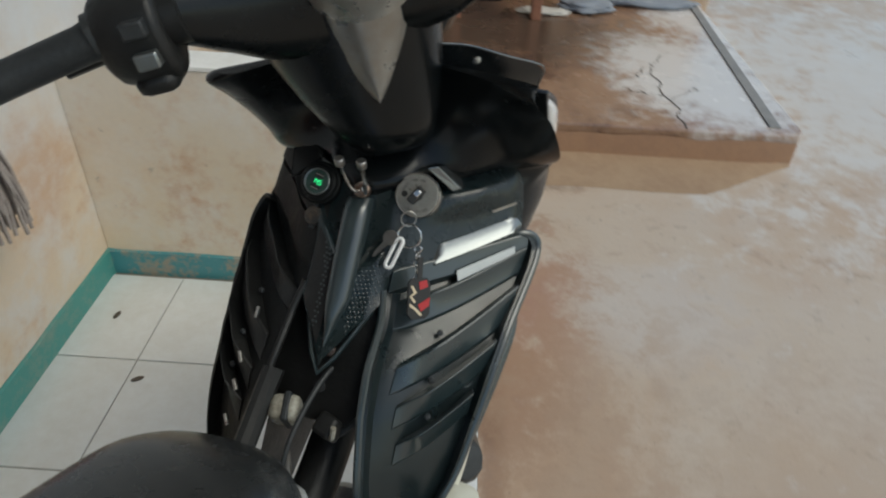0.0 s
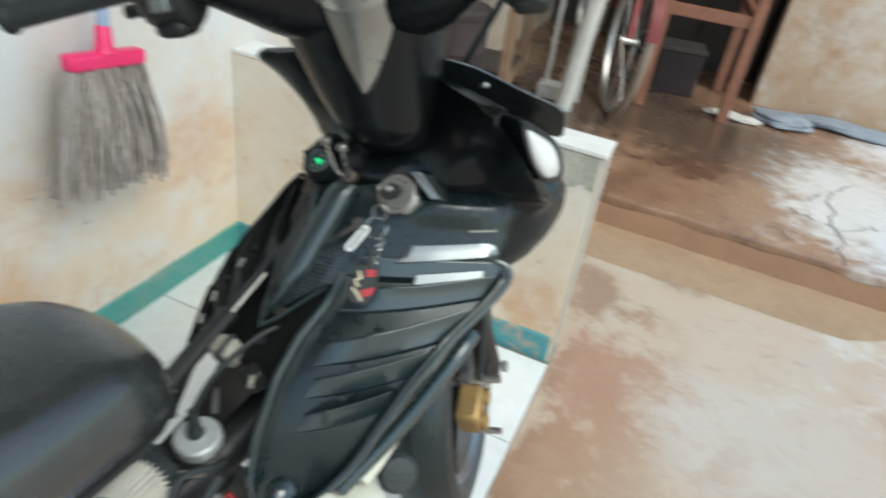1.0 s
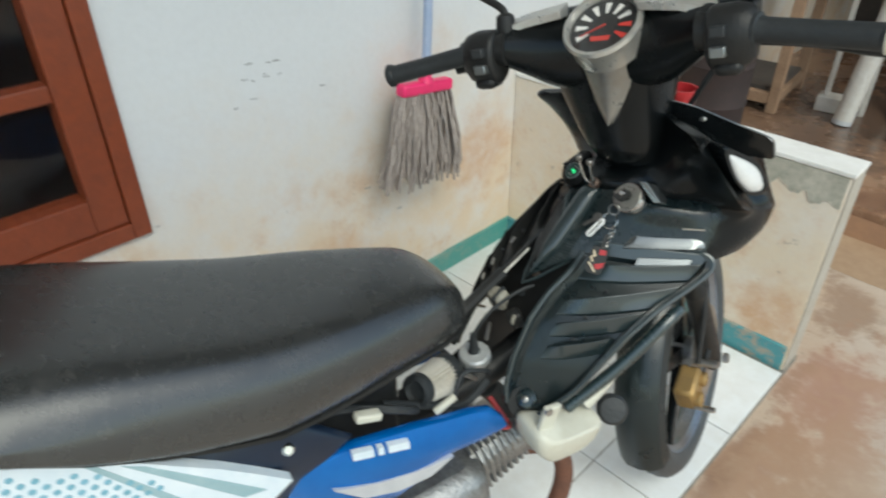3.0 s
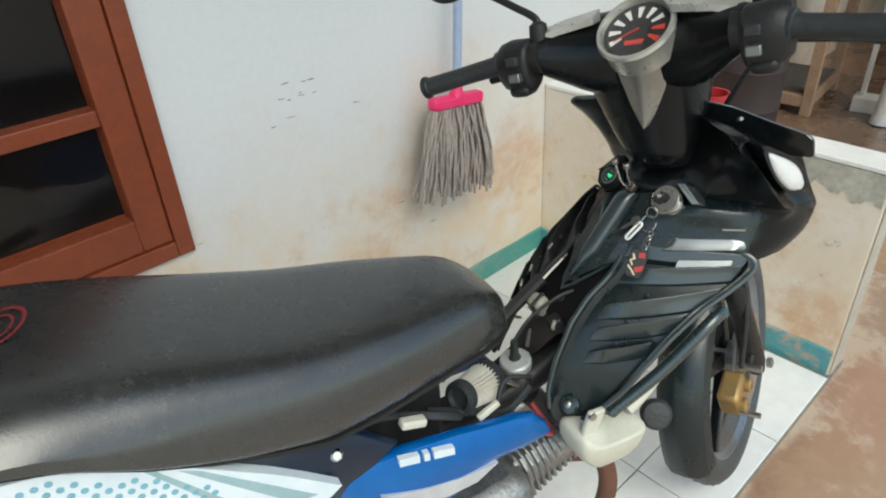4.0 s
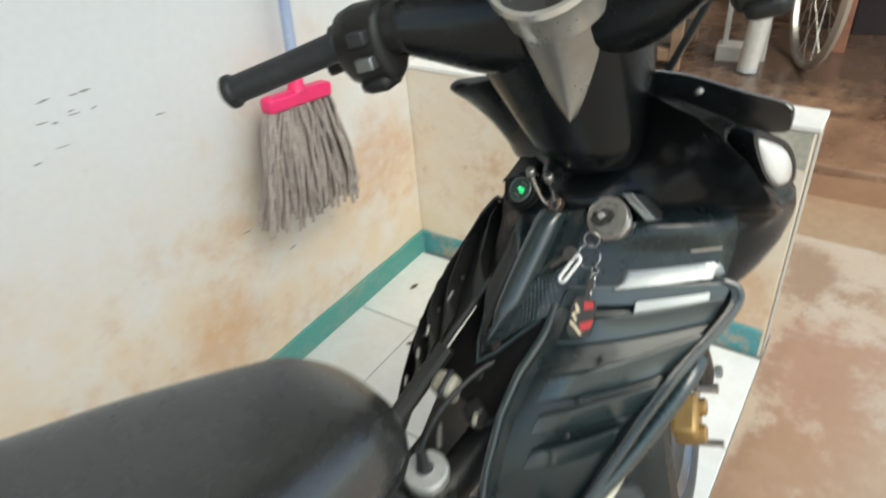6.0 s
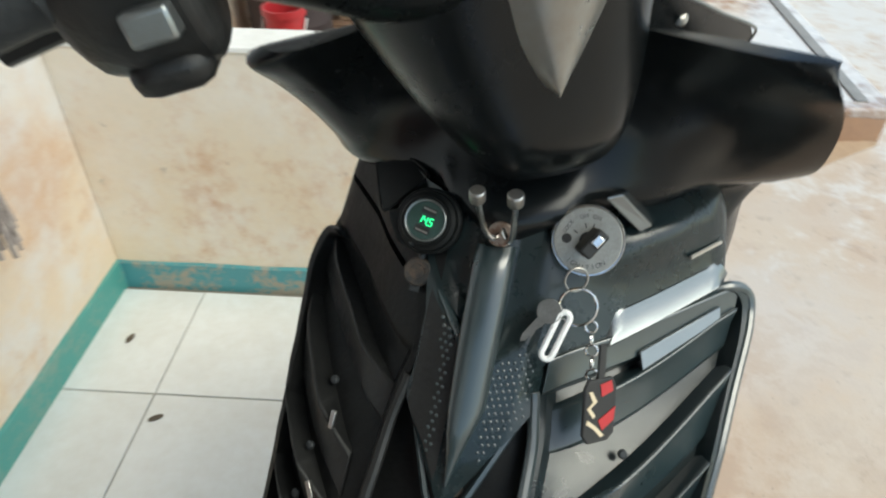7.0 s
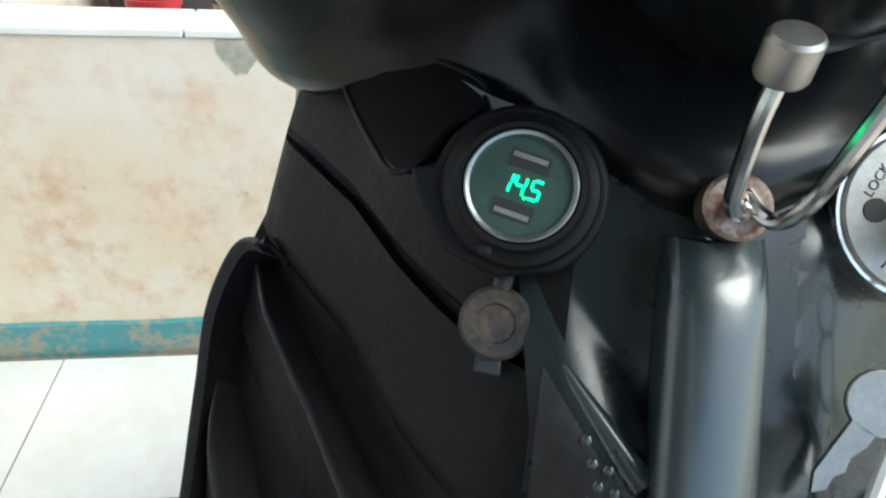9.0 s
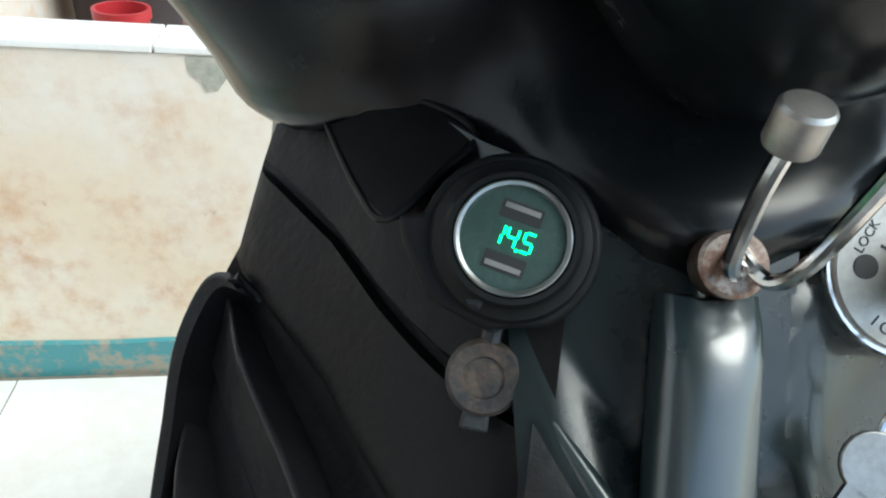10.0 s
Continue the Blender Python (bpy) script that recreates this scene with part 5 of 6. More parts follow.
# mirror stem on the left clamp
part("mirror_clamp", steer(lathe_bm([(0.012, -0.012), (0.013, 0), (0.012, 0.014), (0.007, 0.018)], aim((UC - 0.128, 1.093, 1.055), (0, 0.1, 1)), 16)), BLACKM, moped, "black mirror clamp")
part("mirror_stem", steer(tube_bm(smooth_line([(UC - 0.128, 1.094, 1.062), (UC - 0.133, 1.098, 1.078), (UC - 0.168, 1.105, 1.098), (UC - 0.235, 1.115, 1.135)], 5), 0.0052, 10)), BLACKM, moped, "thin black mirror stem")
mm = aim((UC - 0.285, 1.12, 1.165), (0.1, -1, 0.05))
part("mirror", steer(lathe_bm([(0.040, 0.004), (0.046, -0.002), (0.046, -0.012), (0.03, -0.022), (0.001, -0.026)], mm, 28)), BLACKM, moped, "small round black mirror")
# cables from the bars into the fairing
for a, b, c2 in (((UC - 0.12, 1.12, 1.01), (UC - 0.10, 1.20, 0.99), (UC - 0.05, 1.25, 0.90)), ((UC + 0.12, 1.13, 1.02), (UC + 0.13, 1.23, 1.0), (UC + 0.06, 1.27, 0.90))):
    part("cable", steer(tube_bm(smooth_line([a, b, c2], 6), 0.004, 8)), RUBBER, moped, "black control cable")

# ---- front wheel, fork, brake ----
AX = Vector((-0.030, 1.545, 0.285))
AXM = aim(AX, (1, 0, 0))
wheel = part("front_wheel", steer(lathe_bm([(0.216, -0.022), (0.212, -0.016), (0.205, -0.012), (0.205, 0.012), (0.212, 0.016), (0.216, 0.022), (0.222, 0.022), (0.219, 0.0), (0.222, -0.022), (0.216, -0.022)], AXM, 56, caps=False)), WHEELM, moped, "grey cast front wheel")
prof = [(0.217, -0.024), (0.226, -0.031), (0.243, -0.033), (0.258, -0.029), (0.270, -0.018), (0.275, 0.0), (0.270, 0.018), (0.258, 0.029), (0.243, 0.033), (0.226, 0.031), (0.217, 0.024), (0.217, -0.024)]
tyre = part("tyre", steer(lathe_bm(prof, AXM, 64, caps=False)), TYRE, wheel, "dusty black tyre")
bm = bmesh.new()
for i in range(40):
    for s in (-1, 1):
        m = AXM @ pose(0, 0, 0, 0, 0, i * 9 + (4.5 if s > 0 else 0))
        slab_bm([(0.2665, -0.004), (0.2665, 0.004), (0.2725, 0.006), (0.2725, -0.002)], 0.012, m @ pose(0, 0, 0.004 if s > 0 else -0.020), bm)
tagged(part("tread", steer(bm), TYRE, tyre, smooth=False), kind="stuff")
part("rim_stripe", steer(lathe_bm([(0.2165, 0.0225), (0.2215, 0.0225), (0.2215, 0.0235), (0.2165, 0.0235), (0.2165, 0.0225)], AXM, 56, caps=False)), PIPEBLUE, wheel, "blue rim stripe")
for i in range(5):
    m = AXM @ pose(0, 0, 0, 0, 0, i * 72 + 20)
    part("spoke", steer(loft_bm([[m @ Vector((0.03, a * 0.018, b * 0.012)) for a, b in ((-1, -1), (1, -1), (1, 1), (-1, 1))], [m @ Vector((0.207, a * 0.010, b * 0.009)) for a, b in ((-1, -1), (1, -1), (1, 1), (-1, 1))]])), BLACKG, wheel, "cast spoke", bevel=0.003)
part("hub", steer(lathe_bm([(0.012, -0.055), (0.032, -0.045), (0.036, 0), (0.032, 0.045), (0.012, 0.055)], AXM, 24)), ALU, wheel, "grey hub")
disc = part("brake_disc", steer(lathe_bm([(0.05, 0.046), (0.110, 0.046), (0.110, 0.050), (0.05, 0.050), (0.05, 0.046)], AXM, 48, caps=False)), STEEL, wheel, "steel brake disc")
FD = Vector((0, -math.sin(radians(26.5)), math.cos(radians(26.5))))
for s in (-1, 1):
    foot = AX + Vector((s * 0.068, -0.012, 0.0))
    fk = part("fork_leg", steer(tube_bm([foot - FD * 0.02, foot + FD * 0.02, foot + FD * 0.24, foot + FD * 0.25, foot + FD * 0.27, foot + FD * 0.50], [0.016, 0.022, 0.021, 0.023, 0.0155, 0.0155], 18)), BLACKM, moped, "black telescopic fork leg")
    part("axle_nut", steer(lathe_bm([(0.011, 0), (0.011, 0.010), (0.006, 0.012)], aim(AX + Vector((s * 0.088, 0, 0)), (s, 0, 0)), 6)), STEEL, fk)
# gold caliper behind the right leg
cal = part("brake_caliper", steer(moved(box_bm(-0.020, 0.022, -0.036, 0.034, -0.030, 0.034), Matrix.Translation(AX + Vector((0.048, -0.115, -0.008))) @ pose(0, 0, 0, 26))), GOLD, moped, "dirty gold brake caliper", bevel=0.008)
for dy, dz in ((-0.018, -0.012), (0.016, 0.014)):
    part("piston_boss", steer(lathe_bm([(0.015, 0), (0.015, 0.010), (0.011, 0.013), (0.006, 0.013), (0.006, 0.009)], aim(AX + Vector((0.068, -0.115 + dy, -0.008 + dz)), (1, 0, 0)), 18)), GOLD, cal)
part("caliper_bolt", steer(tube_bm([AX + Vector((0.054, -0.100, 0.047)), AX + Vector((0.102, -0.100, 0.047))], 0.008, 10)), STEEL, cal, "bright caliper bolt")
part("caliper_pin", steer(tube_bm([AX + Vector((0.064, -0.135, -0.038)), AX + Vector((0.104, -0.135, -0.038))], 0.006, 10)), STEEL, cal)
part("bleed_nipple", steer(tube_bm([AX + Vector((0.074, -0.085, 0.040)), AX + Vector((0.079, -0.075, 0.064))], 0.005, 8)), RUBBER, cal)
# inner mudguard behind the wheel and the brake hose
rings = []
for i in range(15):
    a = radians(92 + i * 7.6)
    r = 0.302
    c0 = AX + Vector((0, r * math.cos(a), r * math.sin(a)))
    d = Vector((0, math.cos(a), math.sin(a)))
    rings.append([c0 + Vector((u, 0, 0)) + d * o for u, o in ((-0.048, -0.040), (-0.043, -0.015), (-0.026, 0.0), (0, 0.004), (0.026, 0.0), (0.043, -0.015), (0.048, -0.040))])
bm = loft_bm(rings, False)
bmesh.ops.solidify(bm, geom=bm.faces[:], thickness=0.003)
part("front_mudguard", steer(bm), BLACKP, moped, "smooth black front mudguard")
hose = smooth_line([AX + Vector((0.066, -0.11, 0.052)), AX + Vector((0.085, -0.12, 0.20)), AX + Vector((0.075, -0.13, 0.33)), AX + Vector((0.05, -0.20, 0.36)), AX + Vector((0.045, -0.27, 0.50))], 6)
part("brake_hose", steer(tube_bm(hose, 0.005, 8)), RUBBER, moped, "black brake hose")
part("guard_tube", tube_bm(smooth_line([(0.150, 1.20, 0.655), (0.154, 1.165, 0.640), (0.140, 1.10, 0.575), (0.120, 1.03, 0.515)], 5), 0.010, 12), PANELG, moped, "glossy black tube under the shield")

# ---- frame, engine, carburettor ----
part("frame_tube", tube_bm(smooth_line([(0.0, 1.24, 0.74), (0.0, 1.10, 0.60), (0.0, 0.95, 0.52), (0.0, 0.75, 0.50), (0.0, 0.50, 0.56)], 6), 0.024, 14), BLACKM, moped, "black main frame tube")
part("frame_rail", tube_bm([(-0.045, 1.02, 0.67), (-0.05, 0.93, 0.605), (-0.055, 0.80, 0.60), (-0.07, 0.45, 0.68)], 0.011, 10), BLACKM, moped, "black frame rail")
# added dark sheet, stands in for the black cavity and hides the floor
part("gap_backing", loft_bm([[(-0.052, 1.06, 0.68), (-0.060, 0.98, 0.55), (-0.072, 0.90, 0.49), (-0.075, 0.84, 0.48)], [(-0.058, 1.12, 0.50), (-0.066, 1.02, 0.44), (-0.080, 0.92, 0.40), (-0.084, 0.84, 0.40)]], False), BLACKM, moped, "dark sheet added to close the gap inside the shield")
# engine: crankcase, finned cylinder leaning forward
eng = part("engine", moved(box_bm(-0.10, 0.10, -0.15, 0.13, -0.09, 0.09), Matrix.Translation((0, 0.80, 0.31)) @ pose(0, 0, 0, 6)), ALU, moped, "dirty aluminium engine", bevel=0.035)
CD = Vector((0, 0.97, 0.24)).normalized()
cmx = aim((0.01, 0.905, 0.352), CD)
for i in range(11):
    k = 0.054 - 0.0012 * i
    oct8 = [(x * k, y * k) for x, y in ((-1, -0.7), (-0.7, -1), (0.7, -1), (1, -0.7), (1, 0.7), (0.7, 1), (-0.7, 1), (-1, 0.7))]
    part("cylinder_fin", slab_bm(oct8, 0.006, cmx @ pose(0, 0, 0.0118 * i)), ALU, eng, "cooling fin" if i == 0 else "", smooth=False, bevel=0.002)
part("head_cover", moved(box_bm(-0.048, 0.048, -0.050, 0.050, 0.128, 0.165), cmx), ALU, eng, "dirty cylinder head cover", bevel=0.014)
for x, y in ((-0.036, -0.038), (0.036, -0.038), (0.036, 0.038), (-0.036, 0.038)):
    part("head_bolt", lathe_bm([(0.007, 0.160), (0.007, 0.171), (0.004, 0.172)], cmx @ pose(x, y, 0), 6), STEEL, eng)
part("engine_plug", lathe_bm([(0.030, -0.01), (0.030, 0.004), (0.024, 0.010), (0.010, 0.010), (0.008, 0.006)], aim((0.082, 0.975, 0.525), (0.8, -0.4, 0.45)), 24), BLACKM, moped, "round black cover behind the shield")
part("clip", moved(box_bm(-0.004, 0.004, -0.018, 0.018, -0.005, 0.005), Matrix.Translation((0.085, 0.838, 0.590)) @ pose(0, 0, 0, 24)), WHITEP, moped, "small pale hose clip", bevel=0.002)
part("overflow_hose", tube_bm(smooth_line([(0.02, 0.955, 0.54), (0.05, 0.93, 0.58), (0.055, 0.885, 0.60), (0.07, 0.86, 0.57)], 6), 0.0035, 8), RUBBER, moped, "thin black hose")
part("overflow_hose", tube_bm(smooth_line([(-0.03, 0.93, 0.52), (-0.02, 0.90, 0.575), (-0.03, 0.87, 0.60), (-0.02, 0.82, 0.57)], 6), 0.004, 8), RUBBER, moped, "thin black hose")
part("wire_loom", tube_bm(smooth_line([(0.07, 0.80, 0.585), (0.085, 0.77, 0.615), (0.06, 0.70, 0.63), (0.075, 0.62, 0.655), (0.07, 0.5, 0.70)], 6), 0.006, 8), RUBBER, moped, "taped black wiring loom")
part("cylinder", lathe_bm([(0.046, 0), (0.046, 0.125), (0.052, 0.13), (0.052, 0.17), (0.04, 0.18)], cmx, 28), ALU, eng)
part("exhaust_pipe", tube_bm(smooth_line([(0.02, 1.02, 0.34), (0.045, 1.085, 0.32), (0.06, 1.10, 0.24), (0.07, 1.05, 0.16), (0.09, 0.90, 0.13), (0.11, 0.55, 0.14)], 6), 0.017, 14), RUST, moped, "rusty exhaust header pipe")
for s, nm in ((1, "foot_peg"), (-1, "foot_peg")):
    part(nm, tube_bm([(s * 0.06, 0.74, 0.26), (s * 0.22, 0.72, 0.26)], 0.013, 12), RUBBER, moped, "black foot peg")
part("side_stand", tube_bm([(-0.10, 0.70, 0.24), (-0.16, 0.66, 0.12), (-0.20, 0.64, 0.006)], 0.009, 8), BLACKM, moped, "black side stand")
# carburettor with its cap and cable
cb = aim((-0.010, 0.950, 0.530), (0.05, -0.15, 1), (0, 1, 0))
carb = part("carburettor", lathe_bm([(0.020, -0.05), (0.024, -0.045), (0.024, 0.0), (0.021, 0.004), (0.021, 0.024)], cb, 24), ALU, moped, "aluminium carburettor")
part("cap", lathe_bm([(0.0245, 0.020), (0.0255, 0.022), (0.0255, 0.034), (0.023, 0.037), (0.010, 0.038), (0.008, 0.044)], cb, 12), ZINC, carb, "bright carburettor cap")
part("cable_boot", tube_bm([cb @ Vector((0, 0, 0.040)), cb @ Vector((0, 0, 0.046)), cb @ Vector((0, 0.002, 0.075))], [0.010, 0.0075, 0.0055], 10), RUBBER, carb, "black cable boot")
part("throttle_cable", tube_bm(smooth_line([cb @ Vector((0, 0.002, 0.074)), (-0.004, 0.972, 0.64), (0.006, 1.03, 0.668), (0.02, 1.08, 0.66)], 6), 0.0028, 8), RUBBER, carb, "thin black throttle cable")
part("float_bowl", moved(box_bm(-0.022, 0.024, -0.028, 0.028, -0.085, -0.045), cb), ALU, carb, bevel=0.006)
part("intake", tube_bm([(0.005, 0.96, 0.50), (0.005, 1.0, 0.44), (0.01, 1.02, 0.38)], 0.019, 14), RUBBER, carb)
part("choke_lever", tube_bm([cb @ Vector((0.022, -0.012, 0.0)), cb @ Vector((0.030, -0.030, 0.030)), cb @ Vector((0.026, -0.050, 0.050))], 0.004, 8), STEEL, carb, "bright choke lever")
# cone air filter with pleats
fa, fb = Vector((0.018, 0.876, 0.574)), Vector((0.046, 0.818, 0.594))
fm = aim(fa, fb - fa)
L = (fb - fa).length
rings = []
for h, r in ((0.008, 0.030), (L * 0.95, 0.023)):
    rings.append([fm @ Vector(((r if j % 2 else r - 0.006) * math.cos(2 * math.pi * j / 60), (r if j % 2 else r - 0.006) * math.sin(2 * math.pi * j / 60), h)) for j in range(60)])
filt = part("air_filter", loft_bm(rings), PAPER, moped, "dusty white pleated cone air filter", smooth=False)
part("filter_collar", lathe_bm([(0.018, -0.016), (0.031, -0.006), (0.031, 0.008), (0.027, 0.010)], fm, 28), RUBBER, filt, "black filter collar")
part("filter_end", lathe_bm([(0.0245, L * 0.93), (0.024, L + 0.006), (0.017, L + 0.009), (0.014, L + 0.002), (0.001, L + 0.002)], fm, 28), RUBBER, filt, "black filter end cap")
# catch bottle hanging off the shield
rings = []
for w, cx, cv, du, dv in ((0.438, 0.124, 1.012, 0.020, 0.024), (0.443, 0.124, 1.011, 0.027, 0.033), (0.460, 0.124, 1.010, 0.035, 0.049), (0.480, 0.125, 1.010, 0.040, 0.060), (0.507, 0.126, 1.011, 0.042, 0.062), (0.516, 0.127, 1.014, 0.038, 0.058), (0.519, 0.127, 1.016, 0.024, 0.036)):
    rings.append([(cx + du * math.copysign(abs(math.cos(a)) ** 0.45, math.cos(a)), cv + dv * math.copysign(abs(math.sin(a)) ** 0.45, math.sin(a)), w - 0.22 * (cv + dv * math.sin(a) - 1.015) - (0.010 * math.sin(math.pi * (0.5 + 0.5 * math.sin(a))) if w > 0.51 else 0)) for a in (2 * math.pi * j / 32 for j in range(32))])
bot = part("catch_bottle", loft_bm(rings), WHITEP, moped, "yellowed white plastic bottle under the shield", angle=60, subdiv=1)
part("ear", moved(box_bm(-0.005, 0.005, -0.015, 0.013, -0.030, 0.050), Matrix.Translation((0.140, 0.972, 0.518)) @ pose(0, 0, 0, -10, 6)), WHITEP, bot, "moulded mounting ear", bevel=0.003)
part("ear_bolt", lathe_bm([(0.006, 0), (0.006, 0.005)], aim((0.146, 0.970, 0.562), (1, -0.1, 0.1)), 12), STEEL, bot)
part("spout", tube_bm(smooth_line([(0.130, 1.055, 0.518), (0.132, 1.075, 0.535), (0.134, 1.10, 0.565)], 5), 0.010, 12), WHITEP, bot, "white filler spout")
part("horn", lathe_bm([(0.008, -0.02), (0.023, -0.014), (0.025, 0.004), (0.020, 0.010), (0.004, 0.012)], aim((0.129, 1.118, 0.473), (0.6, -0.4, 0.5)), 24), RUBBER, moped, "small black horn")
part("heat_box", moved(box_bm(-0.017, 0.013, -0.014, 0.012, -0.014, 0.016), Matrix.Translation((-0.022, 1.000, 0.640)) @ pose(0, 0, 0, 24, 0, 14)), GRIMEW, moped, "grimy pale box under the apron", bevel=0.007)
part("box_strap", moved(box_bm(-0.003, 0.004, -0.0155, 0.0135, -0.0155, 0.0175), Matrix.Translation((-0.022, 1.000, 0.640)) @ pose(0, 0, 0, 24, 0, 14)), RUBBER, moped, "black rubber strap round the box", bevel=0.002)
part("relay", moved(box_bm(-0.010, 0.012, -0.012, 0.010, -0.012, 0.012), Matrix.Translation((0.020, 1.000, 0.632)) @ pose(0, 0, 0, 30, 0, -20)), BLACKM, moped, "small black relay", bevel=0.004)
part("relay_tab", tube_bm(smooth_line([(0.026, 0.990, 0.628), (0.031, 0.985, 0.637), (0.032, 0.988, 0.648)], 4), 0.0028, 8), GRIMEW, moped, "pale bent terminal")
part("apron_screw", lathe_bm([(0.0065, 0), (0.006, 0.002), (0.003, 0.003)], aim(skin(0.003, 0.688, -0.006), (0, -0.72, 0.62)), 14), RUSTW, moped, "dull screw below the V")
part("cable_end", tube_bm([(-0.015, 0.972, 0.575), (-0.015, 0.974, 0.592), (-0.014, 0.976, 0.608)], [0.0035, 0.0035, 0.0022], 10), STEEL, moped, "bright cable end")
part("hose", tube_bm(smooth_line([(0.05, 0.93, 0.56), (0.065, 0.88, 0.55), (0.06, 0.83, 0.57), (0.05, 0.76, 0.60)], 6), 0.006, 8), RUBBER, moped, "black rubber hose")
part("fuel_hose", tube_bm(smooth_line([(0.03, 0.95, 0.50), (0.07, 0.96, 0.47), (0.09, 0.93, 0.50)], 6), 0.0045, 8), REDP, moped, "red hose end")
part("wire", tube_bm(smooth_line([(-0.01, 1.03, 0.60), (0.02, 1.0, 0.615), (0.048, 1.01, 0.64)], 6), 0.0035, 8), RUBBER, moped, "black wire")
part("clip", moved(box_bm(-0.008, 0.008, -0.018, 0.018, -0.006, 0.006), Matrix.Translation((0.085, 0.725, 0.628)) @ pose(0, 0, 0, -18, 0, 0)), WHITEP, moped, "pale plastic clip", bevel=0.003)
part("bolt", lathe_bm([(0.008, 0), (0.008, 0.004), (0.005, 0.007)], aim((0.108, 0.615, 0.655), (1, 0, 0.5)), 14), CHROME, moped, "bright bolt")
part("battery_box", box_bm(-0.075, 0.045, 0.58, 0.79, 0.50, 0.66), BLACKM, moped, "black box under the saddle", bevel=0.01)

# ---- side covers ----
def side_panel(name, outline, u0, mat, label, curve=0.02, side=1, parent=None, out=0.0):
    """A curved cover cut to an outline in (v, w); bulges outwards by curve."""
    cx = sum(p[0] for p in outline) / len(outline)
    cz = sum(p[1] for p in outline) / len(outline)
    bm = bmesh.new()
    rings = []
    for f in (1.0, 0.985, 0.955, 0.8, 0.55, 0.25):
        rings.append([Vector((side * (u0 + out + curve * (1 - f * f) - (0.009 if f == 1.0 else 0.003 if f == 0.985 else 0)), cx + (v - cx) * f, cz + (w - cz) * f)) for v, w in outline])
    back = [Vector((side * (u0 - 0.014), v, w - 0.003)) for v, w in outline]
    loft_bm([back] + rings, True, True, bm)
    return part(name, bm, mat, parent or moped, label, angle=40)


BLUE_OUT = [(0.938, 0.510), (0.928, 0.532), (0.905, 0.560), (0.872, 0.573), (0.832, 0.580), (0.78, 0.592), (0.70, 0.606), (0.655, 0.604), (0.60, 0.600), (0.60, 0.54), (0.68, 0.49), (0.75, 0.47), (0.80, 0.485), (0.846, 0.508), (0.894, 0.506)]
for s in (1, -1):
    bl = side_panel("side_cover", BLUE_OUT, 0.102, BLUE, "metallic blue side cover with a white maker mark", 0.012, s)
    if s > 0:
        # plain bars stand in for the maker's mark
        for v0, v1 in ((0.768, 0.738), (0.732, 0.724), (0.718, 0.690)):
            q = [(v, 0.577 + (0.772 - v) * 0.28 + d) for v, d in ((v0, -0.0065), (v1, -0.0065), (v1, 0.0065), (v0, 0.0065))]
            part("mark", loft_bm([[Vector((0.1145, a, b)) for a, b in q], [Vector((0.106, a, b)) for a, b in q]]), STICKW, bl, "white printed bar", smooth=False)
        q = [(0.835, 0.516), (0.775, 0.520), (0.72, 0.532), (0.66, 0.555), (0.70, 0.515), (0.75, 0.497), (0.80, 0.497)]
        part("stripe", loft_bm([[Vector((0.1142, a, b)) for a, b in q], [Vector((0.106, a, b)) for a, b in q]]), STICKG, bl, "silver-grey stripe sticker", smooth=False)
    TAIL = [(0.70, 0.615), (0.645, 0.668), (0.61, 0.688), (0.523, 0.722), (0.43, 0.765), (0.353, 0.803), (0.25, 0.828), (0.08, 0.848), (0.02, 0.82), (0.06, 0.72), (0.25, 0.64), (0.45, 0.57), (0.60, 0.55)]
    tl = side_panel("tail_cover", TAIL, 0.100, NAVY, "dark navy tail cover with a white dotted sticker", 0.03, s)
    if s > 0:
        q = [(0.61, 0.628), (0.575, 0.660), (0.54, 0.690), (0.47, 0.742), (0.41, 0.776), (0.353, 0.803), (0.24, 0.825), (0.10, 0.84), (0.10, 0.74), (0.26, 0.69), (0.40, 0.64), (0.50, 0.60), (0.57, 0.60)]
        st = part("sticker", loft_bm([[Vector((0.1315 + 0.002 * (0.6 - a), a, b)) for a, b in q], [Vector((0.118, a, b)) for a, b in q]]), STICKW, tl, "white and pale blue sticker", smooth=False)
        bm = bmesh.new()
        for i in range(24):
            for j in range(11):
                v, w = 0.25 + 0.0115 * i + (0.006 if j % 2 else 0), 0.70 + 0.0115 * j
                if w < lerp([(0.10, 0.83), (0.24, 0.815), (0.353, 0.793), (0.44, 0.745), (0.53, 0.66)], v) and w > lerp([(0.10, 0.745), (0.26, 0.695), (0.44, 0.65)], v):
                    lathe_bm([(0.0036, 0), (0.0036, 0.0005)], aim((0.1318 + 0.002 * (0.6 - v), v, w), (1, 0, 0)), 8, bm)
        tagged(part("dots", bm, STICKB, st, "rows of blue dots", smooth=False), kind="stuff")
        for q in ([(0.475, 0.735), (0.455, 0.748), (0.555, 0.635), (0.580, 0.632)], [(0.435, 0.760), (0.425, 0.766), (0.50, 0.650), (0.515, 0.645)]):
            part("sticker_line", loft_bm([[Vector((0.1325, a, b)) for a, b in q], [Vector((0.125, a, b)) for a, b in q]]), TEALPRINT, st, "grey-teal sticker line", smooth=False)
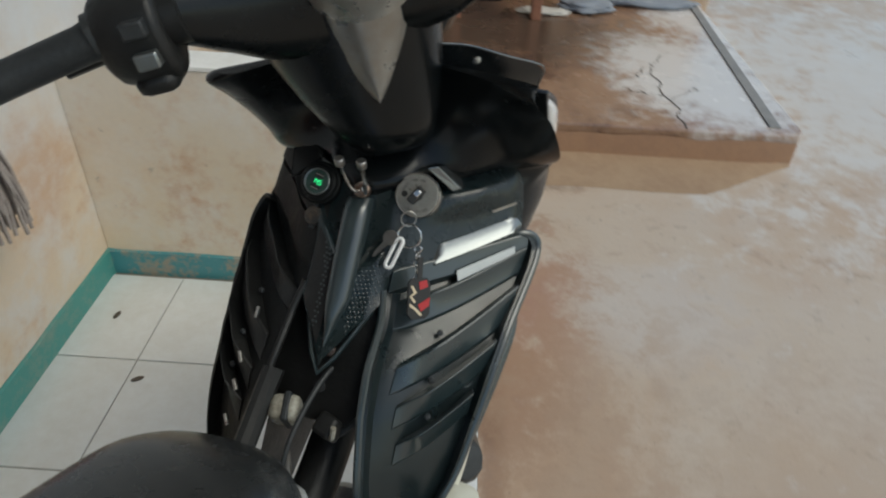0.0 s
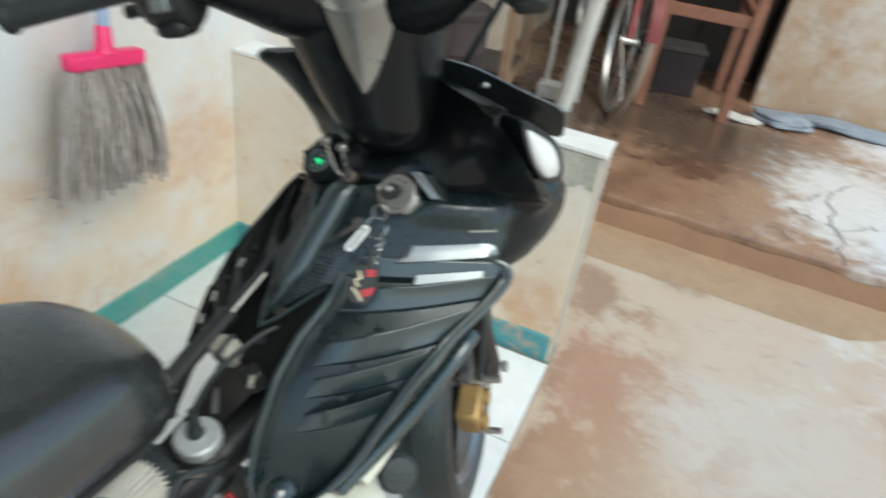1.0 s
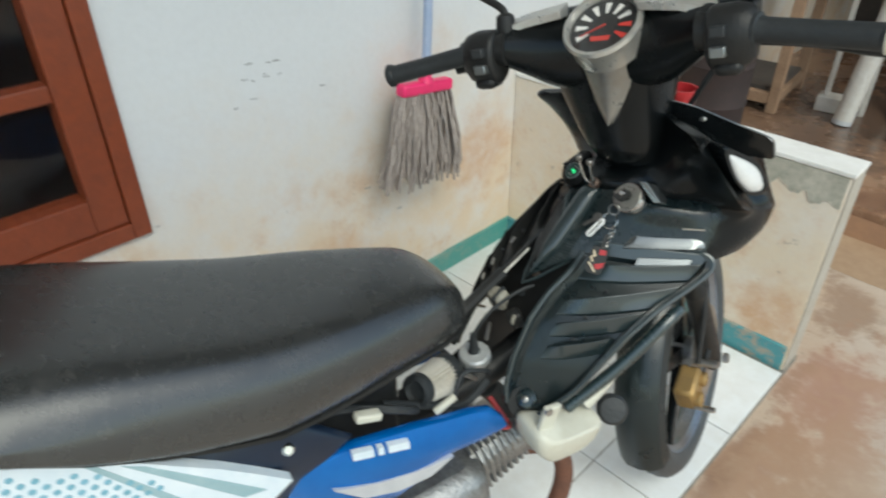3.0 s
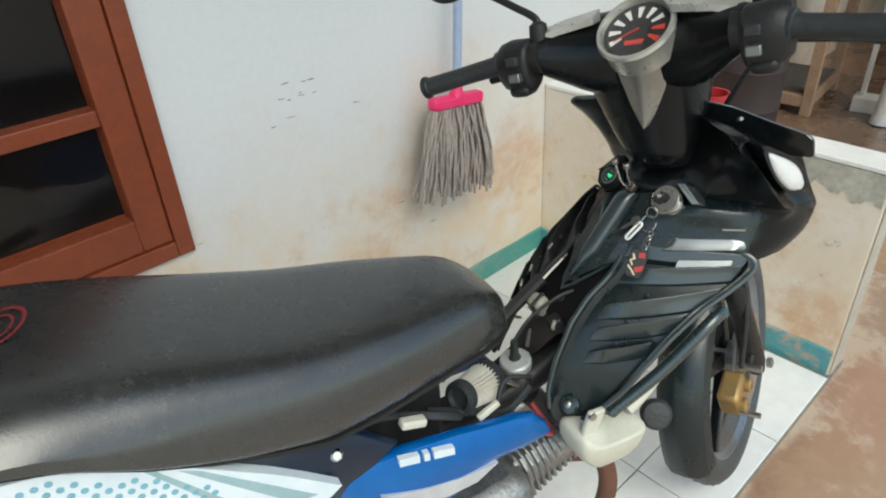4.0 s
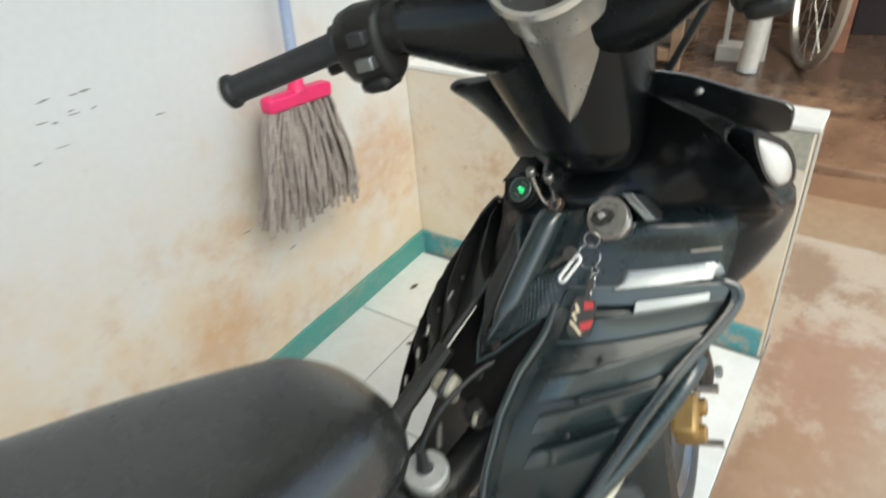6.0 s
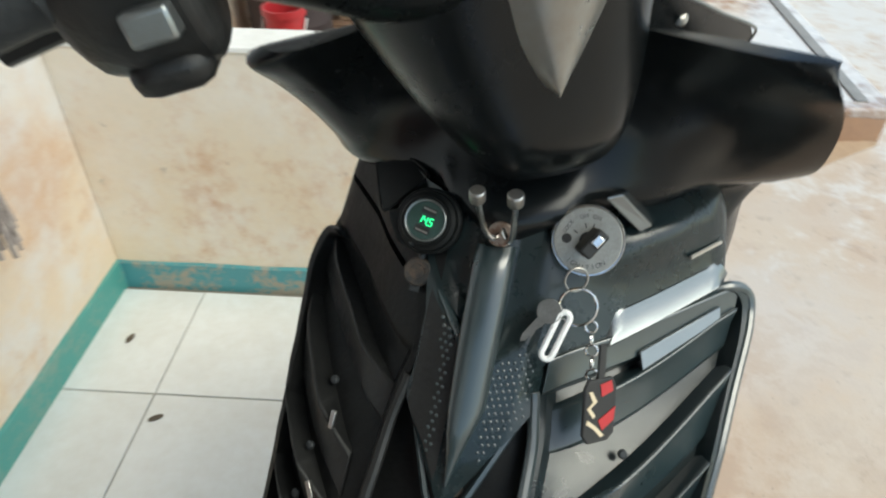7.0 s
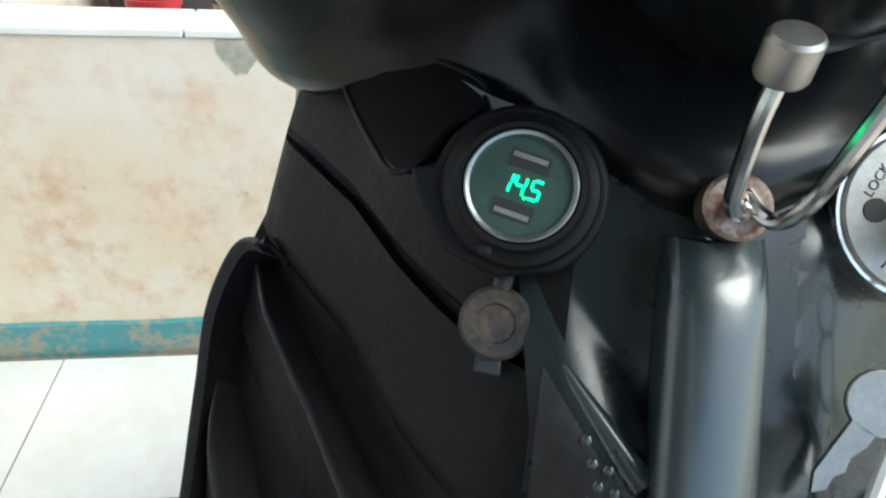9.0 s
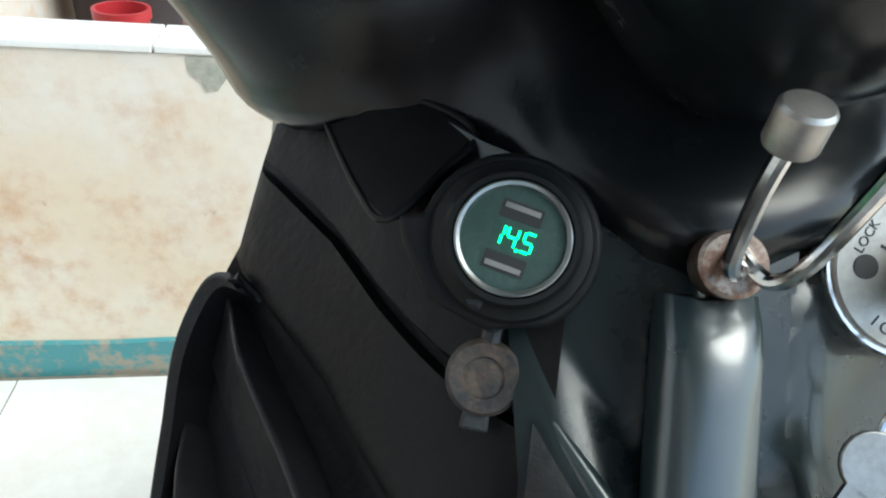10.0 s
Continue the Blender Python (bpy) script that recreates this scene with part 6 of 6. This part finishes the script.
# rear wheel, mostly hidden under the tail
RX = aim((0, 0.235, 0.285), (1, 0, 0))
rear = part("rear_wheel", lathe_bm([(0.216, -0.022), (0.205, -0.012), (0.205, 0.012), (0.216, 0.022), (0.222, 0.022), (0.222, -0.022), (0.216, -0.022)], RX, 40, caps=False), BLACKG, moped, "dark cast rear wheel")
part("tyre", lathe_bm(prof, RX, 48, caps=False), TYRE, rear, "dusty black tyre")
for i in range(5):
    m = RX @ pose(0, 0, 0, 0, 0, i * 72)
    part("spoke", loft_bm([[m @ Vector((0.0, a * 0.018, b * 0.012)) for a, b in ((-1, -1), (1, -1), (1, 1), (-1, 1))], [m @ Vector((0.207, a * 0.010, b * 0.009)) for a, b in ((-1, -1), (1, -1), (1, 1), (-1, 1))]]), BLACKG, rear)
part("swing_arm", tube_bm([(0.08, 0.62, 0.33), (0.08, 0.23, 0.285)], 0.02, 10), BLACKM, moped, "black swing arm")
part("swing_arm", tube_bm([(-0.08, 0.62, 0.33), (-0.08, 0.23, 0.285)], 0.02, 10), BLACKM, moped, "black swing arm")

# ---- keys in the ignition ----
keys = thing("key_bunch", "ignition key with ring, white tag and red printed leather fob", "keys", BIKE)
km = lm @ pose(0, 0, 0.004)
kk = aim(km @ Vector((0, 0, 0)), (0.22, -0.81, 0.54), (0.55, 0.0, 0.83))
part("ignition_key", moved(box_bm(-0.0042, 0.0042, -0.0095, 0.0085, 0.003, 0.025), kk), INKK, keys, "black plastic key head", bevel=0.0015)
part("key_end", moved(box_bm(-0.0028, 0.0028, -0.0015, 0.0055, 0.0245, 0.0265), kk), CHROME, keys, "bright square key end", bevel=0.0008)
part("key_blade", moved(box_bm(-0.001, 0.001, -0.0035, 0.0035, -0.006, 0.007), kk), STEEL, keys, smooth=False)


def ring_bm(center, normal, r, thick, up=(0, 0, 1)):
    m = aim(center, normal, up)
    pts = [m @ Vector((r * math.cos(a), r * math.sin(a), 0)) for a in (2 * math.pi * j / 32 for j in range(33))]
    return tube_bm(pts, thick, 8, caps=False)


part("small_ring", ring_bm((0.052, 1.139, 0.7925), (0.5, -0.8, 0.3), 0.0075, 0.0007), STEEL, keys)
part("key_ring", ring_bm((0.056, 1.130, 0.779), (0.15, -0.85, 0.5), 0.0115, 0.0009), CHROME, keys, "thin steel key ring")
# white tag
m = aim((0.0465, 1.1135, 0.7675), (0.1, -0.8, 0.6), (0.26, 0.48, 0.82))
loop = [(0.0034 * math.cos(a), 0.0115 * (1 if math.sin(a) > 0 else -1) + 0.0040 * math.sin(a)) for a in (2 * math.pi * k / 24 for k in range(25))]
part("white_tag", tube_bm([m @ Vector((x, y, 0.0012)) for x, y in loop], 0.0019, 8), WHITE, keys, "white plastic loop tag")
# spare key
m = aim((0.037, 1.117, 0.775), (0.0, -0.75, 0.66), (0.50, 0.5, 0.68))
m = m @ Matrix.Scale(0.82, 4)
part("spare_key", slab_bm(circle_pts(0.0095, 20, 0, 0.008), 0.0018, m), KEYM, keys, "round-headed spare key", bevel=0.0004)
part("spare_blade", slab_bm([(-0.0035, 0.0), (-0.0035, -0.018), (-0.001, -0.023), (0.0015, -0.020), (0.0012, -0.016), (0.0028, -0.013), (0.0018, -0.009), (0.0035, -0.004), (0.0035, 0.0)], 0.0018, m), KEYM, keys)
# carabiner chain links
for i in range(6):
    c0 = Vector((0.066 + 0.0015 * i, 1.127 - 0.0045 * i, 0.768 - 0.0055 * i))
    part("chain_link", ring_bm(c0, (1, 0, 0.2) if i % 2 else (0.1, -0.8, 0.5), 0.0035, 0.0008), CHROME, keys)
# leather fob with a red and cream print
m = aim((0.079, 1.092, 0.738), (0.70, -0.58, 0.40), (-0.12, 0.45, 0.85))
m = m @ Matrix.Scale(0.85, 4)
fob = part("leather_fob", slab_bm([(-0.012, 0.022), (0.010, 0.022), (0.014, 0.014), (0.014, -0.020), (0.008, -0.025), (-0.010, -0.025), (-0.015, -0.018), (-0.015, 0.016)], 0.003, m), INKK, keys, "black leather fob printed red and cream", bevel=0.0008)
for q, mt in (([(-0.002, 0.018), (0.008, 0.020), (0.010, 0.012), (0.000, 0.009)], REDP), ([(-0.002, -0.008), (0.006, -0.004), (0.013, 0.000), (0.012, -0.010), (0.002, -0.016)], REDP),
              ([(-0.012, 0.014), (-0.009, 0.014), (-0.004, 0.006), (-0.010, 0.002), (-0.005, -0.004), (-0.007, -0.006), (-0.013, 0.002), (-0.008, 0.006)], CREAM), ([(-0.012, -0.006), (-0.004, -0.012), (0.004, -0.020), (0.001, -0.021), (-0.006, -0.014), (-0.013, -0.009)], CREAM)):
    part("print", slab_bm(q, 0.0006, m @ pose(0, 0, 0.003)), mt, fob, "printed patch", smooth=False)
part("strap", slab_bm([(-0.003, 0.022), (0.003, 0.022), (0.003, 0.046), (-0.003, 0.046)], 0.002, m), INKK, keys, "black strap")

# ---- mop hanging against the wall ----
mop = thing("mop", "grey string mop with hot pink clamp, hanging against the wall", "mop", Matrix.Translation((-0.80, 1.517, 0.683)) @ pose(0, 0, 0, -7))
bm = box_bm(-0.017, 0.017, -0.088, 0.088, -0.020, 0.012)
part("clamp", bm, PINK, mop, "hot pink plastic clamp", bevel=0.008)
part("socket", lathe_bm([(0.022, 0.008), (0.017, 0.02), (0.0145, 0.055), (0.0125, 0.058)], pose(0, 0, 0, 0, -3), 20), PINK, mop, "pink handle socket")
part("handle", tube_bm([(0, 0, 0.03), (-0.03, 0.0, 0.55), (-0.056, -0.004, 1.25)], 0.0115, 14), PIPEBLUE, mop, "pale blue metal handle")
random.seed(11)
for i in range(150):
    y0 = random.uniform(-0.082, 0.082)
    x0 = random.uniform(-0.013, 0.014)
    ln = random.uniform(0.20, 0.262)
    spread = 1.0 + 0.75 * random.uniform(0.7, 1.1)
    ph, am = random.uniform(0, 6.3), random.uniform(0.002, 0.007)
    pts = []
    for k in range(9):
        t = k / 8
        pts.append((x0 * (1 + 1.2 * t) + 0.012 * math.sin(t * 2.0) + am * math.sin(7 * t + ph) - 0.004, y0 * (1 + (spread - 1) * t ** 0.8) + am * math.sin(9 * t + ph * 1.7), -0.012 - ln * t))
    part("strand", tube_bm(pts, [0.0036 * random.uniform(0.85, 1.1)] * 9, 5), MOPYARN, mop, "matted grey-brown cotton strand" if i == 0 else "")

# ---- things on the slab beyond the parapet ----
Z = 0.1


def bicycle():
    b = thing("bicycle", "old red bicycle with brown dusty tyres, parked in the store", "bicycle", pose(-0.085, 3.595, Z, 0, 3, 22))
    for y, nm in ((0.15, "front_wheel"), (1.12, "rear_wheel")):
        m = aim((0, y, 0.33), (1, 0, 0))
        w = part(nm, lathe_bm([(0.300, -0.010), (0.306, -0.014), (0.309, 0.0), (0.306, 0.014), (0.300, 0.010), (0.300, -0.010)], m, 48, caps=False), STEEL, b, "dull spoked rim")
        part("tyre", lathe_bm([(0.308, -0.013), (0.318, -0.019), (0.330, 0.0), (0.318, 0.019), (0.308, 0.013), (0.308, -0.013)], m, 48, caps=False), BROWNTYRE, w, "brown dusty tyre")
        part("hub", lathe_bm([(0.02, -0.04), (0.015, 0), (0.02, 0.04)], m, 12), STEEL, w)
        for i in range(20):
            a = 2 * math.pi * i / 20
            s = 0.03 if i % 2 else -0.03
            part("spoke", tube_bm([m @ Vector((0.018 * math.cos(a), 0.018 * math.sin(a), s)), m @ Vector((0.302 * math.cos(a + 0.2), 0.302 * math.sin(a + 0.2), 0))], 0.0012, 4), STEEL, w)
        rings = []
        for i in range(13):
            a = radians(10 + i * 13)
            rings.append([m @ Vector((0.352 * math.sin(a) * 0 + 0.350 * math.cos(a), 0.350 * math.sin(a), u)) for u in (-0.026, 0, 0.026)])
        fb = loft_bm(rings, False)
        bmesh.ops.solidify(fb, geom=fb.faces[:], thickness=0.002)
        part("mudguard", fb, BIKERED, b, "faded red mudguard")
    for pts, r in (([(0, 0.15, 0.33), (0, 0.30, 0.80), (0, 0.32, 0.92)], 0.014), ([(0, 0.30, 0.78), (0, 0.78, 0.40)], 0.016), ([(0, 0.32, 0.86), (0, 0.86, 0.80)], 0.015), ([(0, 0.78, 0.40), (0, 0.90, 0.92)], 0.015), ([(0, 0.78, 0.36), (0, 1.12, 0.33)], 0.010), ([(0, 0.88, 0.80), (0, 1.12, 0.33)], 0.009)):
        part("frame_tube", tube_bm(pts, r, 10), BIKERED, b, "red frame tube")
    part("handlebar", tube_bm(smooth_line([(-0.27, 0.42, 0.98), (-0.20, 0.34, 1.0), (0, 0.30, 0.97), (0.20, 0.34, 1.0), (0.27, 0.42, 0.98)], 5), 0.011, 10), STEEL, b, "steel handlebar")
    part("saddle", moved(box_bm(-0.07, 0.07, -0.13, 0.12, 0.0, 0.05), pose(0, 0.92, 0.92)), RUBBER, b, "black saddle", bevel=0.02)


bicycle()


def timber_rack():
    r = thing("timber_rack", "rough timber rack with slender posts and rails", "rack", pose(-0.60, 3.50, Z, 0, 0, 6))
    for x, y in ((0.0, 0.0), (0.0, 0.42), (-0.75, 0.0), (-0.75, 0.42)):
        part("post", box_bm(x - 0.022, x + 0.022, y - 0.020, y + 0.020, 0, 1.15), WOODOLD, r, "pale timber post", smooth=False, bevel=0.003)
    for z in (0.04, 0.55, 1.05):
        part("side_rail", box_bm(-0.018, 0.018, 0.022, 0.398, z, z + 0.05), WOODOLD, r, smooth=False, bevel=0.003)
        part("long_rail", box_bm(-0.728, -0.024, -0.018, 0.018, z, z + 0.05), WOODOLD, r, smooth=False, bevel=0.003)
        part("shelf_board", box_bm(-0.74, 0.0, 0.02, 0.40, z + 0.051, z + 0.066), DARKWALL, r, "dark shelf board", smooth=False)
    return r


timber_rack()
st = thing("white_stand", "thin grey-white folding stand with a white foot", "stand", pose(-0.45, 3.72, Z, 0, 0, 8))
for x in (0.0, 0.16):
    part("leg", box_bm(x - 0.010, x + 0.010, -0.014, 0.014, 0, 1.1), PAINTW, st, "grey-white upright", smooth=False, bevel=0.002)
part("foot_block", box_bm(-0.03, 0.13, -0.05, 0.04, 0.0, 0.07), PAINTW, st, "white block", smooth=False, bevel=0.006)
part("cross_bar", box_bm(0.01, 0.15, -0.010, 0.010, 0.6, 0.63), PAINTW, st, smooth=False)
pts = [(-0.32, 3.585, Z + 0.004), (-0.245, 3.70, Z + 1.15)]
p = tagged(part("plastic_pipe", tube_bm([pts[0], (-0.3199, 3.5853, Z + 0.006), pts[1]], 0.040, 24), PAINTW), "wide dull white plastic pipe standing on end, leaning", "pipe")
part("pipe_mouth", tube_bm([(-0.3201, 3.583, Z + 0.001), (-0.3195, 3.586, Z + 0.02)], 0.0405, 24), STICKG, p, "grey rim of the pipe")


def wood_table():
    t = thing("wooden_table", "reddish-brown wooden table with a pale cloth bundle above", "table", pose(0.37, 4.02, Z, 0, 0, 6))
    for x, y in ((0.0, 0.0), (-0.40, 0.0), (0.0, 0.55), (-0.40, 0.55)):
        part("leg", box_bm(x - 0.024, x + 0.024, y - 0.024, y + 0.024, 0, 0.72), WOODBRN, t, "square wooden leg", smooth=False, bevel=0.003)
    for z in (0.44, 0.66):
        part("rail", box_bm(-0.376, -0.024, -0.014, 0.014, z, z + 0.055), WOODBRN, t, smooth=False, bevel=0.003)
        part("rail", box_bm(-0.014, 0.014, 0.024, 0.526, z, z + 0.055), WOODBRN, t, smooth=False, bevel=0.003)
    part("tabletop", box_bm(-0.46, 0.06, -0.06, 0.61, 0.72, 0.745), WOODBRN, t, "worn tabletop", smooth=False, bevel=0.004)


wood_table()


def bundle(name, label, cat, place, size, mat, seed):
    """A crumpled sheet: a squashed, creased lump."""
    bm = bmesh.new()
    bmesh.ops.create_icosphere(bm, subdivisions=4, radius=1.0)
    for v in bm.verts:
        d = v.co.normalized()
        r = 1 + 0.35 * noise.noise(d * 1.7 + Vector((seed, 0, 0))) + 0.18 * abs(noise.noise(d * 5 + Vector((0, seed, 0))))
        v.co = Vector((d.x * r * size[0], d.y * r * size[1], max(0.0, (d.z * r * 0.5 + 0.42) * size[2])))
    ob = part(name, bm, mat, angle=60)
    ob.matrix_world = Matrix.Translation(place)
    return tagged(ob, label, cat)


bundle("plastic_sheet", "crumpled blue-grey plastic sheet on the floor by the wall", "sheet", (0.64, 4.22, Z), (0.15, 0.09, 0.06), CLOTHB, 3.0)
bundle("crumpled_cloth", "pale crumpled cloth lying on the slab", "cloth", (0.42, 4.12, Z), (0.13, 0.05, 0.03), PAINTW, 9.0)
bundle("floor_sheet", "long crumpled grey sheet along the wall foot", "sheet", (0.98, 4.36, Z), (0.26, 0.07, 0.05), CLOTHB, 5.0)
bundle("cloth_bundle", "pale cloth bundle on the table", "cloth", (0.20, 4.30, Z + 0.746), (0.2, 0.15, 0.14), STICKW, 6.0)
cab = thing("dark_cabinet", "dark wooden cabinet against the store wall", "cabinet", pose(0.20, 4.95, Z, 0, 0, 0))
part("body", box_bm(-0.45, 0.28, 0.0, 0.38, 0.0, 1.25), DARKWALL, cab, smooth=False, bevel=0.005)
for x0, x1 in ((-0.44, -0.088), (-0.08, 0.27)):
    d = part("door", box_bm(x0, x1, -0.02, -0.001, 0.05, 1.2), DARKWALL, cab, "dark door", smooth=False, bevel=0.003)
    part("knob", lathe_bm([(0.006, 0), (0.012, 0.012), (0.010, 0.02), (0.001, 0.022)], aim((x1 - 0.04 if x0 < -0.2 else x0 + 0.04, -0.02, 0.6), (0, -1, 0)), 12), STEEL, d)
crate = thing("crate", "small dark crate with a dull lid beneath the table", "crate", pose(0.08, 4.35, Z, 0, 0, 10))
part("body", box_bm(-0.11, 0.11, -0.09, 0.09, 0, 0.22), NEARBLACK, crate, smooth=False, bevel=0.006)
part("lid", box_bm(-0.115, 0.115, -0.095, 0.095, 0.221, 0.245), DARKWALL, crate, "dull dark lid", smooth=False, bevel=0.004)
# red bucket and dark heap right behind the parapet
bucket = thing("bucket", "red plastic bucket standing behind the parapet", "bucket", pose(-0.54, 2.42, -0.024) @ Matrix.Diagonal((0.85, 0.85, 1.14, 1)))
part("body", lathe_bm([(0.045, 0.0), (0.056, 0.455), (0.062, 0.455), (0.062, 0.47), (0.054, 0.47), (0.043, 0.008)], None, 32), REDP, bucket)
part("handle", tube_bm(smooth_line([(-0.062, 0, 0.445), (-0.052, -0.04, 0.415), (0, -0.064, 0.385), (0.052, -0.04, 0.415), (0.062, 0, 0.445)], 5), 0.003, 8), STEEL, bucket, "wire handle")
drum = thing("dark_drum", "black plastic drum with a lid beside the rack", "drum", pose(-0.70, 3.05, Z) @ Matrix.Diagonal((0.8, 0.8, 0.78, 1)))
part("body", lathe_bm([(0.16, 0.0), (0.17, 0.02), (0.17, 0.20), (0.175, 0.21), (0.17, 0.22), (0.17, 0.40), (0.175, 0.41), (0.17, 0.42), (0.168, 0.58)], None, 36), NEARBLACK, drum, "black ribbed body")
part("lid", lathe_bm([(0.176, 0.575), (0.178, 0.60), (0.165, 0.612), (0.05, 0.618), (0.001, 0.618)], None, 36), NEARBLACK, drum, "flat black lid")

# small leaf litter on the tiles
for x, y, a in ((-0.655, 1.60, 30), (-0.79, 1.80, 80)):
    m = pose(x, y, 0.0015, 0, 0, a)
    outl = [(0.014 * math.cos(t), 0.006 * math.sin(t)) for t in (2 * math.pi * j / 14 for j in range(14))]
    tagged(part("leaf", slab_bm(outl, 0.002, m), LEAF, smooth=False), "small dry grey leaf on the tiles", "leaf", group="leaf litter")

# ---- scuffs on the white wall: shallow flakes ----
WALLOB = bpy.data.objects["wall_west"]
random.seed(21)
for cy, cz, k in ((1.10, 0.785, 5), (1.02, 0.745, 2), (1.13, 0.815, 3), (1.46, 0.30, 1), (1.37, 0.43, 1), (0.83, 0.55, 1), (1.3, 0.72, 1)):
    for i in range(k):
        y, z = cy + random.uniform(-0.06, 0.06), cz + random.uniform(-0.018, 0.018)
        w, h = random.uniform(0.004, 0.014), random.uniform(0.0007, 0.0018)
        m = Matrix.Translation((XW, y, z)) @ pose(0, 0, 0, 90, 0, 90) @ pose(0, 0, 0, 0, 0, random.uniform(-9, 9))
        outl = [(w * math.cos(t) * random.uniform(0.7, 1.2), h * math.sin(t) * random.uniform(0.6, 1.3)) for t in (2 * math.pi * j / 9 for j in range(9))]
        part("chip", slab_bm(outl, 0.0008, m), CHIPM, WALLOB, "grey chip in the whitewash" if i == 0 else "", smooth=False)

# ---- floor tiles, one by one ----
def tile_mesh(wx, wy):
    bm = bmesh.new()
    e, h = 0.0012, 0.006
    loft_bm([[(-wx, -wy, 0), (wx, -wy, 0), (wx, wy, 0), (-wx, wy, 0)], [(-wx, -wy, h - e), (wx, -wy, h - e), (wx, wy, h - e), (-wx, wy, h - e)], [(-wx + e, -wy + e, h), (wx - e, -wy + e, h), (wx - e, wy - e, h), (-wx + e, wy - e, h)]], bm=bm)
    return finish(bm, TILE, smooth=False)


random.seed(5)
xs = [XW, -0.681, -0.381, -0.081, XE]
shared = [tile_mesh((b - a) / 2 - 0.0016, 0.1484) for a, b in zip(xs, xs[1:])]
for r in range(12):
    yc = YP - 0.005 - 0.161 - 0.3 * r
    for c, (a, b) in enumerate(zip(xs, xs[1:])):
        t = new("tile", shared[c])
        t.parent = FLOOR
        t.location = ((a + b) / 2, yc, -0.006 + random.uniform(-0.0004, 0.0004))
        t.rotation_euler = (radians(random.uniform(-0.08, 0.08)), radians(random.uniform(-0.08, 0.08)), 0)
